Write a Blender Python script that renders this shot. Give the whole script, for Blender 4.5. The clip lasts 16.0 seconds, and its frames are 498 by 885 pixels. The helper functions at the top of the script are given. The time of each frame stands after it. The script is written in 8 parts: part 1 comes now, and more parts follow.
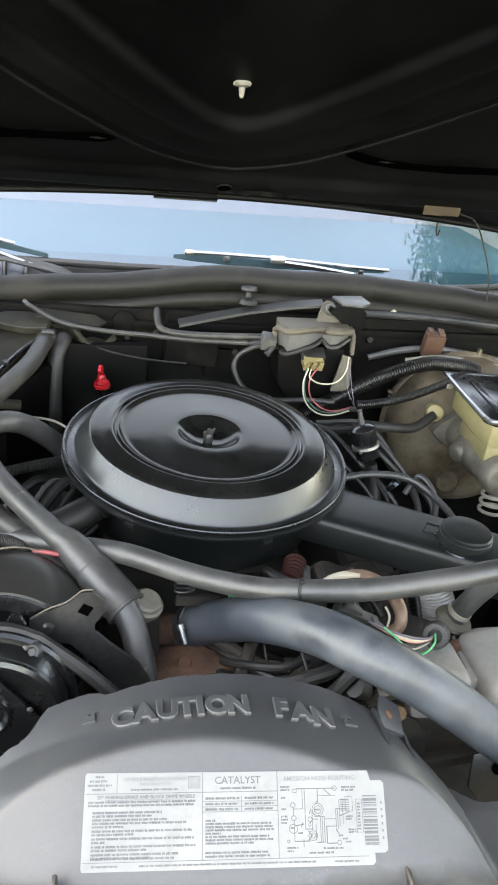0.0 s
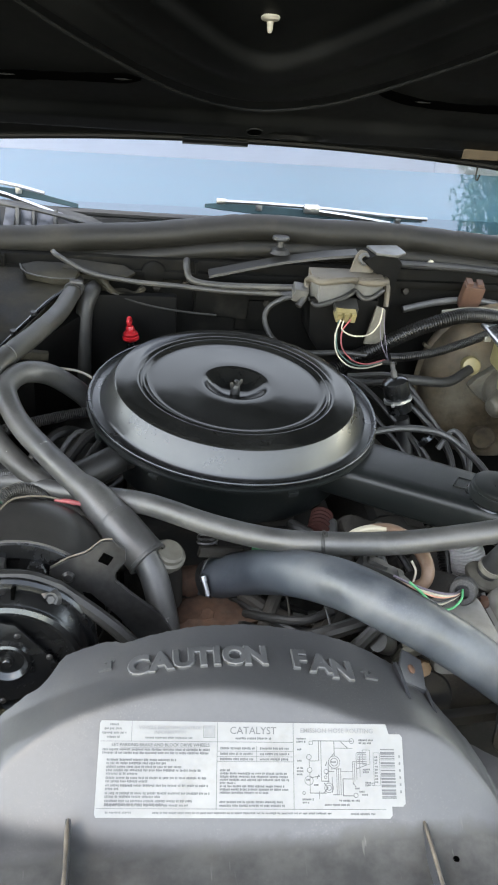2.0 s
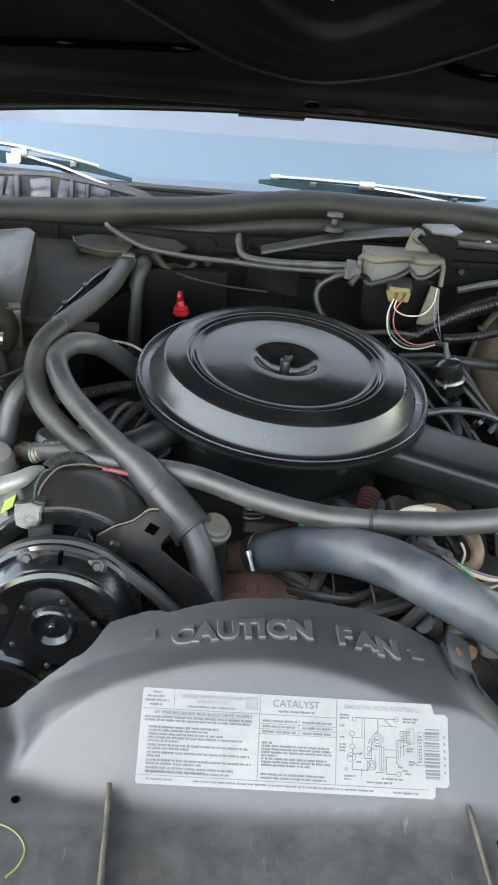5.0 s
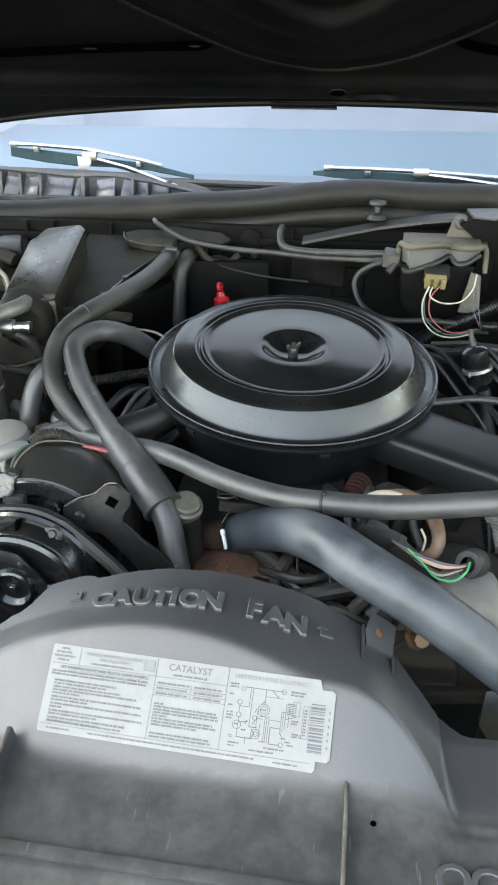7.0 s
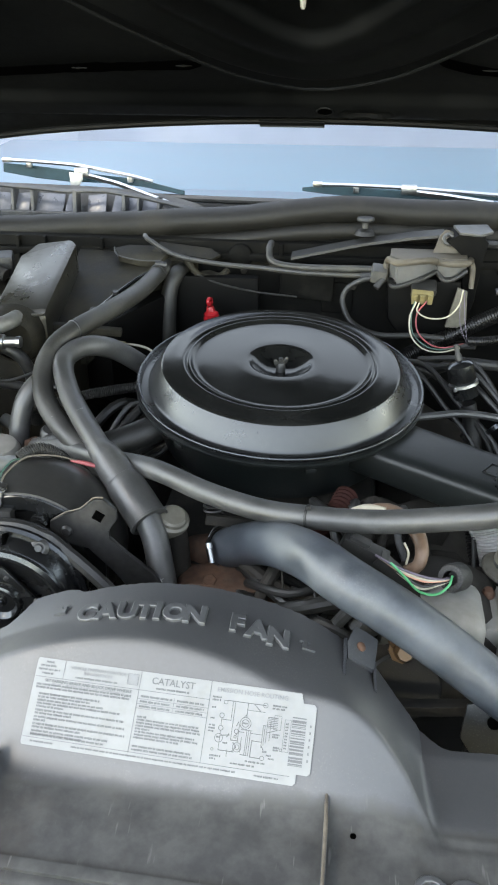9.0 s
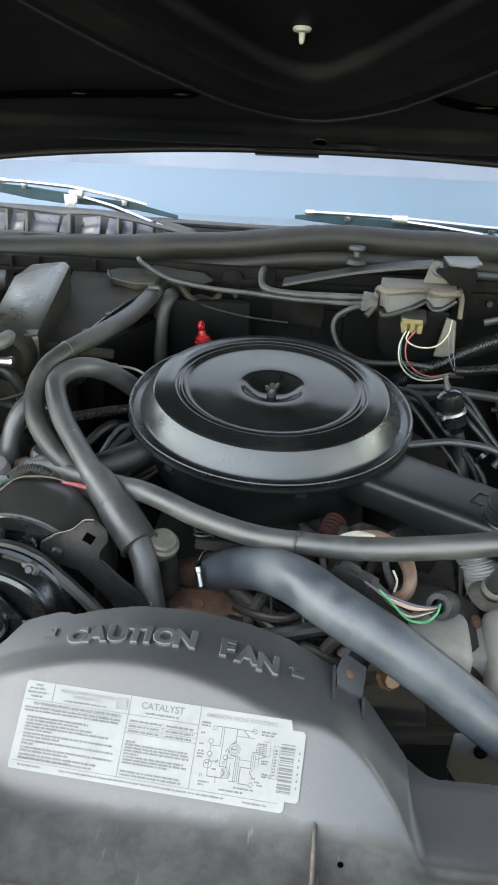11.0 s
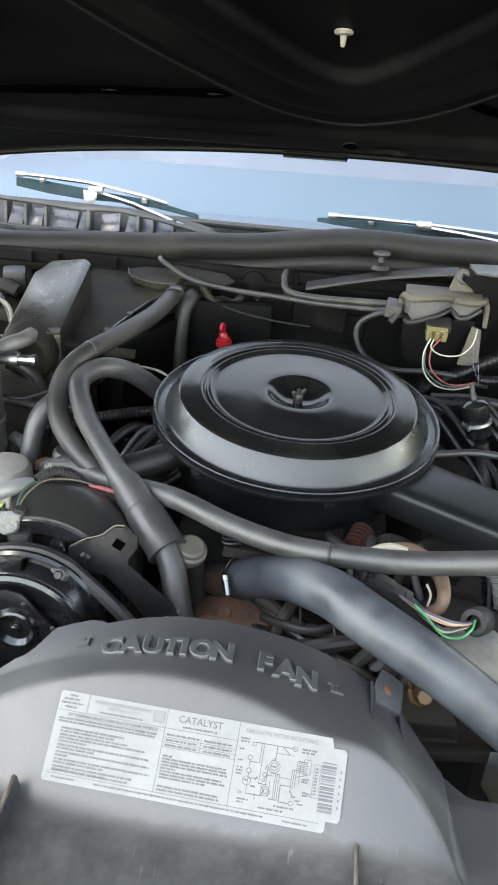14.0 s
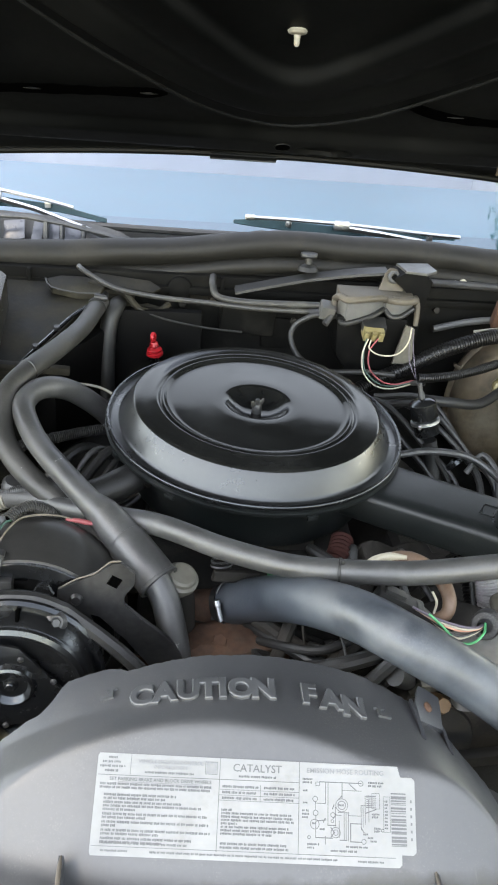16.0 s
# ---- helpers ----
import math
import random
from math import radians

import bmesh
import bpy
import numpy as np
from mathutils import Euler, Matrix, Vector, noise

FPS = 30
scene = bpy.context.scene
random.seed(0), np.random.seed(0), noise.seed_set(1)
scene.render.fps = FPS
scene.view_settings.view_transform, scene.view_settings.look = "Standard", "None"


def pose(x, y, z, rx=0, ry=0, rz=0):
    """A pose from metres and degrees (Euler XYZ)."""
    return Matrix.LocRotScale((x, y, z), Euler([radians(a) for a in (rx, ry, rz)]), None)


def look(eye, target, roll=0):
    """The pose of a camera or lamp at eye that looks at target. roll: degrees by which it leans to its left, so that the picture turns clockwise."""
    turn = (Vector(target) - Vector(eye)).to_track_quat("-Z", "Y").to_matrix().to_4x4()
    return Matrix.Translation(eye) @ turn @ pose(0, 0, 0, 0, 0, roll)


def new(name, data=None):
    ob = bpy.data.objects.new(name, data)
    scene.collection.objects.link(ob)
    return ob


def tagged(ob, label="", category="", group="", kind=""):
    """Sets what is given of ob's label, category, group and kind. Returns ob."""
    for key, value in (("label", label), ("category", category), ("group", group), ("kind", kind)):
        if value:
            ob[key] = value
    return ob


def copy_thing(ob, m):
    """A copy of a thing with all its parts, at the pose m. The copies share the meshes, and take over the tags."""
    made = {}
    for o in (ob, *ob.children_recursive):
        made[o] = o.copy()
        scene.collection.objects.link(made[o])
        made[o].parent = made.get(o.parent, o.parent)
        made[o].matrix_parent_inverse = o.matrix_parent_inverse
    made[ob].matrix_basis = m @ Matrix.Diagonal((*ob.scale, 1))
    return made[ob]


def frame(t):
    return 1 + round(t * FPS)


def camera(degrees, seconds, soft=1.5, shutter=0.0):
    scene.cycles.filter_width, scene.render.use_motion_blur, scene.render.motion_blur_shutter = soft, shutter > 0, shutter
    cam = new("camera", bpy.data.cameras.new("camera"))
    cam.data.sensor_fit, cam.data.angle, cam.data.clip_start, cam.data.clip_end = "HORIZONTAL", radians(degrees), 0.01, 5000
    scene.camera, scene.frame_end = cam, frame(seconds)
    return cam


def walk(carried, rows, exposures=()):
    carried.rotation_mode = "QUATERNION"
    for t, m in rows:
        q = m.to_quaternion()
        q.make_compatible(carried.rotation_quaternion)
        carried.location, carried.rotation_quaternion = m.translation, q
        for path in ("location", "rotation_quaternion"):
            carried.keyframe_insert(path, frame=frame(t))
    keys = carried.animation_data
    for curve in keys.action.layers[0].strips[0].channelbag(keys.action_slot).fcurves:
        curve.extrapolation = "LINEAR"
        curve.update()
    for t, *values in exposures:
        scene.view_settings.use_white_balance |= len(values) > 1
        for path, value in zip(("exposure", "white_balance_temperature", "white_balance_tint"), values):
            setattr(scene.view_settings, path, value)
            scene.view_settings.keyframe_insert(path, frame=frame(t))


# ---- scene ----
cam = camera(33.04, 16.0, soft=2.0)
# seconds, eye x y z, yaw to the left, pitch up, roll
ROWS = [
    (0, -0.1398, -0.9489, 1.3814, -11.63, -25.36, 5.82),
    (0.5, -0.1238, -0.9531, 1.3870, -11.25, -25.47, 5.98),
    (1, -0.1168, -0.9425, 1.3798, -10.34, -26.40, 5.62),
    (1.5, -0.1191, -0.9402, 1.3671, -9.45, -27.46, 5.17),
    (2, -0.1191, -0.9394, 1.3652, -8.74, -28.31, 4.91),
    (2.5, -0.1409, -0.9386, 1.3586, -8.17, -28.80, 4.78),
    (3, -0.1375, -0.9363, 1.3575, -7.85, -28.98, 4.85),
    (3.5, -0.1418, -0.9350, 1.3551, -7.74, -29.08, 4.95),
    (4, -0.1389, -0.9333, 1.3543, -7.71, -29.22, 5.07),
    (4.5, -0.1383, -0.9343, 1.3520, -7.22, -29.42, 5.14),
    (4.7, -0.1377, -0.9355, 1.3515, -6.86, -29.47, 5.25),
    (6.8, 0.0799, -0.9537, 1.3510, 7.85, -29.91, -0.32),
    (7, 0.0788, -0.9574, 1.3522, 7.92, -29.98, -0.41),
    (7.5, 0.0831, -0.9612, 1.3507, 8.09, -29.98, -0.46),
    (8, 0.0837, -0.9550, 1.3535, 8.10, -29.87, -0.21),
    (8.5, 0.0758, -0.9507, 1.3601, 7.98, -29.69, 0.19),
    (9, 0.0903, -0.9617, 1.3592, 7.63, -29.20, -0.26),
    (11.5, 0.0746, -0.9665, 1.3668, 6.05, -27.70, 2.19),
    (12, 0.0593, -0.9615, 1.3627, 6.01, -27.79, 2.90),
    (12.5, 0.0556, -0.9638, 1.3625, 6.32, -28.02, 3.37),
    (13, 0.0416, -0.9644, 1.3622, 6.63, -28.15, 3.57),
    (13.5, 0.0430, -0.9665, 1.3617, 6.37, -28.12, 3.48),
    (14, 0.0395, -0.9561, 1.3680, 5.73, -27.92, 3.22),
    (14.5, -0.0060, -0.9594, 1.3820, 3.12, -27.48, 2.97),
    (15, -0.0684, -0.9412, 1.3790, -0.44, -26.81, 2.98),
    (15.5, -0.0959, -0.9203, 1.3672, -3.38, -27.00, 3.37),
    (16, -0.0984, -0.9172, 1.3610, -5.91, -27.49, 4.74),
]


def eye_pose(x, y, z, yaw, pitch, roll):
    turn = Euler((0, 0, radians(yaw))).to_matrix() @ Euler((radians(90 + pitch), 0, 0)).to_matrix() @ Euler((0, 0, radians(roll))).to_matrix()
    return Matrix.Translation((x, y, z)) @ turn.to_4x4()


EXPOSURES = [(0, 3.45, 8800, 11), (2, 3.35, 8600, 11), (3.5, 3.23, 8350, 8), (9, 3.20, 8350, 8), (12, 3.25, 8400, 8), (14.5, 3.28, 8500, 10), (16, 3.34, 8600, 11)]
walk(cam, [(t, eye_pose(*row)) for t, *row in ROWS], EXPOSURES)

# ---- light ----
SUN_UP, SUN_ROUND = 50, 235
world = bpy.data.worlds.new("sky")
scene.world = world
world.use_nodes = True
wn, wl = world.node_tree.nodes, world.node_tree.links
sky = wn.new("ShaderNodeTexSky")
sky.sky_type, sky.sun_disc = "NISHITA", False
sky.sun_elevation, sky.sun_rotation = radians(SUN_UP), radians(SUN_ROUND)
sky.air_density, sky.dust_density, sky.ozone_density = 1.0, 0.12, 1.0
background = next(n for n in wn if n.type == "BACKGROUND")
haze = wn.new("ShaderNodeHueSaturation")
haze.inputs["Saturation"].default_value = 0.72
wl.new(sky.outputs["Color"], haze.inputs["Color"])
wl.new(haze.outputs["Color"], background.inputs["Color"])
background.inputs["Strength"].default_value = 0.15
sun_data = bpy.data.lights.new("sun", "SUN")
sun_data.energy, sun_data.angle, sun_data.color = 0.12, radians(12), (1.0, 0.97, 0.93)
sun = new("sun", sun_data)
sun.matrix_world = look((-2.6, -1.8, 3.9), (0, 0, 0.2))


# ---- materials ----
def material(name, dark, light, rough=(0.4, 0.6), metal=0.0, big=14.0, fine=160.0, bump=0.15, dust=None, dust_amount=0.0,
             dust_scale=9.0, coat=0.0, specular=0.5, rand=0.0, ior=1.5, tint=(1, 1, 1), specks=0.0):
    """Two colours mixed by large and fine grain, with dust in patches and a fine relief."""
    m = bpy.data.materials.new(name)
    m.use_nodes = True
    nodes, links = m.node_tree.nodes, m.node_tree.links
    shader = nodes["Principled BSDF"]
    where = nodes.new("ShaderNodeTexCoord")
    large, small = nodes.new("ShaderNodeTexNoise"), nodes.new("ShaderNodeTexNoise")
    for tex, scale, detail in ((large, big, 6), (small, fine, 3)):
        tex.inputs["Scale"].default_value, tex.inputs["Detail"].default_value = scale, detail
        links.new(where.outputs["Object"], tex.inputs["Vector"])
    blend = nodes.new("ShaderNodeMath")
    blend.operation = "MULTIPLY_ADD"
    links.new(small.outputs["Fac"], blend.inputs[0])
    blend.inputs[1].default_value = 0.4
    links.new(large.outputs["Fac"], blend.inputs[2])
    ramp = nodes.new("ShaderNodeMapRange")
    ramp.inputs["From Min"].default_value, ramp.inputs["From Max"].default_value = 0.45, 0.95
    links.new(blend.outputs[0], ramp.inputs["Value"])
    mix = nodes.new("ShaderNodeMix")
    mix.data_type = "RGBA"
    mix.inputs["A"].default_value, mix.inputs["B"].default_value = (*dark, 1), (*light, 1)
    links.new(ramp.outputs["Result"], mix.inputs["Factor"])
    colour = mix.outputs["Result"]
    if rand:
        info, vary = nodes.new("ShaderNodeObjectInfo"), nodes.new("ShaderNodeHueSaturation")
        span = nodes.new("ShaderNodeMapRange")
        span.inputs["To Min"].default_value, span.inputs["To Max"].default_value = 1 - rand, 1 + rand
        links.new(info.outputs["Random"], span.inputs["Value"])
        links.new(span.outputs["Result"], vary.inputs["Value"])
        links.new(colour, vary.inputs["Color"])
        colour = vary.outputs["Color"]
    rough_map = nodes.new("ShaderNodeMapRange")
    rough_map.inputs["To Min"].default_value, rough_map.inputs["To Max"].default_value = rough
    links.new(ramp.outputs["Result"], rough_map.inputs["Value"])
    rough_out = rough_map.outputs["Result"]
    if dust:
        patch = nodes.new("ShaderNodeTexNoise")
        patch.inputs["Scale"].default_value, patch.inputs["Detail"].default_value = dust_scale, 8
        patch.inputs["Roughness"].default_value = 0.65
        links.new(where.outputs["Object"], patch.inputs["Vector"])
        cut = nodes.new("ShaderNodeMapRange")
        cut.inputs["From Min"].default_value, cut.inputs["From Max"].default_value = 0.62 - 0.4 * dust_amount, 0.80 - 0.2 * dust_amount
        cut.inputs["To Max"].default_value = min(1.0, 0.4 + dust_amount)
        links.new(patch.outputs["Fac"], cut.inputs["Value"])
        over = nodes.new("ShaderNodeMix")
        over.data_type = "RGBA"
        links.new(cut.outputs["Result"], over.inputs["Factor"])
        links.new(colour, over.inputs["A"])
        over.inputs["B"].default_value = (*dust, 1)
        colour = over.outputs["Result"]
        dull = nodes.new("ShaderNodeMix")
        links.new(cut.outputs["Result"], dull.inputs["Factor"])
        links.new(rough_out, dull.inputs["A"])
        dull.inputs["B"].default_value = 0.85
        rough_out = dull.outputs["Result"]
    if specks:
        # grit and lint: small pale grains in loose drifts
        grain, drift = nodes.new("ShaderNodeTexNoise"), nodes.new("ShaderNodeTexNoise")
        for tex, scale in ((grain, 760.0), (drift, 21.0)):
            tex.inputs["Scale"].default_value, tex.inputs["Detail"].default_value = scale, 3
            links.new(where.outputs["Object"], tex.inputs["Vector"])
        both = nodes.new("ShaderNodeMath")
        both.operation, both.inputs[1].default_value = "MULTIPLY_ADD", 0.55
        links.new(drift.outputs["Fac"], both.inputs[0])
        links.new(grain.outputs["Fac"], both.inputs[2])
        pick = nodes.new("ShaderNodeMapRange")
        pick.inputs["From Min"].default_value, pick.inputs["From Max"].default_value = 0.88, 1.10
        pick.inputs["To Max"].default_value = specks
        links.new(both.outputs[0], pick.inputs["Value"])
        grit = nodes.new("ShaderNodeMix")
        grit.data_type = "RGBA"
        links.new(pick.outputs["Result"], grit.inputs["Factor"])
        links.new(colour, grit.inputs["A"])
        grit.inputs["B"].default_value = (0.21, 0.20, 0.18, 1)
        colour = grit.outputs["Result"]
    links.new(colour, shader.inputs["Base Color"])
    links.new(rough_out, shader.inputs["Roughness"])
    shader.inputs["Metallic"].default_value = metal
    shader.inputs["Specular IOR Level"].default_value = specular
    shader.inputs["IOR"].default_value = ior
    shader.inputs["Specular Tint"].default_value = (*tint, 1)
    shader.inputs["Coat Weight"].default_value = coat
    shader.inputs["Coat Roughness"].default_value = 0.12
    if bump:
        relief = nodes.new("ShaderNodeBump")
        relief.inputs["Strength"].default_value, relief.inputs["Distance"].default_value = bump, 0.002
        links.new(blend.outputs[0], relief.inputs["Height"])
        links.new(relief.outputs["Normal"], shader.inputs["Normal"])
    return m


def dirt_below(m, level, soft, dirt, scale):
    """Caked dirt on the part of a surface in front of a line in y, with a ragged edge."""
    nodes, links = m.node_tree.nodes, m.node_tree.links
    shader = nodes["Principled BSDF"]
    where, split, tex = nodes.new("ShaderNodeTexCoord"), nodes.new("ShaderNodeSeparateXYZ"), nodes.new("ShaderNodeTexNoise")
    tex.inputs["Scale"].default_value, tex.inputs["Detail"].default_value, tex.inputs["Roughness"].default_value = scale, 9, 0.62
    links.new(where.outputs["Object"], split.inputs[0])
    links.new(where.outputs["Object"], tex.inputs["Vector"])
    ragged = nodes.new("ShaderNodeMath")
    ragged.operation, ragged.inputs[1].default_value = "MULTIPLY_ADD", -0.016
    links.new(tex.outputs["Fac"], ragged.inputs[0])
    links.new(split.outputs["Y"], ragged.inputs[2])
    edge = nodes.new("ShaderNodeMapRange")
    edge.inputs["From Min"].default_value, edge.inputs["From Max"].default_value = level - 0.008, level - 0.008 - soft
    edge.inputs["To Max"].default_value = 0.92
    links.new(ragged.outputs[0], edge.inputs["Value"])
    old = shader.inputs["Base Color"].links[0].from_socket
    tint, mix = nodes.new("ShaderNodeMix"), nodes.new("ShaderNodeMix")
    tint.data_type = mix.data_type = "RGBA"
    tint.inputs["A"].default_value, tint.inputs["B"].default_value = (*dirt[0], 1), (*dirt[1], 1)
    spread = nodes.new("ShaderNodeMapRange")
    spread.inputs["From Min"].default_value, spread.inputs["From Max"].default_value = 0.36, 0.66
    links.new(tex.outputs["Fac"], spread.inputs["Value"])
    links.new(spread.outputs["Result"], tint.inputs["Factor"])
    # short pale scratches and a rusty wash over the dirt
    streak, stretch, thin = nodes.new("ShaderNodeTexNoise"), nodes.new("ShaderNodeMapping"), nodes.new("ShaderNodeMapRange")
    stretch.inputs["Scale"].default_value, stretch.inputs["Rotation"].default_value = (230, 30, 60), (0, 0, 0.35)
    streak.inputs["Scale"].default_value = 1.0
    links.new(where.outputs["Object"], stretch.inputs["Vector"])
    links.new(stretch.outputs["Vector"], streak.inputs["Vector"])
    thin.inputs["From Min"].default_value, thin.inputs["From Max"].default_value = 0.68, 0.76
    thin.inputs["To Max"].default_value = 0.4
    links.new(streak.outputs["Fac"], thin.inputs["Value"])
    scratched, washed, wash, band = nodes.new("ShaderNodeMix"), nodes.new("ShaderNodeMix"), nodes.new("ShaderNodeTexNoise"), nodes.new("ShaderNodeMapRange")
    scratched.data_type = washed.data_type = "RGBA"
    wash.inputs["Scale"].default_value, wash.inputs["Detail"].default_value = 17, 8
    wash.inputs["Roughness"].default_value = 0.7
    links.new(where.outputs["Object"], wash.inputs["Vector"])
    band.inputs["From Min"].default_value, band.inputs["From Max"].default_value = 0.52, 0.68
    band.inputs["To Max"].default_value = 0.4
    links.new(wash.outputs["Fac"], band.inputs["Value"])
    links.new(band.outputs["Result"], washed.inputs["Factor"])
    links.new(tint.outputs["Result"], washed.inputs["A"])
    washed.inputs["B"].default_value = (0.052, 0.044, 0.035, 1)
    links.new(thin.outputs["Result"], scratched.inputs["Factor"])
    links.new(washed.outputs["Result"], scratched.inputs["A"])
    scratched.inputs["B"].default_value = (0.16, 0.155, 0.145, 1)
    links.new(edge.outputs["Result"], mix.inputs["Factor"])
    links.new(old, mix.inputs["A"])
    links.new(scratched.outputs["Result"], mix.inputs["B"])
    links.new(mix.outputs["Result"], shader.inputs["Base Color"])
    dull = nodes.new("ShaderNodeMix")
    links.new(edge.outputs["Result"], dull.inputs["Factor"])
    links.new(shader.inputs["Roughness"].links[0].from_socket, dull.inputs["A"])
    dull.inputs["B"].default_value = 0.78
    less = nodes.new("ShaderNodeMapRange")
    less.inputs["To Min"].default_value, less.inputs["To Max"].default_value = shader.inputs["Specular IOR Level"].default_value, 0.25
    links.new(edge.outputs["Result"], less.inputs["Value"])
    links.new(less.outputs["Result"], shader.inputs["Specular IOR Level"])
    links.new(dull.outputs["Result"], shader.inputs["Roughness"])
    return m


LID = material("black_gloss_paint", (0.005, 0.0053, 0.0052), (0.012, 0.0124, 0.0119), (0.075, 0.20), 0.0, 13, 90, 0.02, specular=0.21, tint=(1.0, 1.0, 0.92), specks=0.06)
BAND = material("satin_black_paint", (0.010, 0.0103, 0.0104), (0.020, 0.0205, 0.0206), (0.24, 0.36), 0.0, 9, 120, 0.03, specular=0.72, tint=(0.95, 0.98, 1.0), specks=0.05)
TRAY = material("black_satin_paint", (0.0045, 0.0060, 0.0060), (0.0100, 0.0118, 0.0116), (0.32, 0.46), 0, 12, 140, 0.05, (0.034, 0.033, 0.030), 0.12, 14, specular=0.38, specks=0.12)
SHROUD = material("black_plastic_weathered", (0.024, 0.026, 0.030), (0.046, 0.049, 0.056), (0.36, 0.50), 0, 9, 220, 0.12, (0.075, 0.070, 0.062), 0.18, 11, specular=0.9, specks=0.2)
SHELL = dirt_below(material("dirty_plastic_shell", (0.024, 0.0250, 0.0270), (0.041, 0.0428, 0.0462), (0.42, 0.54), 0, 9, 220, 0.12, (0.094, 0.091, 0.086), 0.28, 6, specular=0.85, ior=1.58, specks=0.14), -0.005, 0.0100, ((0.034, 0.0347, 0.0340), (0.062, 0.0625, 0.0595)), 50)
# paler than the shroud: wear plus light on the raised edges, in one colour
EMBOSSED = material("worn_lit_raised_plastic", (0.036, 0.038, 0.040), (0.066, 0.069, 0.072), (0.35, 0.5), 0, 30, 260, 0.1, specular=0.85)
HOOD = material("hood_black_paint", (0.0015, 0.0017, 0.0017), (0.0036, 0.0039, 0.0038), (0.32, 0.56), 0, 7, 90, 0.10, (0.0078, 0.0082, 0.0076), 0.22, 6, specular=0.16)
HOSE = material("hose_rubber", (0.0245, 0.0247, 0.0245), (0.052, 0.0523, 0.0517), (0.36, 0.54), 0, 30, 260, 0.16, (0.104, 0.102, 0.096), 0.20, 25, specular=0.75, rand=0.16, specks=0.14)
# hose rubber again, darker, browner and rougher, for hoses near the firewall
DARKHOSE = material("dark_brown_hose_rubber", (0.0155, 0.0153, 0.0140), (0.034, 0.0334, 0.0308), (0.40, 0.58), 0, 24, 260, 0.2, (0.074, 0.071, 0.063), 0.26, 22, specular=0.55, specks=0.14)
RADHOSE = material("radiator_hose_rubber", (0.026, 0.031, 0.038), (0.058, 0.068, 0.081), (0.32, 0.48), 0, 26, 200, 0.12, (0.098, 0.106, 0.114), 0.24, 16, specular=0.65, specks=0.12)
LOOM = material("black_loom_plastic", (0.003, 0.003, 0.003), (0.008, 0.008, 0.0078), (0.30, 0.45), 0, 30, 260, 0.06, (0.03, 0.028, 0.024), 0.12, 25)
BLACKRUBBER = material("black_rubber", (0.009, 0.009, 0.009), (0.022, 0.022, 0.021), (0.38, 0.6), 0, 30, 260, 0.12, (0.06, 0.056, 0.048), 0.12, 25, rand=0.15, specks=0.2)
SEAL = material("dusty_seal_rubber", (0.0060, 0.0057, 0.0049), (0.0140, 0.0133, 0.0115), (0.45, 0.65), 0, 8, 150, 0.12, (0.036, 0.033, 0.027), 0.24, 11, specular=0.28, specks=0.05)
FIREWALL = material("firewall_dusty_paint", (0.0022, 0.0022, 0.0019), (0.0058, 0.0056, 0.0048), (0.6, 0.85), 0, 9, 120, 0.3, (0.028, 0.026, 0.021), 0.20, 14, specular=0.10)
CASE = material("dusty_fibreglass", (0.0050, 0.0046, 0.0033), (0.0160, 0.0145, 0.0104), (0.5, 0.75), 0, 9, 160, 0.3, (0.046, 0.041, 0.029), 0.46, 16, specular=0.16, specks=0.15)
COVER = material("evaporator_foil_cover", (0.022, 0.0205, 0.016), (0.058, 0.054, 0.043), (0.24, 0.40), 0.45, 9, 60, 0.12, (0.018, 0.0165, 0.0125), 0.32, 10, specks=0.08)
GRIME = material("engine_grime", (0.012, 0.011, 0.010), (0.045, 0.040, 0.034), (0.55, 0.9), 0, 18, 130, 0.5, (0.09, 0.08, 0.065), 0.2, 16, rand=0.3, specular=0.25, specks=0.2)
BLOCK = material("engine_block_dark", (0.006, 0.006, 0.006), (0.018, 0.017, 0.015), (0.5, 0.85), 0.0, 18, 130, 0.4, (0.06, 0.053, 0.045), 0.2, 16, specular=0.25, specks=0.2)
RUST = material("rusty_iron", (0.030, 0.017, 0.012), (0.12, 0.066, 0.044), (0.7, 0.95), 0, 30, 180, 0.6, (0.10, 0.084, 0.07), 0.3, 24, specular=0.25)
BLACKMETAL = material("black_painted_metal", (0.0036, 0.0038, 0.0041), (0.0095, 0.0098, 0.0103), (0.15, 0.30), 0, 20, 140, 0.04, (0.030, 0.0295, 0.029), 0.14, 30, specular=0.7, tint=(0.88, 0.95, 1.0), specks=0.05)
DARKCASE = material("black_satin_casting", (0.0100, 0.0098, 0.0093), (0.027, 0.0265, 0.0252), (0.28, 0.42), 0, 11, 140, 0.08, (0.070, 0.065, 0.056), 0.27, 9, specular=0.65, specks=0.08)
STEEL = material("grey_steel_bracket", (0.022, 0.022, 0.0225), (0.058, 0.058, 0.058), (0.30, 0.50), 0.5, 18, 150, 0.12, (0.055, 0.051, 0.045), 0.2, 20, specks=0.1)
ALU = material("cast_aluminium", (0.26, 0.265, 0.258), (0.42, 0.425, 0.415), (0.32, 0.5), 0.4, 25, 180, 0.15, (0.16, 0.152, 0.132), 0.22, 20, specks=0.1)
GREYALU = material("dull_aluminium", (0.085, 0.085, 0.079), (0.185, 0.185, 0.174), (0.34, 0.52), 0.4, 22, 180, 0.2, (0.10, 0.094, 0.078), 0.3, 18, specks=0.15)
CHROME = material("bright_metal", (0.40, 0.41, 0.42), (0.52, 0.53, 0.54), (0.26, 0.36), 1.0, 12, 120, 0.01, (0.3, 0.29, 0.28), 0.1, 20)
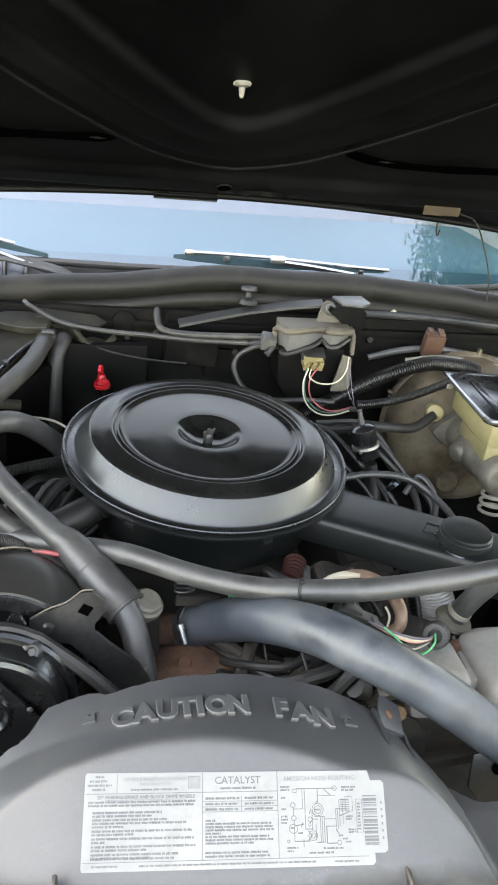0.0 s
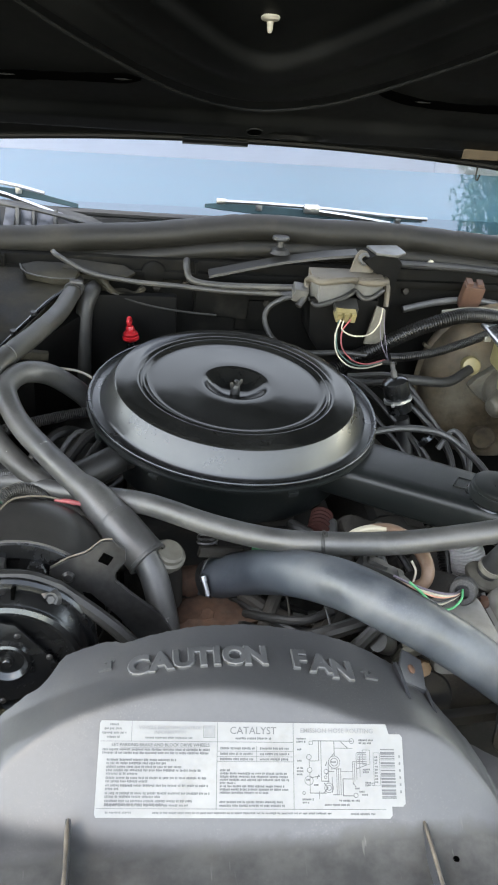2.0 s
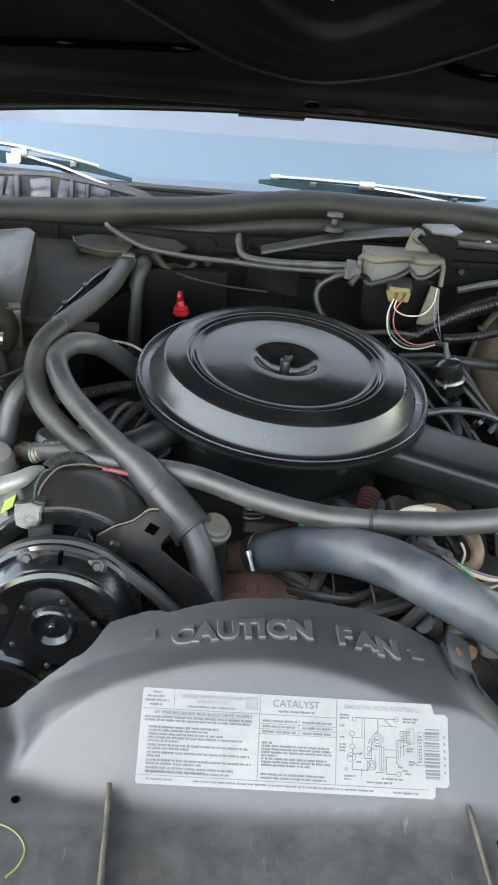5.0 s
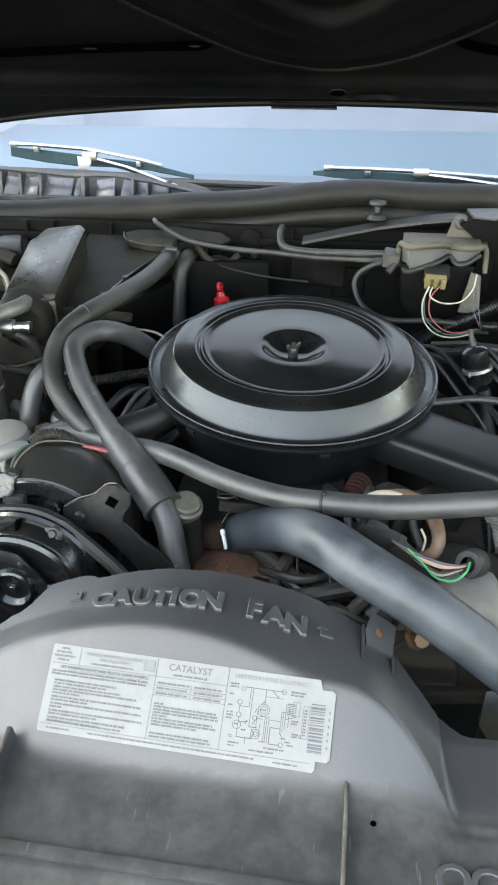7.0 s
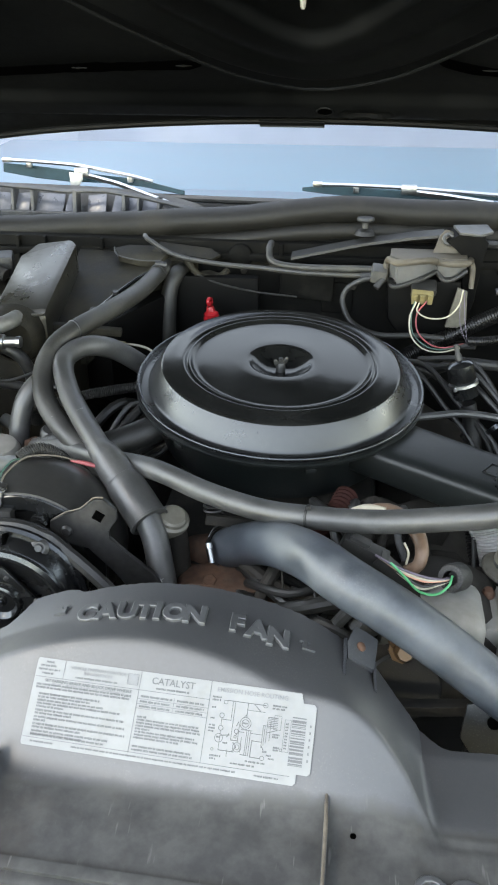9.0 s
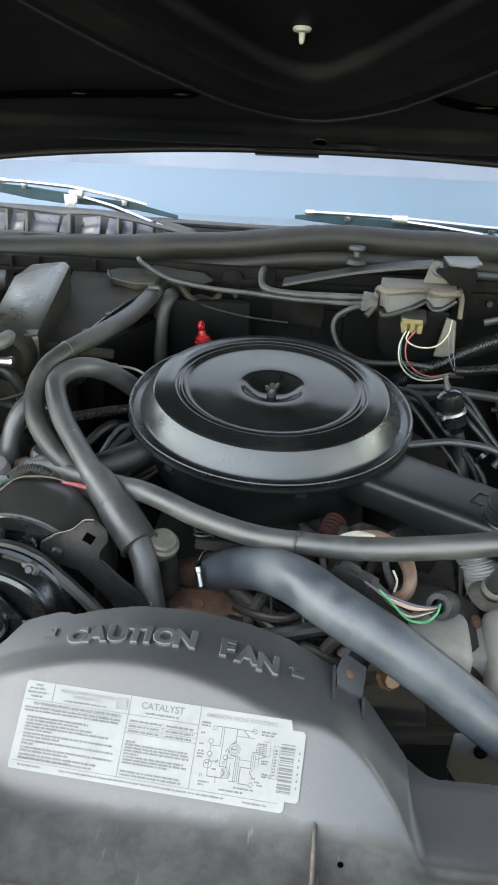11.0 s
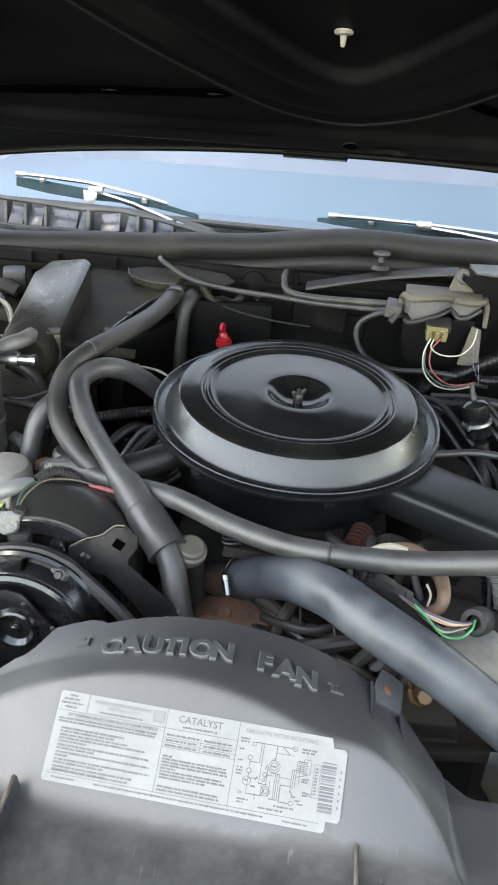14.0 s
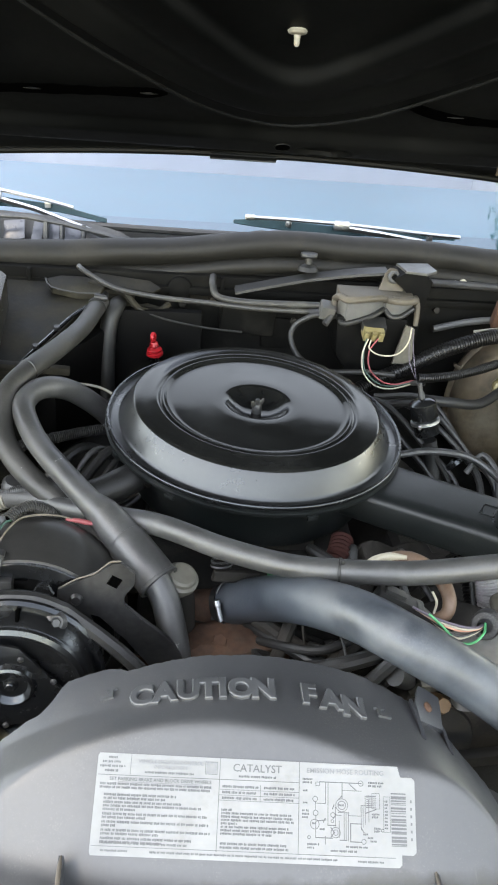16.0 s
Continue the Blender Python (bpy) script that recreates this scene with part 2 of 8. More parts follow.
ZINC = material("zinc_plated_steel", (0.42, 0.42, 0.41), (0.58, 0.58, 0.56), (0.25, 0.45), 0.9, 30, 200, 0.06, (0.25, 0.23, 0.2), 0.15, 30)
BOOSTER = material("gold_zinc_dull", (0.020, 0.0145, 0.0095), (0.145, 0.110, 0.070), (0.42, 0.7), 0.2, 16, 110, 0.3, (0.19, 0.168, 0.128), 0.40, 12, specular=0.4, specks=0.16)
MASTER = material("cast_master_cylinder", (0.070, 0.064, 0.050), (0.20, 0.185, 0.152), (0.45, 0.7), 0.2, 26, 120, 0.5, (0.135, 0.118, 0.086), 0.38, 18, specks=0.2)
JUG = material("white_plastic_aged", (0.185, 0.180, 0.164), (0.275, 0.268, 0.248), (0.40, 0.6), 0, 16, 120, 0.1, (0.15, 0.138, 0.114), 0.36, 16, specks=0.15)
FOIL = material("crinkled_foil_wrap", (0.36, 0.355, 0.345), (0.60, 0.595, 0.58), (0.3, 0.5), 0.2, 40, 160, 0.4, (0.2, 0.185, 0.16), 0.2, 30)
YELLOW = material("yellowed_plastic", (0.19, 0.162, 0.078), (0.29, 0.252, 0.132), (0.3, 0.5), 0, 16, 120, 0.05, (0.15, 0.125, 0.080), 0.26, 14, specks=0.1)
CREAM = material("cream_plastic_aged", (0.19, 0.175, 0.14), (0.30, 0.28, 0.23), (0.4, 0.6), 0, 20, 160, 0.08, (0.2, 0.18, 0.14), 0.3, 18)
DUSTYCREAM = material("dusty_cream_plastic", (0.070, 0.066, 0.052), (0.140, 0.131, 0.106), (0.4, 0.6), 0, 20, 160, 0.1, (0.05, 0.046, 0.037), 0.34, 22)
TAN = material("tan_plastic", (0.12, 0.072, 0.046), (0.20, 0.125, 0.083), (0.4, 0.6), 0, 20, 160, 0.05, (0.10, 0.075, 0.055), 0.3, 30)
ORANGE = material("copper_terminal", (0.12, 0.068, 0.032), (0.21, 0.13, 0.065), (0.35, 0.6), 0.4, 30, 180, 0.1, (0.10, 0.085, 0.065), 0.3, 30)
BROWN = material("brown_connector_plastic", (0.058, 0.028, 0.018), (0.095, 0.050, 0.034), (0.4, 0.6), 0, 25, 160, 0.08, (0.11, 0.09, 0.07), 0.25, 25)
RED = material("red_plastic", (0.34, 0.008, 0.013), (0.46, 0.013, 0.020), (0.3, 0.45), 0, 25, 160, 0.03)
DARKRED = material("dull_red_tube", (0.020, 0.006, 0.005), (0.045, 0.014, 0.011), (0.6, 0.8), 0, 30, 160, 0.2, specular=0.2)
PINK = material("pink_red_wire", (0.24, 0.045, 0.05), (0.36, 0.09, 0.095), (0.4, 0.55), 0, 40, 200, 0.03)
GREEN = material("green_wire", (0.05, 0.30, 0.12), (0.08, 0.42, 0.18), (0.4, 0.55), 0, 40, 200, 0.03)
WIREGREEN = material("dull_green_wire", (0.03, 0.075, 0.06), (0.05, 0.11, 0.085), (0.4, 0.55), 0, 40, 200, 0.03)
WHITEWIRE = material("white_wire", (0.38, 0.345, 0.255), (0.50, 0.46, 0.36), (0.4, 0.55), 0, 40, 200, 0.03)
MARK = material("faded_print", (0.16, 0.16, 0.155), (0.26, 0.26, 0.25), (0.5, 0.6), 0, 90, 300, 0.0)
PURPLE = material("purple_grey_wire", (0.075, 0.062, 0.080), (0.13, 0.108, 0.138), (0.4, 0.55), 0, 40, 200, 0.03)
ORANGEWIRE = material("orange_wire", (0.55, 0.25, 0.16), (0.66, 0.33, 0.24), (0.4, 0.55), 0, 40, 200, 0.03)
MODULE = material("grey_module_plastic", (0.040, 0.040, 0.038), (0.084, 0.083, 0.080), (0.35, 0.55), 0, 20, 150, 0.08, (0.12, 0.110, 0.092), 0.25, 16, specks=0.2)
MODBODY = material("pale_grey_plastic", (0.070, 0.070, 0.068), (0.135, 0.134, 0.130), (0.35, 0.55), 0, 20, 150, 0.08, (0.13, 0.118, 0.098), 0.28, 16, specks=0.2)
MODCAP = material("dusty_module_top", (0.058, 0.049, 0.036), (0.118, 0.102, 0.078), (0.55, 0.8), 0, 22, 150, 0.2, (0.15, 0.135, 0.11), 0.25, 26)
PAPER = material("white_label_paper", (0.178, 0.184, 0.184), (0.220, 0.227, 0.227), (0.45, 0.6), 0, 20, 150, 0.02, (0.14, 0.132, 0.118), 0.10, 26)
INK = material("faded_ink", (0.076, 0.080, 0.085), (0.118, 0.122, 0.128), (0.5, 0.6), 0, 60, 300, 0.0)
PALEINK = material("pale_ink", (0.14, 0.145, 0.15), (0.18, 0.185, 0.19), (0.5, 0.6), 0, 60, 300, 0.0)
TAPE = material("brown_tape", (0.042, 0.029, 0.016), (0.075, 0.053, 0.030), (0.6, 0.8), 0, 30, 200, 0.2)
COWL = material("dark_cowl_plastic", (0.015, 0.0155, 0.016), (0.034, 0.035, 0.036), (0.34, 0.5), 0, 18, 140, 0.12, (0.085, 0.083, 0.077), 0.34, 22, specular=0.55, specks=0.3)
BODY = material("dark_blue_car_paint", (0.022, 0.028, 0.040), (0.028, 0.035, 0.050), (0.2, 0.28), 0.2, 6, 90, 0.0, coat=0.7)
BLADE = material("teal_wiper_strip", (0.006, 0.022, 0.028), (0.014, 0.042, 0.052), (0.4, 0.55), 0, 20, 150, 0.03, specular=0.2)
DASH = material("teal_dash_vinyl", (0.072, 0.215, 0.272), (0.090, 0.260, 0.326), (0.55, 0.7), 0, 10, 140, 0.1)
CLOTH = material("pale_seat_cloth", (0.60, 0.63, 0.65), (0.72, 0.75, 0.77), (0.8, 0.95), 0, 12, 200, 0.2)
ASPHALT = material("asphalt", (0.035, 0.035, 0.036), (0.065, 0.064, 0.062), (0.8, 0.95), 0, 3, 120, 0.4, (0.09, 0.085, 0.075), 0.15, 2)
LEAF = material("tree_leaf", (0.035, 0.065, 0.022), (0.075, 0.12, 0.045), (0.5, 0.7), 0, 4, 60, 0.0, rand=0.3)
BARK = material("tree_bark", (0.07, 0.05, 0.035), (0.15, 0.115, 0.085), (0.8, 0.95), 0, 8, 60, 0.5)
FINEDGE = material("tan_worn_plastic", (0.045, 0.040, 0.033), (0.15, 0.125, 0.095), (0.5, 0.7), 0, 45, 200, 0.15, (0.03, 0.027, 0.024), 0.3, 40)
BURR = material("scuffed_black_metal", (0.002, 0.002, 0.002), (0.009, 0.009, 0.0085), (0.5, 0.7), 0, 90, 300, 0.3, specular=0.15)
# flat black for the shade inside slots and holes, which are not cut
HOLE_SHADE = material("black_hole_shade", (0.0008, 0.0008, 0.0008), (0.0012, 0.0012, 0.0012), (0.9, 1.0), 0, 10, 80, 0.0, specular=0.0)
CRAYON = material("faded_lime_crayon", (0.13, 0.155, 0.040), (0.19, 0.225, 0.065), (0.6, 0.8), 0, 60, 300, 0.1)
LIME = material("lime_paint_mark", (0.36, 0.50, 0.06), (0.44, 0.60, 0.09), (0.5, 0.6), 0, 30, 180, 0.03)
CLOUDY = material("cloudy_grey_plastic", (0.012, 0.0122, 0.0125), (0.052, 0.053, 0.054), (0.12, 0.30), 0, 80, 160, 0.6, (0.04, 0.038, 0.034), 0.15, 30, specular=0.75)
DULLBLACK = material("dull_black_plastic", (0.013, 0.013, 0.013), (0.028, 0.028, 0.0275), (0.45, 0.6), 0, 20, 160, 0.1, (0.055, 0.052, 0.045), 0.2, 20, specks=0.2)
PLUGYELLOW = material("olive_yellow_plug", (0.15, 0.122, 0.055), (0.25, 0.208, 0.10), (0.35, 0.55), 0, 20, 150, 0.06, (0.14, 0.115, 0.07), 0.2, 20)
GLOSSPANEL = material("glossy_grey_panel", (0.040, 0.043, 0.052), (0.088, 0.094, 0.112), (0.22, 0.45), 0.0, 30, 120, 0.08, (0.035, 0.036, 0.038), 0.45, 40, coat=0.1, specular=0.7, specks=0.25)
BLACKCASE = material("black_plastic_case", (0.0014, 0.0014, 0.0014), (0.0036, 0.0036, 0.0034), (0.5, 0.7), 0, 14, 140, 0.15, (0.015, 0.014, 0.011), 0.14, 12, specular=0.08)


def glass_material():
    m = bpy.data.materials.new("windscreen_glass")
    m.use_nodes = True
    nodes, links = m.node_tree.nodes, m.node_tree.links
    nodes.remove(nodes["Principled BSDF"])
    clear, shine = nodes.new("ShaderNodeBsdfTransparent"), nodes.new("ShaderNodeBsdfGlossy")
    clear.inputs["Color"].default_value = (0.72, 0.785, 0.845, 1)
    shine.inputs["Color"].default_value = (0.80, 0.83, 0.90, 1)
    shine.inputs["Roughness"].default_value = 0.02
    fresnel, mix = nodes.new("ShaderNodeFresnel"), nodes.new("ShaderNodeMixShader")
    fresnel.inputs["IOR"].default_value = 2.45
    links.new(fresnel.outputs[0], mix.inputs[0])
    links.new(clear.outputs[0], mix.inputs[1])
    links.new(shine.outputs[0], mix.inputs[2])
    links.new(mix.outputs[0], nodes["Material Output"].inputs["Surface"])
    return m


GLASS = glass_material()

# ---- building helpers ----
BASE = {}


def thing(name, at, label, category, group="", kind=""):
    """An Empty at a thing's base, which parents its parts."""
    ob = new(name)
    ob.empty_display_size = 0.02
    ob.location = at
    BASE[ob.name] = Vector(at)
    return tagged(ob, label, category, group, kind)


def part(name, bm, mat, parent=None, label="", smooth=35):
    """A bmesh in world metres, linked as one mesh under a thing or a part."""
    root = parent
    while root is not None and root.parent is not None:
        root = root.parent
    if root is not None and root.name in BASE:
        bmesh.ops.translate(bm, vec=-BASE[root.name], verts=bm.verts)
    bmesh.ops.recalc_face_normals(bm, faces=bm.faces)
    mesh = bpy.data.meshes.new(name)
    bm.to_mesh(mesh)
    bm.free()
    mesh.materials.append(mat)
    if smooth:
        mesh.shade_smooth()
        mesh.set_sharp_from_angle(angle=radians(smooth))
    ob = new(name, mesh)
    ob.parent = parent
    return tagged(ob, label)


def solo(name, bm, mat, label, category, group="", kind="", smooth=35):
    return tagged(part(name, bm, mat, None, "", smooth), label, category, group, kind)


def curve_through(points, steps):
    """Catmull-Rom points, with the place along the list as a number."""
    pts = [Vector(p) for p in points]
    pts = [2 * pts[0] - pts[1], *pts, 2 * pts[-1] - pts[-2]]
    out = []
    for k in range(1, len(pts) - 2):
        a, b, c, d = pts[k - 1:k + 3]
        for s in range(steps):
            u = s / steps
            out.append((0.5 * (2 * b + (c - a) * u + (2 * a - 5 * b + 4 * c - d) * u * u + (3 * b - a - 3 * c + d) * u ** 3), k - 1 + u))
    out.append((pts[-2], len(pts) - 3.0))
    return out


def tube(points, radius, steps=6, sides=14, caps=True, ridges=0.0, wobble=0.0, bm=None, hollow=0.0):
    """A swept round hose; radius is a number or one for each point; ridges: pitch of corrugation in metres."""
    bm = bm or bmesh.new()
    line = curve_through(points, steps)
    if ridges:
        length = sum((line[k + 1][0] - line[k][0]).length for k in range(len(line) - 1))
        line = curve_through(points, max(2, int(length / ridges * 4 / (len(points) - 1))))
    rings, up = [], Vector((0.31, 0.17, 0.93))
    run = 0.0
    for k, (p, u) in enumerate(line):
        ahead = (line[min(k + 1, len(line) - 1)][0] - line[max(k - 1, 0)][0]).normalized()
        side = ahead.cross(up).normalized()
        up = side.cross(ahead).normalized()
        if isinstance(radius, (int, float)):
            r = radius
        else:
            i = min(int(u), len(radius) - 2)
            r = radius[i] + (radius[i + 1] - radius[i]) * (u - i)
        if k:
            run += (p - line[k - 1][0]).length
        if ridges:
            r *= 1 + 0.10 * math.copysign(1, math.sin(run / ridges * 2 * math.pi) + 1e-6)
        if wobble:
            r *= 1 + wobble * noise.noise(p * 60)
        rings.append([bm.verts.new(p + r * (math.cos(a) * side + math.sin(a) * up)) for a in (2 * math.pi * j / sides for j in range(sides))])
    for one, two in zip(rings, rings[1:]):
        for j in range(sides):
            bm.faces.new((one[j], one[(j + 1) % sides], two[(j + 1) % sides], two[j]))
    if caps:
        bm.faces.new(rings[0][::-1])
        bm.faces.new(rings[-1])
    return bm


def lathe(profile, m=Matrix(), seg=48, closed=False, bm=None):
    """A profile of (radius, height) turned round z, then placed by m."""
    bm = bm or bmesh.new()
    rings = []
    for r, h in profile:
        if r < 1e-6:
            rings.append([bm.verts.new(m @ Vector((0, 0, h)))])
        else:
            rings.append([bm.verts.new(m @ Vector((r * math.cos(a), r * math.sin(a), h))) for a in (2 * math.pi * j / seg for j in range(seg))])
    pairs = list(zip(rings, rings[1:])) + ([(rings[-1], rings[0])] if closed else [])
    for one, two in pairs:
        for j in range(seg):
            k = (j + 1) % seg
            face = [one[j % len(one)], one[k % len(one)], two[k % len(two)], two[j % len(two)]]
            face = [v for n, v in enumerate(face) if v not in face[:n]]
            if len(face) > 2:
                bm.faces.new(face)
    return bm


def box(size, m=Matrix(), bevel=0.002, bm=None, segments=2):
    bm = bm or bmesh.new()
    made = bmesh.ops.create_cube(bm, size=1, matrix=m @ Matrix.Diagonal((*size, 1)))
    if bevel:
        edges = {e for v in made["verts"] for e in v.link_edges}
        bmesh.ops.bevel(bm, geom=list(edges), offset=bevel, segments=segments, affect="EDGES", profile=0.6)
    return bm


def prism(outline, depth, m=Matrix(), bevel=0.0, bm=None):
    """A flat outline in x, y of m, with a thickness along z of m."""
    bm = bm or bmesh.new()
    low = [bm.verts.new(m @ Vector((x, y, 0))) for x, y in outline]
    high = [bm.verts.new(m @ Vector((x, y, depth))) for x, y in outline]
    faces = [bm.faces.new(low[::-1]), bm.faces.new(high)]
    for k in range(len(low)):
        faces.append(bm.faces.new((low[k], low[(k + 1) % len(low)], high[(k + 1) % len(low)], high[k])))
    if bevel:
        edges = {e for f in faces for e in f.edges}
        bmesh.ops.bevel(bm, geom=list(edges), offset=bevel, segments=2, affect="EDGES", profile=0.6)
    return bm


def axis_pose(at, along, spin=0.0):
    """A pose at a place whose z points along a direction."""
    return Matrix.Translation(at) @ Vector(along).to_track_quat("Z", "Y").to_matrix().to_4x4() @ Matrix.Rotation(spin, 4, "Z")


def ribbon(points, height, thick, lean=0.0):
    """A flat bar swept along points, standing on edge; height is a number or one for each point."""
    bm, rows = bmesh.new(), []
    pts = [Vector(q) for q in points]
    for k, q in enumerate(pts):
        h = height if isinstance(height, (int, float)) else height[k]
        ahead = (pts[min(k + 1, len(pts) - 1)] - pts[max(k - 1, 0)]).normalized()
        up = Vector((0, math.sin(lean), math.cos(lean)))
        out = ahead.cross(up).normalized() * thick / 2
        rows.append([bm.verts.new(q + out * a + up * h / 2 * b) for a, b in ((-1, -1), (1, -1), (1, 1), (-1, 1))])
    for one, two in zip(rows, rows[1:]):
        for j in range(4):
            bm.faces.new((one[j], one[(j + 1) % 4], two[(j + 1) % 4], two[j]))
    bm.faces.new(rows[0][::-1]), bm.faces.new(rows[-1])
    bmesh.ops.recalc_face_normals(bm, faces=bm.faces)
    bmesh.ops.bevel(bm, geom=list(bm.edges), offset=min(thick, 0.004) * 0.25, segments=1, affect="EDGES")
    return bm


def hex_bolt(at, along, size=0.007, height=0.006, bm=None):
    return lathe([(0, 0), (size, 0), (size, height * 0.85), (size * 0.86, height), (0, height)], axis_pose(at, along), 6, bm=bm)


def sheet(f, nu, nv, bm=None, keep=None):
    """A grid of f(u, v) with u, v from 0 to 1."""
    bm = bm or bmesh.new()
    grid = [[bm.verts.new(f(i / nu, j / nv)) for j in range(nv + 1)] for i in range(nu + 1)]
    for i in range(nu):
        for j in range(nv):
            corners = (grid[i][j], grid[i + 1][j], grid[i + 1][j + 1], grid[i][j + 1])
            if keep is None or keep(sum((v.co for v in corners), Vector()) / 4):
                bm.faces.new(corners)
    loose = [v for v in bm.verts if not v.link_faces]
    bmesh.ops.delete(bm, geom=loose, context="VERTS")
    return bm


def thicken(bm, depth):
    bmesh.ops.recalc_face_normals(bm, faces=bm.faces)
    bmesh.ops.solidify(bm, geom=list(bm.faces), thickness=depth)
    return bm


def plate(f, nu, nv, depth):
    """A grid of f(u, v) with a lower copy a depth below it, closed all round."""
    bm = bmesh.new()
    top = [[bm.verts.new(f(i / nu, j / nv)) for j in range(nv + 1)] for i in range(nu + 1)]
    low = [[bm.verts.new(v.co - Vector((0, 0, depth))) for v in row] for row in top]
    for i in range(nu):
        for j in range(nv):
            bm.faces.new((top[i][j], top[i + 1][j], top[i + 1][j + 1], top[i][j + 1]))
            bm.faces.new((low[i][j], low[i][j + 1], low[i + 1][j + 1], low[i + 1][j]))
    for i in range(nu):
        bm.faces.new((top[i][0], low[i][0], low[i + 1][0], top[i + 1][0]))
        bm.faces.new((top[i][nv], top[i + 1][nv], low[i + 1][nv], low[i][nv]))
    for j in range(nv):
        bm.faces.new((top[0][j], top[0][j + 1], low[0][j + 1], low[0][j]))
        bm.faces.new((top[nu][j], low[nu][j], low[nu][j + 1], top[nu][j + 1]))
    return bm


def lettering(text, size, depth, m, bevel=0.0, bold=0.0, align="CENTER"):
    """Text in the built-in font as a bmesh, placed by m."""
    font = bpy.data.curves.new("lettering", "FONT")
    font.body, font.size, font.extrude, font.bevel_depth, font.offset = text, size, depth, bevel, bold
    font.align_x, font.align_y, font.resolution_u = align, "CENTER", 3
    holder = bpy.data.objects.new("lettering", font)
    mesh = bpy.data.meshes.new_from_object(holder)
    bm = bmesh.new()
    bm.from_mesh(mesh)
    bpy.data.objects.remove(holder)
    bpy.data.meshes.remove(mesh)
    bpy.data.curves.remove(font)
    bm.transform(m)
    return bm


def merge(into, other):
    mesh = bpy.data.meshes.new("merge")
    other.to_mesh(mesh)
    other.free()
    into.from_mesh(mesh)
    bpy.data.meshes.remove(mesh)
    return into


# ---- setting: ground, bay, hood, windscreen ----
solo("ground", sheet(lambda u, v: Vector((-400 + 800 * u, -400 + 800 * v, 0)), 8, 8), ASPHALT, "grey asphalt driveway under the car", "ground", kind="structure", smooth=0)


def firewall():
    bm = box((1.5, 0.02, 0.75), Matrix.Translation((0, 0.345, 0.615)), 0.004)
    base = thing("firewall", (0, 0.345, 0.30), "dusty dark sheet-metal firewall behind the engine", "firewall", kind="structure")
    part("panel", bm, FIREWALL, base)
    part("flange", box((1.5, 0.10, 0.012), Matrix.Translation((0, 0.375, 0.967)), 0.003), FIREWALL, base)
    for x in (-0.46, -0.415, -0.32, -0.03):
        part("rib", box((0.006, 0.012, 0.07), Matrix.Translation((x, 0.331, 0.955)), 0.002), FIREWALL, base)
    for x, z, w in ((0.06, 0.905, 0.05),):
        part("pressed_plate", box((w, 0.006, 0.05), Matrix.Translation((x, 0.333, z)), 0.004), FIREWALL, base)
    for x, z in ((-0.045, 0.952), (0.055, 0.948), (0.085, 0.925), (0.31, 0.955), (-0.09, 0.945)):
        part("screw", hex_bolt((x, 0.335, z), (0, -1, 0.1), 0.006, 0.007), GRIME, base)
    part("grommet", lathe([(0, 0.012), (0.012, 0.012), (0.018, 0.008), (0.02, 0.0), (0, 0)], axis_pose((-0.095, 0.335, 0.968), (0, -1, 0.1)), 20), FIREWALL, base)


firewall()


def hood_z(y):
    return 1.206 + 0.64 * (0.252 - y)


HOOD_UP = Vector((0, 0.64, 1)).normalized()


def smooth_step(a, b, x):
    s = min(1.0, max(0.0, (x - a) / (b - a)))
    return s * s * (3 - 2 * s)


def vee(x, tip, slope, round_):
    """The y of a rounded V that opens forward, at x."""
    return tip - slope * (math.sqrt((x - 0.025) ** 2 + round_ ** 2) - round_)


def hood_relief(x, y):
    """Depth of the pressed inner panel above its lowest ribs."""
    inner = smooth_step(-0.009, 0.009, y - vee(x, 0.108, 1.05, 0.045))
    outer = smooth_step(-0.004, 0.014, vee(x, 0.190, 1.25, 0.20) - y)
    h = -0.013 * inner * outer
    # a shallow bead inside the channel and a pressed dimple beside the hole
    h += 0.0035 * math.exp(-((y - vee(x, 0.150, 1.12, 0.11)) / 0.012) ** 2)
    dimple = math.hypot((x - 0.0885) / 0.042, (y - 0.259) / 0.011)
    h += 0.0045 * (1 - smooth_step(0.55, 1.0, dimple)) - 0.0016 * math.exp(-((dimple - 1.05) / 0.16) ** 2)
    if y < -0.30:
        h *= smooth_step(-0.42, -0.30, y)
        h += 0.02 * smooth_step(-0.36, -0.44, y) * smooth_step(0.68, 0.62, abs(x))
    return h


def hood_rear(x):
    return 0.294 + 0.23 * (x - 0.03) ** 2


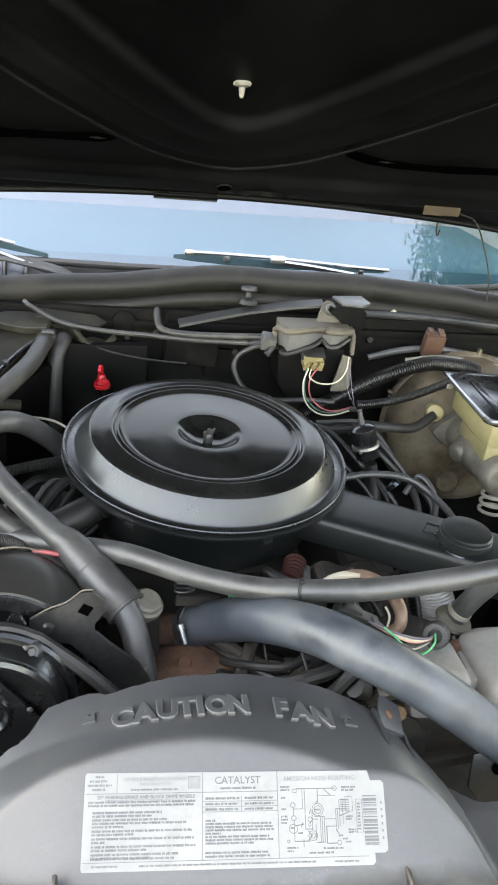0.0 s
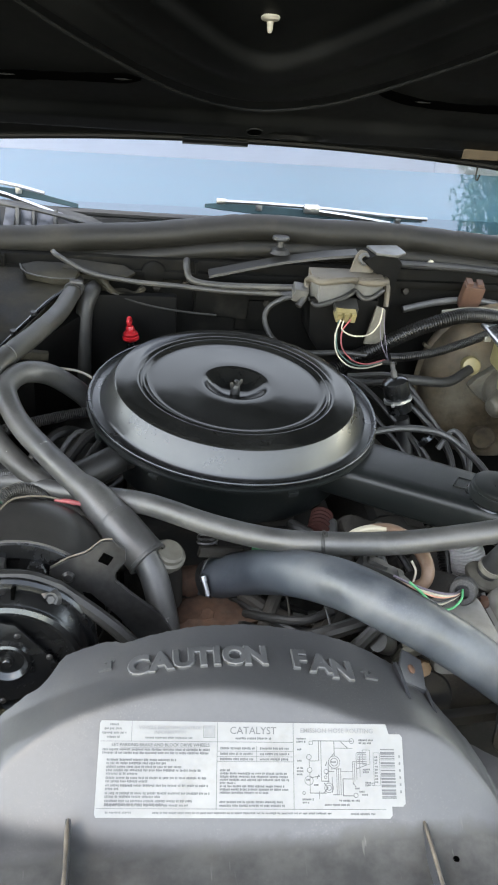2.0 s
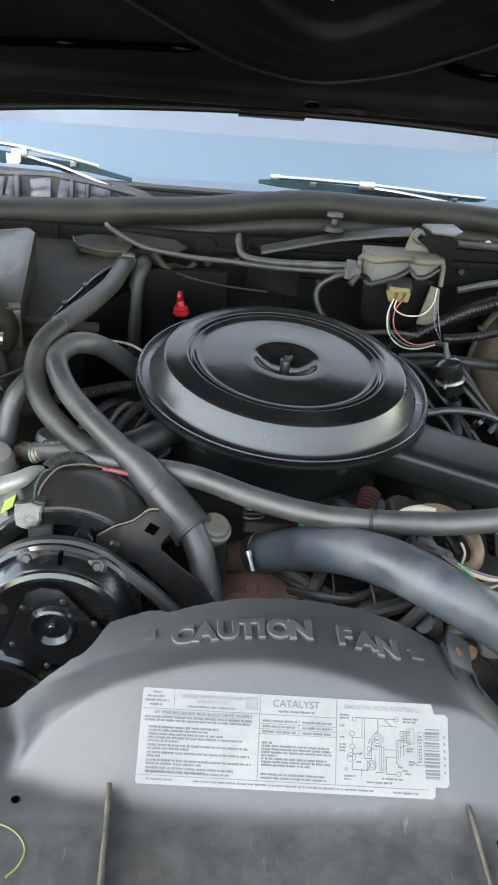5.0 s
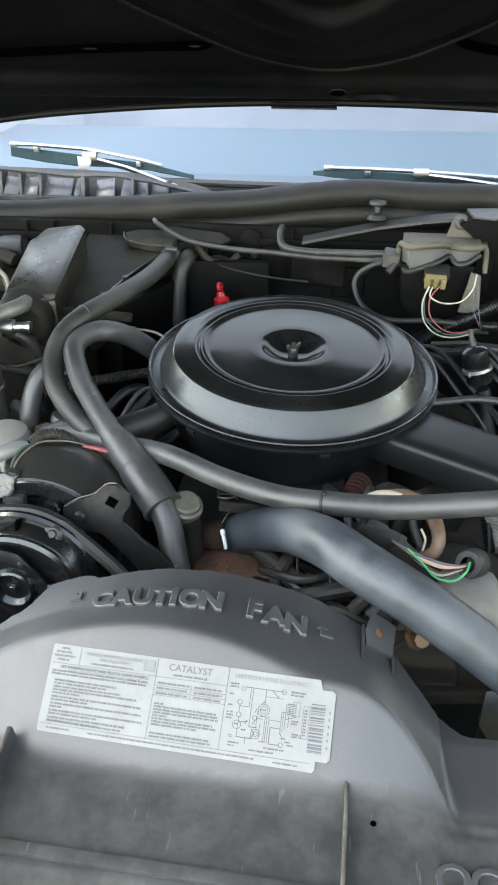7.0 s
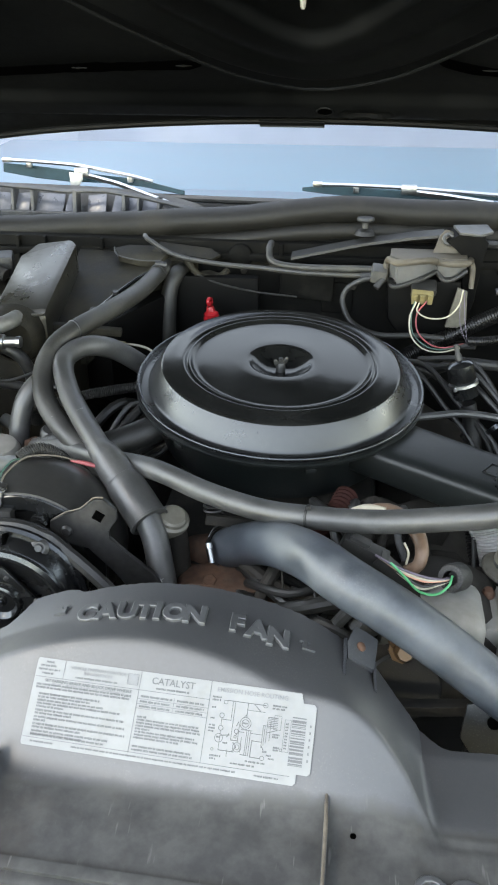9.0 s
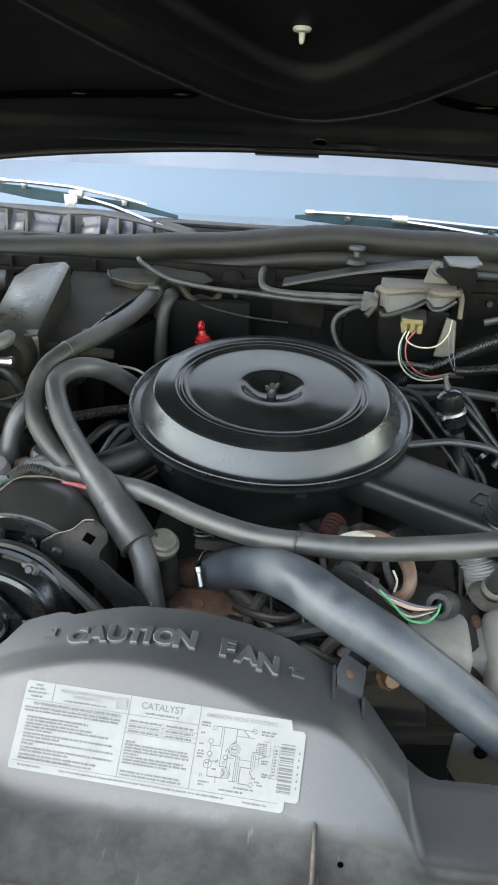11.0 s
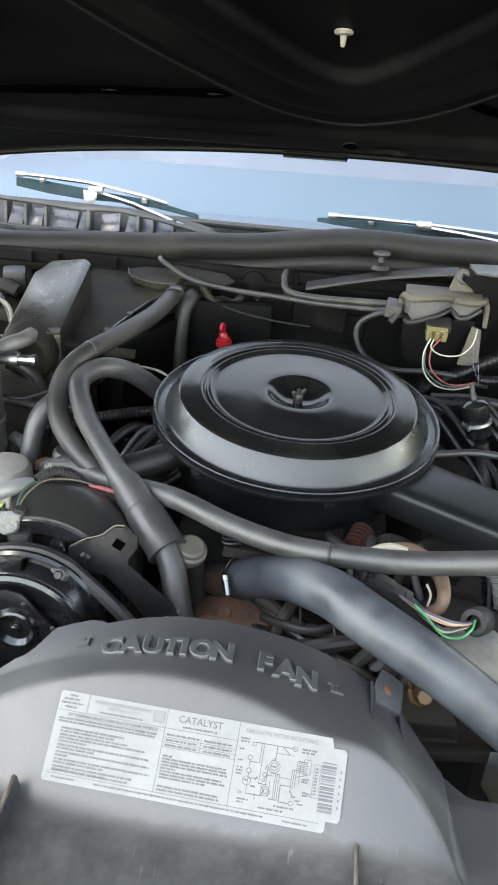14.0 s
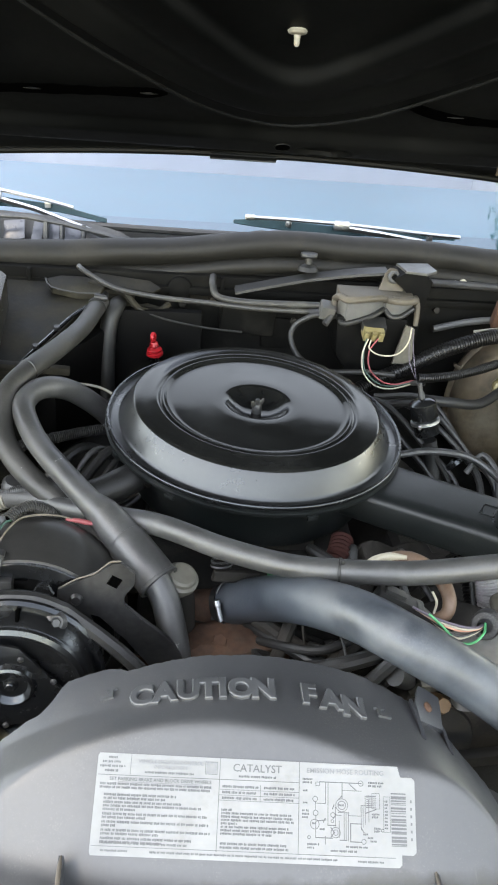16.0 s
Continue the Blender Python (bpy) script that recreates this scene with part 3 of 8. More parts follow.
def hood():
    base = thing("car_hood", (0, 0.30, 1.17), "raised black car hood seen from below, stamped inner panel", "car hood")

    def inner(u, v):
        x = -0.84 + 1.68 * u
        y = -0.95 + (hood_rear(x) + 0.95) * v
        p = Vector((x, y, hood_z(y)))
        drop = 0.010 * smooth_step(0.225, 0.245, y) * (1 - smooth_step(0.27, 0.285, y))
        return p + HOOD_UP * (hood_relief(x, y) - drop)

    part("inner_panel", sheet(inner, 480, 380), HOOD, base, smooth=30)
    # two long slots with ragged rims, and a round hole in the rear flange, their shade as black sheets
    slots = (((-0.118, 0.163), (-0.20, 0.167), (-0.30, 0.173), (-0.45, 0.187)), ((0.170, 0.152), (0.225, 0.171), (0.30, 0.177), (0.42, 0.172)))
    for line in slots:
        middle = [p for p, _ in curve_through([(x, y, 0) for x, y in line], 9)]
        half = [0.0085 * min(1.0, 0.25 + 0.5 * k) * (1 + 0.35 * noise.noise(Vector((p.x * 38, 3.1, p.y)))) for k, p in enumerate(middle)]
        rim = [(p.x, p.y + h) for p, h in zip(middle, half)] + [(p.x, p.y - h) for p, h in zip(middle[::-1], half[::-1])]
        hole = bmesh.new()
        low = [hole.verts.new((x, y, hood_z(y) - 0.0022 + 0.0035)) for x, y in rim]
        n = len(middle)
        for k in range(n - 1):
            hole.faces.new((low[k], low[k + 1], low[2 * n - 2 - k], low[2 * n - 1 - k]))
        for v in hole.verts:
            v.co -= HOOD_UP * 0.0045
        part("slot_shade", thicken(hole, 0.0008), HOLE_SHADE, base)
    for x, y, rise in ((-0.277, 0.1700, 0.0015), (-0.140, 0.1640, -0.0010), (0.235, 0.1690, 0.0012)):
        burr = tube([(x + dx, y - 0.004 + 0.6 * rise * math.sin(dx * 400), hood_z(y) - 0.0035) for dx in (-0.010, -0.005, 0.0, 0.005, 0.011)], [0.0004, 0.0012, 0.0017, 0.0010, 0.0004], 5, 8, wobble=0.6)
        part("slot_burr", burr, BURR, base, "scuffed grey edge")
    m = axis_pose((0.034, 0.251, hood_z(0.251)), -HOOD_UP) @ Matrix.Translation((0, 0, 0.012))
    part("round_hole_shade", prism([(0.0100 * math.cos(a), 0.0085 * math.sin(a)) for a in (2 * math.pi * k / 28 for k in range(28))], 0.0008, m), HOLE_SHADE, base)
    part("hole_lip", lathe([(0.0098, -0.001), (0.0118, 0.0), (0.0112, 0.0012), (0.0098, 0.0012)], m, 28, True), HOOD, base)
    skin = sheet(lambda u, v: Vector((-0.86 + 1.72 * u, -0.96 + (hood_rear(-0.86 + 1.72 * u) + 0.964) * v, 0)), 40, 40)
    for vert in skin.verts:
        y = vert.co.y
        vert.co = Vector((vert.co.x, y, hood_z(y))) + HOOD_UP * (0.004 + 0.036 * smooth_step(0, 0.05, hood_rear(vert.co.x) - y) - 0.03 * vert.co.x ** 2)
    part("outer_skin", skin, BODY, base, "dark blue painted outer skin")
    lip = [(x, hood_rear(x) - 0.002, hood_z(hood_rear(x)) - 0.001) for x in (-0.84, -0.5, -0.25, 0.0, 0.25, 0.5, 0.84)]
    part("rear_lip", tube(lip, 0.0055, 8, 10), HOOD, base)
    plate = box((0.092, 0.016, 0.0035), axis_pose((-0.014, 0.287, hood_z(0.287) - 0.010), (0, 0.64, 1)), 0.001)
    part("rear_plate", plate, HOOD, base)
    part("plate_edge", box((0.088, 0.0016, 0.0022), axis_pose((-0.014, 0.2885, hood_z(0.2885) - 0.0125), (0, 0.64, 1)), 0.0004), STEEL, base, "bare worn edge")
    seam = [(x, vee(x, 0.190, 1.25, 0.20), 0) for x in (-0.3, -0.2, -0.1, -0.05, 0.0, 0.025, 0.05, 0.1, 0.15, 0.25, 0.33)]
    seam = [(x, y, hood_z(y) - 0.0155) for x, y, _ in seam]
    part("panel_bead", tube(seam, 0.0022, 6, 8), HOOD, base)
    part("tape_patch", box((0.058, 0.042, 0.003), axis_pose((0.3655, 0.260, 1.1955), (0.02, -0.97, -0.25)), 0.001), TAPE, base, "brown cloth tape patch")
    wire = [(0.394, 0.264, 1.180), (0.425, 0.268, 1.168), (0.448, 0.27, 1.130), (0.466, 0.27, 1.085), (0.472, 0.272, 1.045)]
    part("lamp_wire", tube(wire, 0.0012, 6, 6), BLACKRUBBER, base, "thin black lamp wire")
    hook = [(0.362, 0.262, 1.166), (0.363, 0.264, 1.152), (0.366, 0.264, 1.146), (0.368, 0.263, 1.155)]
    part("hook", tube(hook, 0.0012, 4, 6), BLACKRUBBER, base)
    m = axis_pose((0.016, 0.044, hood_z(0.044) + 0.003), (0, -0.2, -1))
    pin = lathe([(0, -0.004), (0.003, -0.004), (0.003, -0.001), (0.0098, 0), (0.0106, 0.002), (0.0092, 0.0045), (0.0036, 0.006), (0.003, 0.014), (0.0018, 0.017), (0, 0.0175)], m, 20)
    tagged(part("liner_pin", pin, CREAM, base), "cream plastic push pin")


hood()


def cowl_seal():
    pts = [(-0.85, 0.33, 0.975), (-0.52, 0.37, 0.986), (-0.32, 0.372, 1.000), (-0.137, 0.37, 1.013), (0.0, 0.37, 1.030), (0.09, 0.37, 1.036), (0.17, 0.37, 1.034),
           (0.25, 0.37, 1.033), (0.345, 0.366, 1.031), (0.445, 0.355, 1.025), (0.53, 0.338, 1.018), (0.85, 0.27, 1.005)]
    base = thing("cowl_seal", (0, 0.37, 0.97), "thick dusty rubber weatherstrip along the cowl", "weatherstrip")
    bulb = tube(pts, 0.021, 10, 18, wobble=0.05)
    for v in bulb.verts:
        v.co.z += 0.003 * noise.noise(v.co * 9)
    part("bulb", bulb, SEAL, base)
    low = [(x, y - 0.011, z - 0.029) for x, y, z in pts]
    carrier = sheet(lambda u, v: Vector((-0.6 + 1.2 * u, 0.350 + 0.006 * v, 0.955 + v * (0.004 + 0.046 * math.exp(-((1.2 * u - 0.73) / 0.36) ** 2)))), 40, 3)
    part("carrier_strip", thicken(carrier, 0.003), FIREWALL, base)
    part("foot", tube(low, [0.0135] * len(low), 10, 12), SEAL, base)


cowl_seal()


def cowl():
    base = thing("cowl_panel", (0, 0.42, 0.97), "dark dusty cowl panel below the windscreen", "cowl", kind="structure")
    part("panel", sheet(lambda u, v: Vector((-0.85 + 1.7 * u, 0.37 + 0.13 * v + 0.20 * (-0.85 + 1.7 * u) ** 2, 0.968 + 0.024 * v - 0.03 * smooth_step(0.05, 0.30, -0.85 + 1.7 * u))), 40, 4), COWL, base)
    riser = sheet(lambda u, v: Vector((-0.80 + 1.6 * u, 0.497 + 0.003 * v + 0.20 * (-0.80 + 1.6 * u) ** 2, 0.955 + v * (0.053 - 0.024 * smooth_step(0.14, 0.36, -0.80 + 1.6 * u)))), 40, 2)
    part("rear_riser", thicken(riser, 0.003), BLACKRUBBER, base, "black strip under the glass")
    # louvred intake on the passenger side
    rail = [(-0.66, 0.485, 1.040), (-0.60, 0.466, 1.043), (-0.532, 0.450, 1.043), (-0.46, 0.448, 1.039), (-0.412, 0.448, 1.035), (-0.37, 0.448, 1.037), (-0.341, 0.448, 1.037), (-0.281, 0.448, 1.029), (-0.217, 0.448, 1.016),
            (-0.172, 0.448, 1.004), (-0.13, 0.45, 0.998)]
    part("intake_rail", ribbon(rail, 0.0055, 0.008, -0.5), COWL, base)
    part("intake_sill", ribbon([(x, y - 0.004, 0.996) for x, y, z in rail[:-2]], 0.010, 0.010), COWL, base)
    back = sheet(lambda u, v: Vector((-0.64 + 0.46 * u, 0.474 + 0.02 * v + 0.25 * (0.46 * u - 0.24) ** 2, 0.990 + 0.046 * v * (1 - 0.75 * u ** 5))), 24, 4)
    part("intake_back", thicken(back, 0.002), COWL, base, "dusty dark intake panel")
    for x, w in ((-0.548, 0.006), (-0.511, 0.005), (-0.474, 0.006), (-0.397, 0.007), (-0.311, 0.006), (-0.286, 0.004), (-0.252, 0.005)):
        y = 0.440 + 0.4 * (x + 0.36) ** 2
        part("intake_rib", box((w, 0.026, 0.046 - 0.10 * max(x + 0.34, 0)), pose(x, y + 0.012, 1.013 - 0.05 * max(x + 0.34, 0), -12, 0, 0), 0.0012), COWL, base)
    for x, w, turn in ((-0.496, 0.026, -5), (-0.447, 0.050, 2), (-0.410, 0.013, 14), (-0.363, 0.034, -8), (-0.326, 0.016, 10), (-0.300, 0.018, -4), (-0.270, 0.026, 6), (-0.530, 0.026, 4)):
        part("intake_plate", box((w, 0.003, 0.034 - 0.10 * max(x + 0.34, 0)), pose(x, 0.461, 1.012 - 0.05 * max(x + 0.34, 0), -41, turn, 0.4 * turn), 0.0008), GLOSSPANEL, base, "shiny blue-grey plate")
    part("side_lip", tube([(-0.80, 0.52, 1.05), (-0.68, 0.47, 1.035), (-0.62, 0.43, 1.012), (-0.60, 0.40, 0.99)], [0.02, 0.018, 0.014, 0.008], 8, 10), COWL, base)


cowl()


def windscreen():
    base = thing("windscreen", (0, 0.5, 1.02), "tinted windscreen reflecting pale blue sky", "windscreen", kind="structure")

    def at(u, v):
        x = -0.80 + 1.60 * u
        return Vector((x, 0.505 + 0.20 * x * x + 0.80 * v, 1.012 - 0.024 * smooth_step(0.14, 0.36, x) * (1 - v) + 0.50 * v + 0.012 * math.sin(math.pi * v)))

    pane = part("pane", sheet(at, 30, 16), GLASS, base, "pale blue tinted glass")
    pane.visible_shadow = False
    edge = [tuple(at(u, 0) + Vector((0, -0.004, 0.002))) for u in (k / 16 for k in range(17))]
    part("lower_gasket", tube(edge, 0.006, 8, 8), BLACKRUBBER, base)
    for u in (0.0, 1.0):
        side = [tuple(at(u, v)) for v in (0, 0.3, 0.6, 1.0)]
        part("side_trim", tube(side, 0.010, 6, 10), CHROME, base, "bright metal trim")


windscreen()


def cabin():
    base = thing("car_cabin", (0, 1.2, 0.5), "car cabin behind the windscreen with a teal dash", "car cabin", kind="structure")
    part("dash", box((1.60, 0.50, 0.10), pose(0, 0.910, 0.950, 0, 0, 0), 0.02), DASH, base, "faded teal vinyl dash top")
    part("seat_back", box((1.60, 0.16, 0.75), pose(0, 1.75, 0.95, -12, 0, 0), 0.05), CLOTH, base, "pale cloth bench seat")
    part("roof", box((1.50, 1.5, 0.04), Matrix.Translation((0, 2.10, 1.515)), 0.015), BODY, base)
    part("rear_wall", box((1.60, 0.05, 0.5), Matrix.Translation((0, 2.85, 1.2)), 0.01), CLOTH, base)
    part("floor", box((1.7, 2.6, 0.05), Matrix.Translation((0, 1.65, 0.30)), 0.01), BLOCK, base)
    for s in (-1, 1):
        part("door", box((0.08, 2.5, 0.62), Matrix.Translation((0.86 * s, 1.70, 0.64)), 0.02), BODY, base)
        part("door_trim", box((0.02, 1.5, 0.40), Matrix.Translation((0.80 * s, 1.60, 1.06)), 0.01), CLOTH, base)
        part("pillar", tube([(0.80 * s, 0.64, 1.02), (0.75 * s, 1.32, 1.50)], 0.03, 4, 8), BODY, base)
        part("rear_pillar", tube([(0.75 * s, 2.75, 1.50), (0.80 * s, 2.9, 0.95)], 0.07, 4, 8), BODY, base)


cabin()


def bay_sides():
    for s, name in ((-1, "fender_left"), (1, "fender_right")):
        base = thing(name, (0.82 * s, -0.3, 0.5), "dark blue fender with dusty inner apron beside the engine", "fender", kind="structure")
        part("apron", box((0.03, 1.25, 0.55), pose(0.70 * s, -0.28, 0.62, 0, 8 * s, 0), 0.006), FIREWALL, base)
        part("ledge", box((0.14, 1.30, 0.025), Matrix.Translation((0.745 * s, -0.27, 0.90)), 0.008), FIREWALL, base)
        shell = sheet(lambda u, v: Vector((s * (0.80 + 0.11 * math.sin(v * math.pi * 0.5)), -1.0 + 1.4 * u, 0.93 - 0.42 * v * v)), 16, 12)
        part("outer_shell", thicken(shell, 0.004), BODY, base, "dark blue painted outer skin")
    bay = thing("engine_bay_floor", (0, -0.2, 0.2), "dark greasy crossmember and floor under the engine", "crossmember", kind="structure")
    part("pan", box((1.5, 1.4, 0.04), Matrix.Translation((0, -0.3, 0.24)), 0.01), BLOCK, bay)
    part("front_panel", box((1.5, 0.05, 0.55), Matrix.Translation((0, -0.86, 0.50)), 0.01), BLOCK, bay)


bay_sides()


# ---- fan shroud and label ----
FACE_SLOPE = 0.84


FACE_LEAN = 0.087


def face_z(x, y):
    left, side = max(-0.140 - x, 0), max(x - 0.078, 0)
    return 0.8845 + FACE_LEAN * (x + 0.141) + FACE_SLOPE * (y + 0.489) - 3 * side * side - 0.12 * left * left / (left + 0.02)


def floor_level(x, y):
    z = 0.833 + 0.09 * (min(y, -0.5) + 0.56) - 0.25 * max(0.0, y + 0.5) - 0.004 * smooth_step(0.15, 0.17, x) * smooth_step(-0.566, -0.574, y) + 0.0012 * noise.noise(Vector((x * 22, y * 22, 0.3)))
    z -= smooth_step(0.148, 0.166, x) * smooth_step(-0.580, -0.560, y) * 0.007 + 0.0016 * smooth_step(0.1605, 0.1625, x) * smooth_step(0.1655, 0.1635, x) * smooth_step(-0.575, -0.562, y)
    between = smooth_step(-0.162, -0.158, x) * smooth_step(0.0915, 0.088, x)
    return z - between * (0.010 * smooth_step(-0.636, -0.644, y) + 0.35 * max(0.0, -0.644 - y))


def ring_drop(dx):
    """How far the rounded ring falls beside its crown."""
    if dx > 0:
        return dx * dx / 0.84 + 7 * max(dx - 0.13, 0) ** 2
    return dx * dx / 0.54


def shroud_z(x, y):
    flare = smooth_step(-0.06, -0.175, x) * smooth_step(-0.240, -0.205, x)
    ring = 0.904 + (0.05 - 0.30 * smooth_step(0.04, 0.13, x)) * (y + 0.455) - ring_drop(x + 0.045) - 0.5 * max(x - 0.150, 0) + flare * min(0.25 * max(-0.45 - y, 0), 0.010)
    flat = face_z(x, y)
    k = 0.0032
    h = max(k - abs(ring - flat), 0) / k
    dome = min(ring, flat) - h * h * k * 0.25
    floor_z = floor_level(x, y)
    k = 0.007 + 0.013 * smooth_step(0.11, 0.15, x)
    h = max(k - abs(dome - floor_z), 0) / k
    return max(max(dome, floor_z) + h * h * k * 0.25, 0.76)


def shroud_back(x):
    """The y of the shell's back edge at x."""
    if x > 0.186:
        return -0.4905
    if x > 0.129:
        # steeper behind the tab, then down to the wing
        return -0.4340 - 0.98 * (x - 0.129) - 0.35 * max(x - 0.160, 0) + 0.95 * max(x - 0.178, 0)
    arch = -0.410 - 0.84 * (x + 0.04) ** 2
    if x > -0.125:
        return arch
    if x > -0.172:
        return -0.4155 + 0.0065 * smooth_step(-0.125, -0.140, x)
    # a notch behind the shoulder, then a long falling edge
    return -0.409 - 0.0255 * smooth_step(-0.172, -0.196, x) ** 0.8 - 0.42 * max(-0.200 - x, 0)


def shroud():
    base = thing("fan_shroud", (-0.04, -0.55, 0.60), "weathered black plastic fan shroud with embossed warning", "fan shroud")

    def at(u, v):
        x = -0.46 + 0.92 * u
        edge = shroud_back(x)
        y = edge + (-0.80 - edge) * v
        ragged = 0.0010 * noise.noise(Vector((x * 90, 0.5, 0.2))) + 0.0012 * noise.noise(Vector((x * 320, 0.1, 0.7))) if v == 0 else 0
        return Vector((x, y + ragged, shroud_z(x, y)))

    part("shell", plate(at, 340, 130, 0.0035), SHELL, base, smooth=50)
    # upright fins on the front panel
    for x, dy, dz in ((-0.162, 0.0, 0.0), (0.0915, -0.006, -0.005)):
        fin = bmesh.new()
        outline = [(-0.545, 0.852), (-0.60, 0.846), (-0.78, 0.845), (-0.80, 0.80), (-0.56, 0.82), (-0.541, 0.835)]
        one = [fin.verts.new((x - 0.0018, y + dy, z + dz)) for y, z in outline]
        two = [fin.verts.new((x + 0.0018, y + dy, z + dz)) for y, z in outline]
        fin.faces.new(one), fin.faces.new(two[::-1])
        for k in range(len(one)):
            fin.faces.new((one[k], one[k - 1], two[k - 1], two[k]))
        part("fin", fin, SHROUD, base)
        worn = [(x, -0.5445, 0.8515), (x - 0.0004, -0.552, 0.8510), (x, -0.575, 0.8485), (x, -0.602, 0.8460), (x, -0.70, 0.8450)]
        worn = [(px, py + dy, pz + dz) for px, py, pz in worn]
        part("worn_edge", tube(worn, [0.0005, 0.0013, 0.0015, 0.0014, 0.0013], 8, 16, wobble=0.25), FINEDGE, base, "tan worn edge")
    part("cross_rib", box((0.246, 0.009, 0.006), pose(-0.036, -0.628, floor_level(-0.03, -0.628) + 0.001, 5, 0, -1.5), 0.0012), SHELL, base)
    # mounting plate between two moulded ridges
    tab = bmesh.new()
    corners = [(0.1016, -0.4501, 0.8778), (0.1005, -0.4370, 0.8824), (0.1030, -0.4283, 0.8833), (0.1064, -0.4188, 0.8838), (0.1137, -0.4179, 0.8790), (0.1259, -0.4182, 0.8703), (0.1252, -0.4294, 0.8675), (0.1231, -0.4465, 0.8638)]
    under = [tab.verts.new(Vector(p) - Vector((0.001, 0, 0.004))) for p in corners]
    over = [tab.verts.new(p) for p in corners]
    tab.faces.new(over), tab.faces.new(under[::-1])
    for k in range(len(corners)):
        tab.faces.new((under[k - 1], under[k], over[k], over[k - 1]))
    part("tab", tab, SHROUD, base)
    for x, front, rear, high in ((0.0990, -0.472, -0.428, 0.0050), (0.1240, -0.470, -0.434, 0.0060)):
        wall = bmesh.new()
        rows = []
        for k in range(9):
            y = front + (rear - front) * k / 8
            foot = shroud_z(x, max(y, front)) - 0.004
            top = foot + 0.0042 + min(high, 0.0012 * k)
            rows.append([wall.verts.new((x + dx, y, z)) for dx, z in ((-0.0016, foot), (-0.0012, top), (0.0012, top), (0.0016, foot))])
        for one, two in zip(rows, rows[1:]):
            for j in range(3):
                wall.faces.new((one[j], one[j + 1], two[j + 1], two[j]))
        wall.faces.new(rows[0][::-1]), wall.faces.new(rows[-1])
        part("tab_ridge", wall, SHROUD, base)
    part("tab_bolt", lathe([(0, -0.001), (0.0042, -0.001), (0.0042, 0.0010), (0.0030, 0.0018), (0, 0.002)], axis_pose((0.1118, -0.4339, 0.8755), (0.54, -0.23, 0.77)), 10), RUST, base, "rusty bolt head")
    part("drain_hole_shade", lathe([(0, 0.0), (0.0022, 0.0), (0.0022, 0.0006), (0, 0.0006)], Matrix.Translation((0.111, -0.578, shroud_z(0.111, -0.578) + 0.0005)), 12), HOLE_SHADE, base)
    # embossed words on the ring
    words = [("C", -0.1140), ("A", -0.0970), ("U", -0.0795), ("T", -0.0645), ("I", -0.0540), ("O", -0.0400), ("N", -0.0235), ("F", 0.0110), ("A", 0.0280), ("N", 0.0450)]
    for letter, x in words:
        on_ring(base, letter, x)
    for s, x in ((-1, -0.1395), (1, 0.069)):
        m = ring_pose(x, -0.438 if s < 0 else -0.4555)
        bm = prism([(-0.008, -0.004), (0.006, -0.004), (0.006, 0.006), (0.010, 0.006), (0.004, 0.010), (-0.002, 0.006), (0.002, 0.006), (0.002, -0.001), (-0.008, -0.001)], 0.0022,
                   m @ Matrix.Diagonal((-0.75 * s, 0.75, 1, 1)), 0.0)
        part("embossed_arrow", bm, EMBOSSED, base)
    for letter, x in (("O", 0.1635), ("C", 0.1845)):
        z = shroud_z(x, -0.610)
        part("embossed_letter", lettering(letter, 0.030, 0.0012, pose(x, -0.6105, z + 0.001, 5, 0, -3), 0.0010), EMBOSSED, base)
    part("drain_hole_shade", lathe([(0, 0.0), (0.003, 0.0), (0.003, 0.0006), (0, 0.0006)], Matrix.Translation((-0.227, -0.546, shroud_z(-0.227, -0.546) + 0.0008)), 12), HOLE_SHADE, base)
    arc = [(-0.240, -0.562), (-0.228, -0.566), (-0.219, -0.573), (-0.2145, -0.582), (-0.217, -0.592), (-0.224, -0.600)]
    part("crayon_mark", tube([(x, y, shroud_z(x, y) + 0.0002) for x, y in arc], 0.0007, 8, 6), CRAYON, base, "lime crayon arc")


def ring_pose(x, y):
    z = shroud_z(x, y)
    along = Vector((0.002, 0, shroud_z(x + 0.001, y) - shroud_z(x - 0.001, y))).normalized()
    back = Vector((0, 0.002, shroud_z(x, y + 0.001) - shroud_z(x, y - 0.001))).normalized()
    up = along.cross(back).normalized()
    turn = Matrix((along, up.cross(along), up)).transposed().to_4x4()
    return Matrix.Translation((x, y, z)) @ turn


def on_ring(base, letter, x):
    m = ring_pose(x, -0.4465 - 2.0 * max(x + 0.02, 0) ** 2) @ Matrix.Translation((0, 0, 0.0006))
    part("embossed_letter", lettering(letter, 0.0242, 0.0012, m, 0.0012, 0.0005), EMBOSSED, base, smooth=25)


shroud()


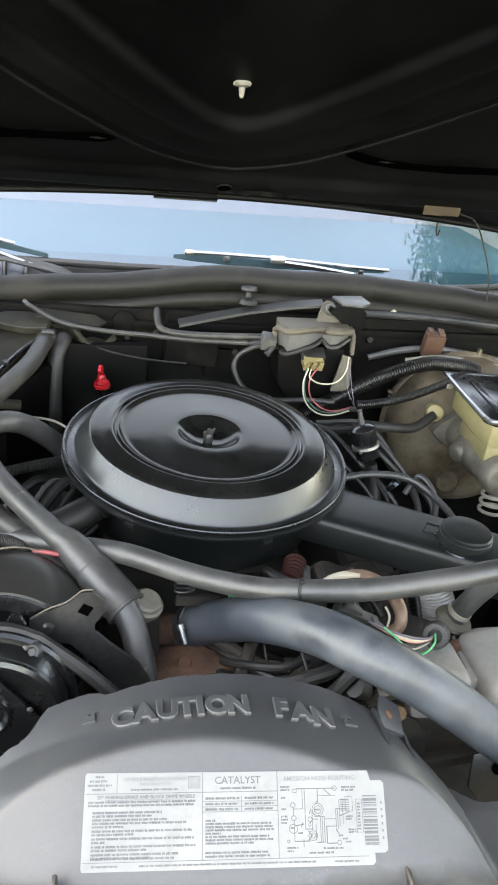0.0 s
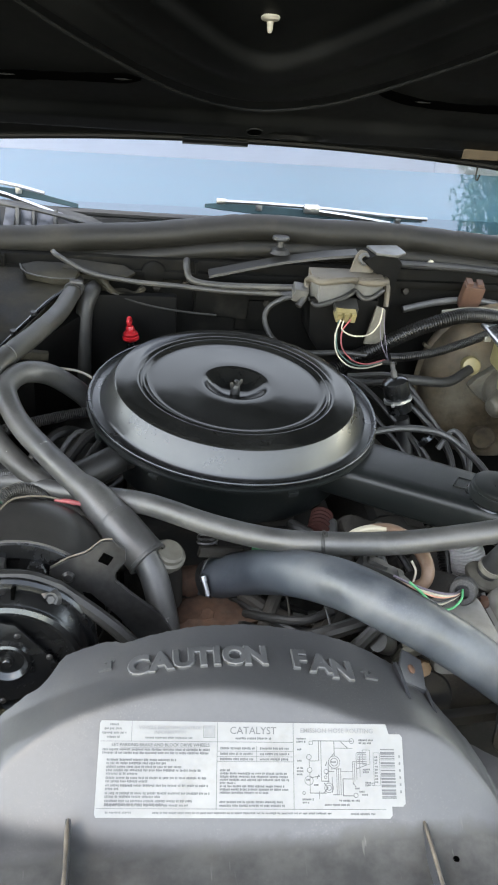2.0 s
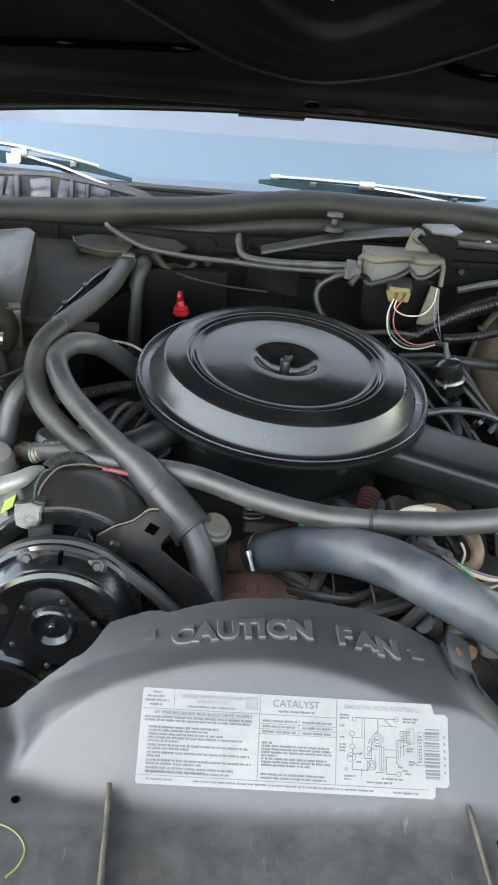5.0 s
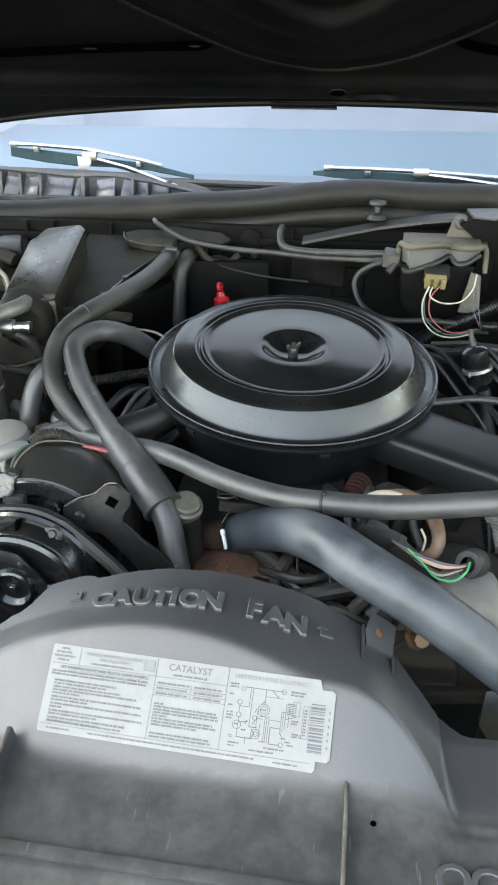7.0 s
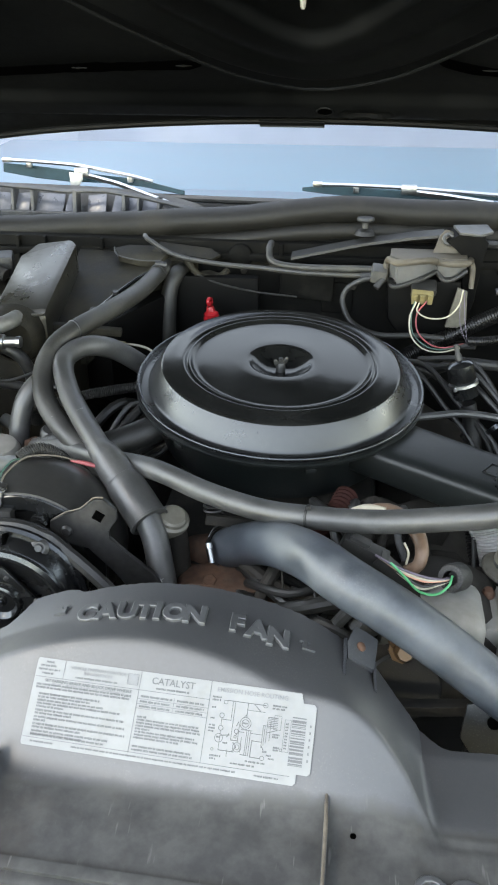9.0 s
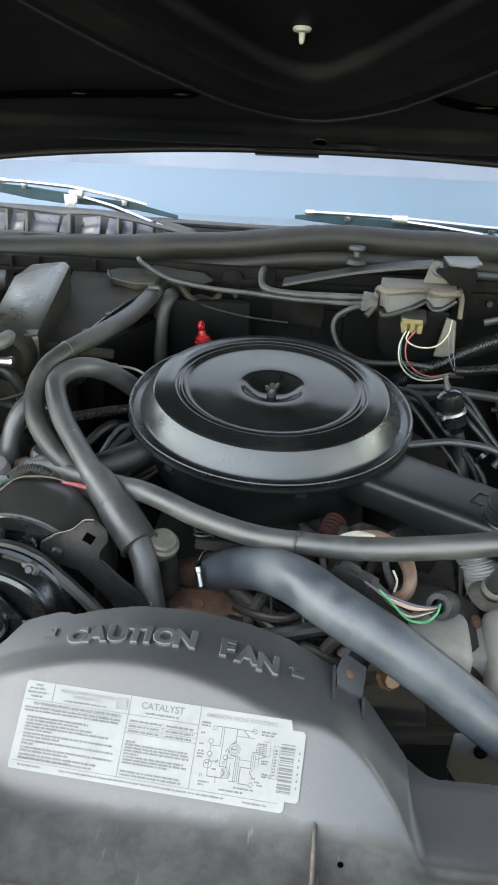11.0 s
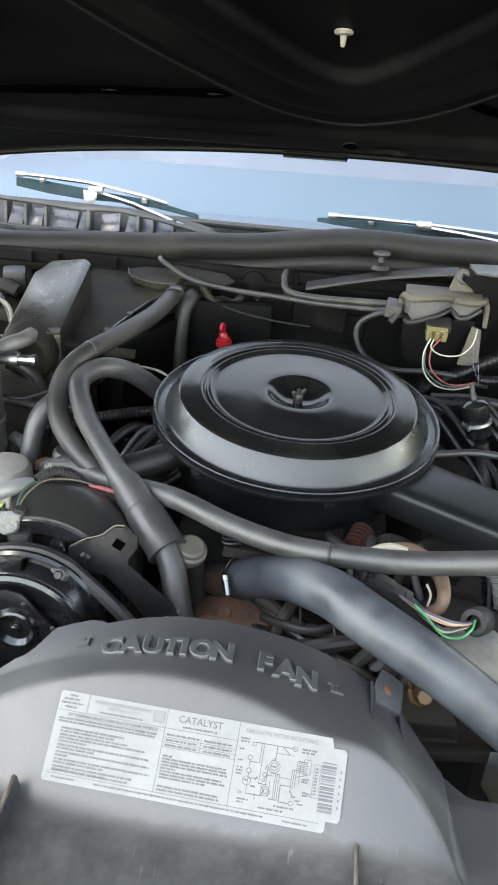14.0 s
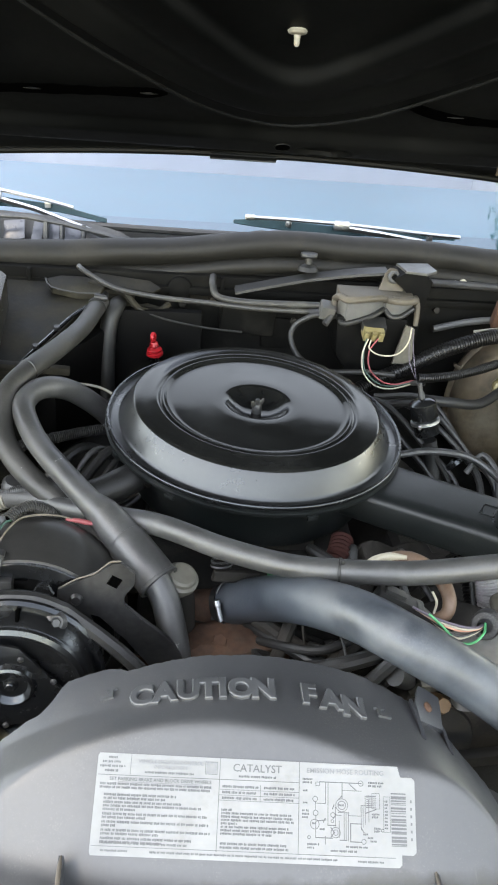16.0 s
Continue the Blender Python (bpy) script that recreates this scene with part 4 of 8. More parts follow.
def emission_label():
    corner = Vector((-0.1450, -0.5385, face_z(-0.1450, -0.5385) + 0.0008))
    ax = Vector((0.2130, -0.0165, 0.0055)).normalized()
    ay = Vector((0.0035, 0.049, 0.041)).normalized()
    ay = (ay - ax * ay.dot(ax)).normalized()
    m = Matrix((ax, ay, ax.cross(ay))).transposed().to_4x4()
    m.translation = corner
    w, h = 0.2235, 0.0655
    sticker = thing("emission_sticker", corner, "white printed emission control sticker on the fan shroud", "sticker")
    outline = [(0.001, 0), (w - 0.012, 0), (w - 0.010, 0.002), (w - 0.010, 0.008), (w - 0.002, 0.008), (w, 0.010), (w, h - 0.010), (w - 0.002, h - 0.008),
               (w - 0.010, h - 0.008), (w - 0.012, h - 0.001), (0.001, h), (0, h - 0.002), (0, 0.002)]
    part("sheet", prism(outline, 0.0004, m), PAPER, sticker)

    def at(x, y, lift=0.0007):
        return m @ Matrix.Translation((x, y, lift))

    def bars(cells, mat, name, label=""):
        """Flat printed bars: place of the left end, width, height and an optional turn."""
        bm = bmesh.new()
        for x, y, bw, bh, *turn in cells:
            place = at(x, y, 0.00055) @ Matrix.Rotation(turn[0] if turn else 0, 4, "Z")
            ring = [[bm.verts.new(place @ Vector((px, py, pz))) for px, py in ((0, -bh / 2), (bw, -bh / 2), (bw, bh / 2), (0, bh / 2))] for pz in (0, 0.00015)]
            bm.faces.new(ring[1])
            for k in range(4):
                bm.faces.new((ring[0][k - 1], ring[0][k], ring[1][k], ring[1][k - 1]))
        tagged(part(name, bm, mat, sticker, label, 0), kind="stuff")

    def words(text, x, y, size, mat=INK, bold=0.00006, align="CENTER"):
        part("printed_line", lettering(text, size, 0.0001, at(x, y), 0, bold, align), mat, sticker, smooth=0)

    rng = random.Random(5)
    words("CATALYST", 0.1125, 0.0590, 0.0072)
    words("VEHICLE EMISSION CONTROL", 0.0515, 0.0607, 0.0034, PALEINK)
    words("INFORMATION", 0.0515, 0.0573, 0.0034, PALEINK)
    words("EMISSION HOSE ROUTING", 0.1745, 0.0594, 0.0046, PALEINK)
    words("SET PARKING BRAKE AND BLOCK DRIVE WHEELS", 0.0450, 0.0487, 0.0032)
    lines = [(0.001, 0.0512, 0.141, 0.0004), (0.0233, 0.0583, 0.0003, 0.0142), (0.0860, 0.0352, 0.0004, 0.0595), (0.1420, 0.0352, 0.0004, 0.0595), (0.001, 0.0060, 0.208, 0.0004), (0.0155, 0.0469, 0.059, 0.0002),
             (0.086, 0.0448, 0.056, 0.0003), (0.086, 0.0412, 0.056, 0.0003), (0.086, 0.0378, 0.056, 0.0003), (0.1150, 0.0432, 0.0003, 0.0105)]
    bars(lines, INK, "ruled_line")
    small = []

    def row(x, y, length, size=0.0016):
        """A line of unreadable print: words of small upright marks."""
        end = x + length
        while x < end - 0.001:
            for k in range(rng.choice((2, 3, 4, 5, 6, 7, 8))):
                if x > end - 0.0008:
                    break
                wide = rng.uniform(0.00065, 0.00105)
                tall = size * rng.uniform(0.72, 1.0)
                small.append((x, y + rng.uniform(-0.0001, 0.0001), wide, tall))
                x += wide + 0.00022
            x += 0.0007

    for k, (x, length) in enumerate(((0.0075, 0.007), (0.0035, 0.013), (0.002, 0.018), (0.0055, 0.010))):
        row(x, 0.0628 - 0.0029 * k, length)
    row(0.0335, 0.0537, 0.036, 0.0015)
    row(0.0995, 0.0537, 0.027, 0.0017)
    paragraphs = ((0.0455, (0.078, 0.077)), (0.0385, (0.054, 0.047)), (0.0337, (0.058,)), (0.0314, (0.072, 0.026)), (0.0263, (0.076, 0.034)), (0.0212, (0.078, 0.014)), (0.0161, (0.079, 0.044)), (0.0110, (0.066, 0.047)), (0.0082, (0.0,)))
    for k, (y, widths) in enumerate(paragraphs):
        for j, width in enumerate(widths):
            row(0.003 + (0.0035 if k else 0), y - 0.0023 * j, width - (0.0035 if k else 0), 0.0017)
    row(0.0065, 0.0082, 0.060, 0.0016)
    for y in (0.0468, 0.0430, 0.0394):
        row(0.0885, y, 0.025, 0.0017), row(0.1175, y, 0.022, 0.0017)
    for k, width in enumerate((0.007, 0.049, 0.050, 0.051, 0.012, 0.047, 0.050, 0.036)):
        row(0.0885, 0.0318 - 0.00215 * k, width, 0.0016)
    row(0.0885, 0.0106, 0.046), row(0.0885, 0.0082, 0.048)
    row(0.0075, 0.0034, 0.019, 0.0014), row(0.0410, 0.0033, 0.128, 0.0014), row(0.1830, 0.0030, 0.019, 0.0014)
    bars(small, INK, "unread_print")
    bars([(0.0765, 0.0582, 0.0072, 0.0072)], PALEINK, "logo_block")
    frame_lines = [(0.0758, 0.0622, 0.0086, 0.0003), (0.0758, 0.0542, 0.0086, 0.0003), (0.0758, 0.0582, 0.0003, 0.0080), (0.0841, 0.0582, 0.0003, 0.0080)]
    bars(frame_lines, INK, "logo_frame")
    # the hose diagram, drawn on a grid of sheet units from its lower left corner
    unit = 0.000191

    def spot(u, v):
        return 0.143 + unit * u, 0.0065 + 0.000178 * v

    ring = bmesh.new()
    for u, v, r in ((55, 195, 10), (57, 145, 10), (54, 105, 17), (152, 176, 23), (152, 176, 15), (130, 78, 18), (130, 78, 10), (34, 58, 6), (232, 50, 9), (222, 258, 10), (300, 92, 6), (120, 140, 9), (118, 118, 6)):
        x, y = spot(u, v)
        r *= unit
        lathe([(r - 0.0004, 0), (r, 0), (r, 0.0001), (r - 0.0004, 0.0001)], at(x, y), 20, True, ring)
    part("diagram_ring", ring, INK, sticker, smooth=0)
    runs = []
    for u, v0, v1, thick in ((92, 180, 258, 2), (101, 103, 258, 2), (55, 155, 185, 2), (57, 60, 135, 2), (92, 35, 64, 2), (152, 200, 258, 3), (160, 52, 150, 2), (167, 52, 152, 2), (175, 50, 152, 2), (183, 48, 112, 3), (222, 90, 178, 2),
                             (229, 100, 178, 2), (237, 110, 212, 2), (250, 120, 200, 2), (128, 100, 170, 2), (142, 60, 120, 2)):
        x, y0 = spot(u, v0)
        runs.append((x, (y0 + spot(u, v1)[1]) / 2, thick * unit, (v1 - v0) * 0.000178))
    for u0, u1, v, thick in ((70, 225, 258, 3), (55, 92, 180, 2), (57, 120, 58, 3), (101, 132, 103, 3), (152, 225, 230, 2), (145, 172, 52, 3), (183, 225, 112, 3), (183, 225, 48, 3), (138, 180, 150, 2), (222, 262, 178, 2), (237, 275, 212, 2),
                             (130, 152, 140, 2), (176, 222, 140, 2)):
        x, y = spot(u0, v)
        runs.append((x, y, (u1 - u0) * unit, thick * unit))
    for u, v, length, turn in ((178, 256, 36, -0.7), (237, 150, 44, 0.35), (120, 126, 20, 0.9), (118, 160, 18, 1.2), (112, 60, 24, 0.9), (112, 96, 24, -0.9), (222, 100, 22, -1.0), (60, 116, 36, 0.15), (85, 112, 16, 1.1), (140, 196, 20, 0.8)):
        x, y = spot(u, v)
        runs.append((x, y, length * unit, 3 * unit, turn))
    for k in range(7):
        x, y = spot(242, 172 + 7 * k)
        runs.append((x, y, 36 * unit, 2.2 * unit))
    for u, v, wide, tall in ((262, 196, 28, 52), (304, 150, 24, 118), (56, 250, 14, 12)):
        x, y = spot(u, v)
        runs += [(x, y + s * tall * unit / 2, wide * unit, 1.6 * unit) for s in (-1, 1)] + [(x + e * wide * unit, y, 1.6 * unit, tall * unit) for e in (0, 1)]
    bars(runs, INK, "diagram_line")
    small = []
    for u, v, width in ((8, 266, 42), (8, 254, 38), (10, 224, 26), (10, 180, 26), (8, 152, 24), (8, 140, 30), (8, 128, 26), (44, 108, 20), (72, 88, 26), (250, 262, 66), (250, 250, 54), (262, 148, 28), (262, 138, 22), (270, 98, 24), (270, 88, 24), (256, 52, 26), (246, 64, 24),
                        (28, 34, 44), (28, 22, 26), (112, 14, 96), (168, 30, 82), (140, 176, 22), (230, 76, 18)):
        x, y = spot(u, v)
        row(x, y, width * unit, 0.0014)
    for k in range(9):
        x, y = spot(309, 100 + 12 * k)
        row(x, y, 12 * unit, 0.0014)
    bars(small, INK, "diagram_print")
    code = []
    y = 0.0135
    while y < 0.0475:
        t = rng.choice((0.0005, 0.0009, 0.0014))
        code.append((0.2065, y, 0.0105, t))
        y += t + rng.choice((0.0005, 0.0009))
    bars(code, INK, "stripe_mark")
    for k in range(6):
        part("printed_mark", box((0.0012, 0.0018, 0.0002), at(0.2205, 0.018 + 0.0048 * k), 0), INK, sticker, smooth=0)


emission_label()


# ---- air cleaner ----
LID_UP = Vector((0.040, -0.080, 0.996)).normalized()
LID_X = Vector((0, 1, 0)).cross(LID_UP).normalized()
LIDM = Matrix.Translation((0.0014, -0.0012, 0.9088)) @ Matrix((LID_X, LID_UP.cross(LID_X), LID_UP)).transposed().to_4x4()
LID_SIZE = 0.947


def air_cleaner():
    base = thing("air_cleaner", (0, 0, 0.80), "round glossy black air cleaner housing on the engine", "air cleaner")
    profile = [(0.0, 0.0195), (0.006, 0.0195), (0.018, 0.021), (0.030, 0.027), (0.038, 0.0345), (0.0425, 0.0375), (0.046, 0.0380), (0.060, 0.0372), (0.085, 0.0362), (0.108, 0.0350),
               (0.1125, 0.0347), (0.1155, 0.0357), (0.1180, 0.0382), (0.1200, 0.0394), (0.1220, 0.0393), (0.1236, 0.0378), (0.1252, 0.0392), (0.1272, 0.0404), (0.1295, 0.0405), (0.1315, 0.0398), (0.142, 0.0391),
               (0.1530, 0.0380), (0.1553, 0.0373), (0.1567, 0.0357), (0.158, 0.0335), (0.1715, 0.0055), (0.1730, 0.0025), (0.1755, 0.0010), (0.1830, 0.0010), (0.1845, 0.0035), (0.1865, 0.0050), (0.1885, 0.0040),
               (0.1890, 0.0015), (0.1875, -0.0005), (0.17, -0.001), (0.0, -0.001)]
    profile = [(r * LID_SIZE, h * (0.80 if h > 0.012 else 1.0)) for r, h in profile]
    cone = next(k for k, (r, h) in enumerate(profile) if r > 0.1566 * LID_SIZE)
    part("lid", lathe(profile[:cone + 1], LIDM, 160), LID, base, smooth=40)
    part("lid_skirt", lathe(profile[cone:], LIDM, 160), BAND, base, "satin black sloping skirt", smooth=40)
    bead = [(0.1848, 0.0042), (0.1856, 0.0062), (0.1874, 0.0070), (0.1892, 0.0060), (0.1900, 0.0038), (0.1894, 0.0012), (0.1880, 0.0006)]
    part("rim", lathe([(r * LID_SIZE, h) for r, h in bead], LIDM, 128), BLACKMETAL, base, "glossy black rolled rim", smooth=60)
    tray = [(0.0, -0.075), (0.150, -0.075), (0.156, -0.072), (0.1585, -0.066), (0.161, -0.020), (0.164, -0.013), (0.176, -0.010), (0.1870, -0.0085), (0.1900, -0.0065), (0.1905, -0.0030), (0.1885, -0.0018), (0.0, -0.0018)]
    tray = [(r * LID_SIZE, h) for r, h in tray]
    part("tray", lathe(tray, LIDM, 128), TRAY, base, smooth=40)
    wing = lathe([(0, 0.0150), (0.006, 0.0155), (0.0055, 0.024), (0.004, 0.027), (0, 0.027)], LIDM, 16)
    part("wing_nut", wing, STEEL, base, "dull metal wing nut")
    for s in (-1, 1):
        leaf = LIDM @ Matrix.Translation((0, 0, 0.006)) @ Matrix.Scale(0.75, 4) @ Matrix.Rotation(radians(35), 4, "Z") @ Matrix.Translation((0.0085 * s, 0, 0.029)) @ Matrix.Rotation(radians(28 * s), 4, "Y")
        part("nut_wing", lathe([(0, -0.0013), (0.0035, -0.0013), (0.005, 0), (0.0035, 0.0013), (0, 0.0013)], leaf @ Matrix.Rotation(radians(90), 4, "X") @ Matrix.Diagonal((0.9, 1.6, 1, 1)), 14), STEEL, base)
    part("stud", lathe([(0, 0.016), (0.0028, 0.016), (0.0028, 0.033), (0, 0.034)], LIDM, 10), STEEL, base)
    for deg in (236, 287, 205):
        a = radians(deg)
        clip = LIDM @ Matrix.Rotation(a, 4, "Z") @ Matrix.Translation((0.1795, 0, -0.010))
        part("rim_clip", box((0.004, 0.012, 0.006), clip, 0.001), TRAY, base)
    # snorkel to the driver's side
    a, b = Vector((0.115, -0.075, 0.870)), Vector((0.335, -0.216, 0.868))
    along = (b - a).normalized()
    across = Vector((along.y, -along.x, 0)) * -1
    up = along.cross(across) * -1 if along.cross(across).z < 0 else along.cross(across)
    bm = bmesh.new()
    rings = []
    for k in range(15):
        u = k / 14
        p = a + (b - a) * u
        w = 0.047 - 0.006 * u
        hgt = 0.021 + 0.003 * u
        ring = []
        for j in range(28):
            ang = 2 * math.pi * j / 28
            c, s = math.cos(ang), math.sin(ang)
            ring.append(bm.verts.new(p + across * w * math.copysign(abs(c) ** 0.38, c) + up * hgt * math.copysign(abs(s) ** 0.42, s)))
        rings.append(ring)
    for one, two in zip(rings, rings[1:]):
        for j in range(28):
            bm.faces.new((one[j], one[(j + 1) % 28], two[(j + 1) % 28], two[j]))
    bm.faces.new(rings[0][::-1]), bm.faces.new(rings[-1])
    part("snorkel", bm, TRAY, base, smooth=50)
    m = axis_pose((0.279, -0.185, 0.884), (0.06, -0.05, 1)) @ Matrix.Diagonal((0.80, 0.80, 0.85, 1))
    motor = lathe([(0, 0.0262), (0.012, 0.0268), (0.026, 0.0264), (0.0350, 0.0256), (0.0372, 0.0236), (0.0376, 0.0200), (0.0366, 0.0190), (0.0382, 0.0176), (0.0392, 0.0090), (0.0392, 0.0), (0, 0)], m, 48)
    part("vacuum_motor", motor, TRAY, base, "dull black round vacuum motor")
    part("motor_flange", lathe([(0.038, 0.0030), (0.0425, 0.0032), (0.0440, 0.0046), (0.0425, 0.0064), (0.038, 0.0068)], m, 48, True), BLACKMETAL, base, "glossy clamped flange")
    for k in range(3):
        part("motor_mark", box((0.018 - 0.005 * k, 0.0012, 0.0008), m @ Matrix.Rotation(0.4, 4, "Z") @ Matrix.Translation((0.002 * k, 0.008 - 0.007 * k, 0.0268)), 0), STEEL if k == 1 else TRAY, base)
    part("motor_bracket", box((0.020, 0.034, 0.003), m @ Matrix.Translation((0.048, -0.004, 0.005)), 0.001), DULLBLACK, base)
    stamp = Matrix((along, across, up)).transposed().to_4x4()
    stamp.translation = a + (b - a) * 0.615 + up * 0.0232
    for dx, dy, w, h in ((0, 0.011, 0.020, 0.0012), (0, -0.011, 0.020, 0.0012), (0.010, 0, 0.0012, 0.023), (-0.010, 0, 0.0012, 0.023)):
        part("moulded_frame", box((w, h, 0.0016), stamp @ Matrix.Translation((dx, dy, 0)), 0.0003), TRAY, base)
    part("side_outlet", tube([(-0.13, -0.09, 0.885), (-0.165, -0.115, 0.878), (-0.20, -0.135, 0.872)], 0.017, 6, 16), BLACKRUBBER, base)


air_cleaner()


# ---- hoses ----
def hose(name, points, radius, mat, label, **kw):
    category = name.split("_")[-1]
    lowest = min(points, key=lambda p: p[2])
    base = thing(name, lowest, label, category)
    return base, part("hose_body", tube(points, radius, kw.pop("steps", 8), kw.pop("sides", 18), **kw), mat, base)


def clamp_band(base, at, along, r, mat=ZINC, width=0.010):
    band = lathe([(r, -width / 2), (r + 0.0012, -width / 2), (r + 0.0012, width / 2), (r, width / 2)], axis_pose(at, along), 28, True)
    one = part("clamp_band", band, mat, base, "bright metal hose clamp")
    return one


A = [(-0.208, 0.277, 0.960), (-0.215, 0.255, 0.956), (-0.227, 0.190, 0.951), (-0.249, 0.110, 0.951), (-0.274, 0.035, 0.951), (-0.291, -0.005, 0.940), (-0.293, -0.045, 0.920), (-0.276, -0.085, 0.902),
     (-0.243, -0.120, 0.885), (-0.204, -0.150, 0.872), (-0.160, -0.175, 0.840), (-0.13, -0.17, 0.79)]
heater, _ = hose("heater_hose", A, 0.0128, DARKHOSE, "long grey rubber heater hose curving from the firewall")
clamp_band(heater, (-0.2135, 0.262, 0.9575), (-0.1, -0.9, -0.1), 0.0126, STEEL, 0.007)
part("clamp_screw", lathe([(0, 0), (0.004, 0), (0.004, 0.018), (0, 0.018)], axis_pose((-0.217, 0.262, 0.972), (1, 0.1, -0.1)), 10), STEEL, heater)
part("tie_ring", lathe([(0.0125, -0.002), (0.0138, -0.001), (0.0138, 0.001), (0.0125, 0.002)], axis_pose((-0.274, 0.035, 0.951), (-0.6, -1, 0)), 20, True), BLACKRUBBER, heater)
H2 = [(-0.186, 0.300, 0.950), (-0.188, 0.278, 0.952), (-0.196, 0.262, 0.932), (-0.199, 0.250, 0.882), (-0.199, 0.240, 0.80)]
hose("heater_hose", H2, 0.0125, BLACKRUBBER, "short dark rubber heater hose dropping from the firewall")
B = [(-0.150, 0.085, 0.830), (-0.185, 0.075, 0.877), (-0.217, 0.055, 0.912), (-0.240, 0.030, 0.932), (-0.261, 0.008, 0.937), (-0.270, -0.028, 0.932), (-0.250, -0.075, 0.916), (-0.212, -0.138, 0.910), (-0.165, -0.213, 0.908)]
air_hose, _ = hose("air_injection_hose", B, [0.0135, 0.0135, 0.0135, 0.0135, 0.0132, 0.013, 0.013, 0.0128, 0.0128], HOSE, "looped grey rubber hose beside the air cleaner")
part("sleeve", tube([(-0.176, -0.199, 0.911), (-0.163, -0.213, 0.908), (-0.151, -0.225, 0.900), (-0.135, -0.241, 0.890), (-0.107, -0.268, 0.869)], [0.0131, 0.0165, 0.0184, 0.0190, 0.0192], 8, 24), HOSE, air_hose, "wide smooth rubber sleeve")
part("cuff", tube([(-0.139, -0.237, 0.8925), (-0.137, -0.239, 0.8912), (-0.122, -0.2535, 0.8803), (-0.107, -0.268, 0.869)], [0.0194, 0.0203, 0.0206, 0.0206], 6, 24), HOSE, air_hose)
part("sleeve_lip", lathe([(0.0195, -0.002), (0.0215, -0.001), (0.0215, 0.002), (0.0185, 0.0025)], axis_pose((-0.107, -0.268, 0.869), (0.028, -0.027, -0.021)), 24, True), HOSE, air_hose)
part("lower_hose", tube([(-0.112, -0.262, 0.873), (-0.100, -0.275, 0.853), (-0.093, -0.287, 0.831), (-0.087, -0.297, 0.804), (-0.084, -0.30, 0.76), (-0.084, -0.30, 0.70)], 0.0138, 8, 18), HOSE, air_hose)
C = [(-0.303, -0.080, 0.838), (-0.249, -0.120, 0.864), (-0.191, -0.172, 0.884), (-0.112, -0.226, 0.906), (-0.046, -0.262, 0.904), (0.010, -0.285, 0.9035), (0.058, -0.303, 0.911), (0.125, -0.315, 0.9195),
     (0.200, -0.325, 0.937), (0.245, -0.328, 0.948), (0.32, -0.335, 0.962), (0.42, -0.34, 0.965)]
cross, _ = hose("vapor_hose", C, [0.0105] * 3 + [0.0112] * 9, HOSE, "grey rubber hose crossing in front of the air cleaner")
part("zip_tie", lathe([(0.0112, -0.0016), (0.0122, -0.0010), (0.0122, 0.0010), (0.0112, 0.0016)], axis_pose((0.058, -0.303, 0.911), (1, -0.25, 0.13)), 20, True), BLACKRUBBER, cross)
part("zip_tie_head", box((0.004, 0.004, 0.004), Matrix.Translation((0.058, -0.306, 0.9235)), 0.0008), BLACKRUBBER, cross)
part("crimp_nut", lathe([(0.006, 0), (0.0115, 0.0), (0.0125, 0.004), (0.0125, 0.012), (0.011, 0.015), (0.006, 0.015)], axis_pose((-0.308, -0.076, 0.835), (0.8, -0.6, 0.4)), 6), RUST, cross, "corroded brass nut")
R = [(-0.042, -0.221, 0.800), (-0.028, -0.230, 0.815), (0.000, -0.262, 0.846), (0.030, -0.310, 0.882), (0.064, -0.355, 0.9035), (0.096, -0.392, 0.909), (0.155, -0.407, 0.880), (0.215, -0.416, 0.838), (0.28, -0.43, 0.79),
     (0.34, -0.46, 0.74), (0.38, -0.52, 0.69)]
rad, _ = hose("radiator_hose", R, [0.0205, 0.0225, 0.0225, 0.0225, 0.0225, 0.0222, 0.0222, 0.022, 0.022, 0.022, 0.022], RADHOSE, "thick grey upper radiator hose over the engine", sides=26)
clamp_band(rad, (-0.0345, -0.226, 0.808), (0.65, -0.45, 0.65), 0.0226, STEEL, 0.008)
part("clamp_screw", lathe([(0, 0), (0.0027, 0), (0.0027, 0.015), (0.0036, 0.0155), (0.0036, 0.021), (0.002, 0.022), (0, 0.022)], axis_pose((-0.0435, -0.260, 0.815), (-0.006, 0.012, 0.019)), 10), CHROME, rad)
part("clamp_wire", tube([(-0.049, -0.246, 0.838), (-0.044, -0.240, 0.846), (-0.034, -0.232, 0.848)], 0.0008, 5, 6), STEEL, rad)


for owner, at, turn in ((heater, (-0.2560, -0.1130, 0.9010), (0.3, -0.55, 0.78)), (air_hose, (-0.2160, -0.1345, 0.9222), (0.1, -0.45, 0.88)), (air_hose, (-0.0880, -0.3080, 0.8240), (0.0, -0.85, 0.5))):
    m = axis_pose(at, turn, 0.5) @ Matrix.Scale(0.8, 4)
    for k, (w, h) in enumerate(((0.0012, 0.0052), (0.0024, 0.0012), (0.0012, 0.0048), (0.0022, 0.0011))):
        part("printed_mark", box((w, h, 0.0006), m @ Matrix.Translation((0.0026 * k - 0.004, 0.0012 * (k % 2), 0)), 0), MARK, owner)


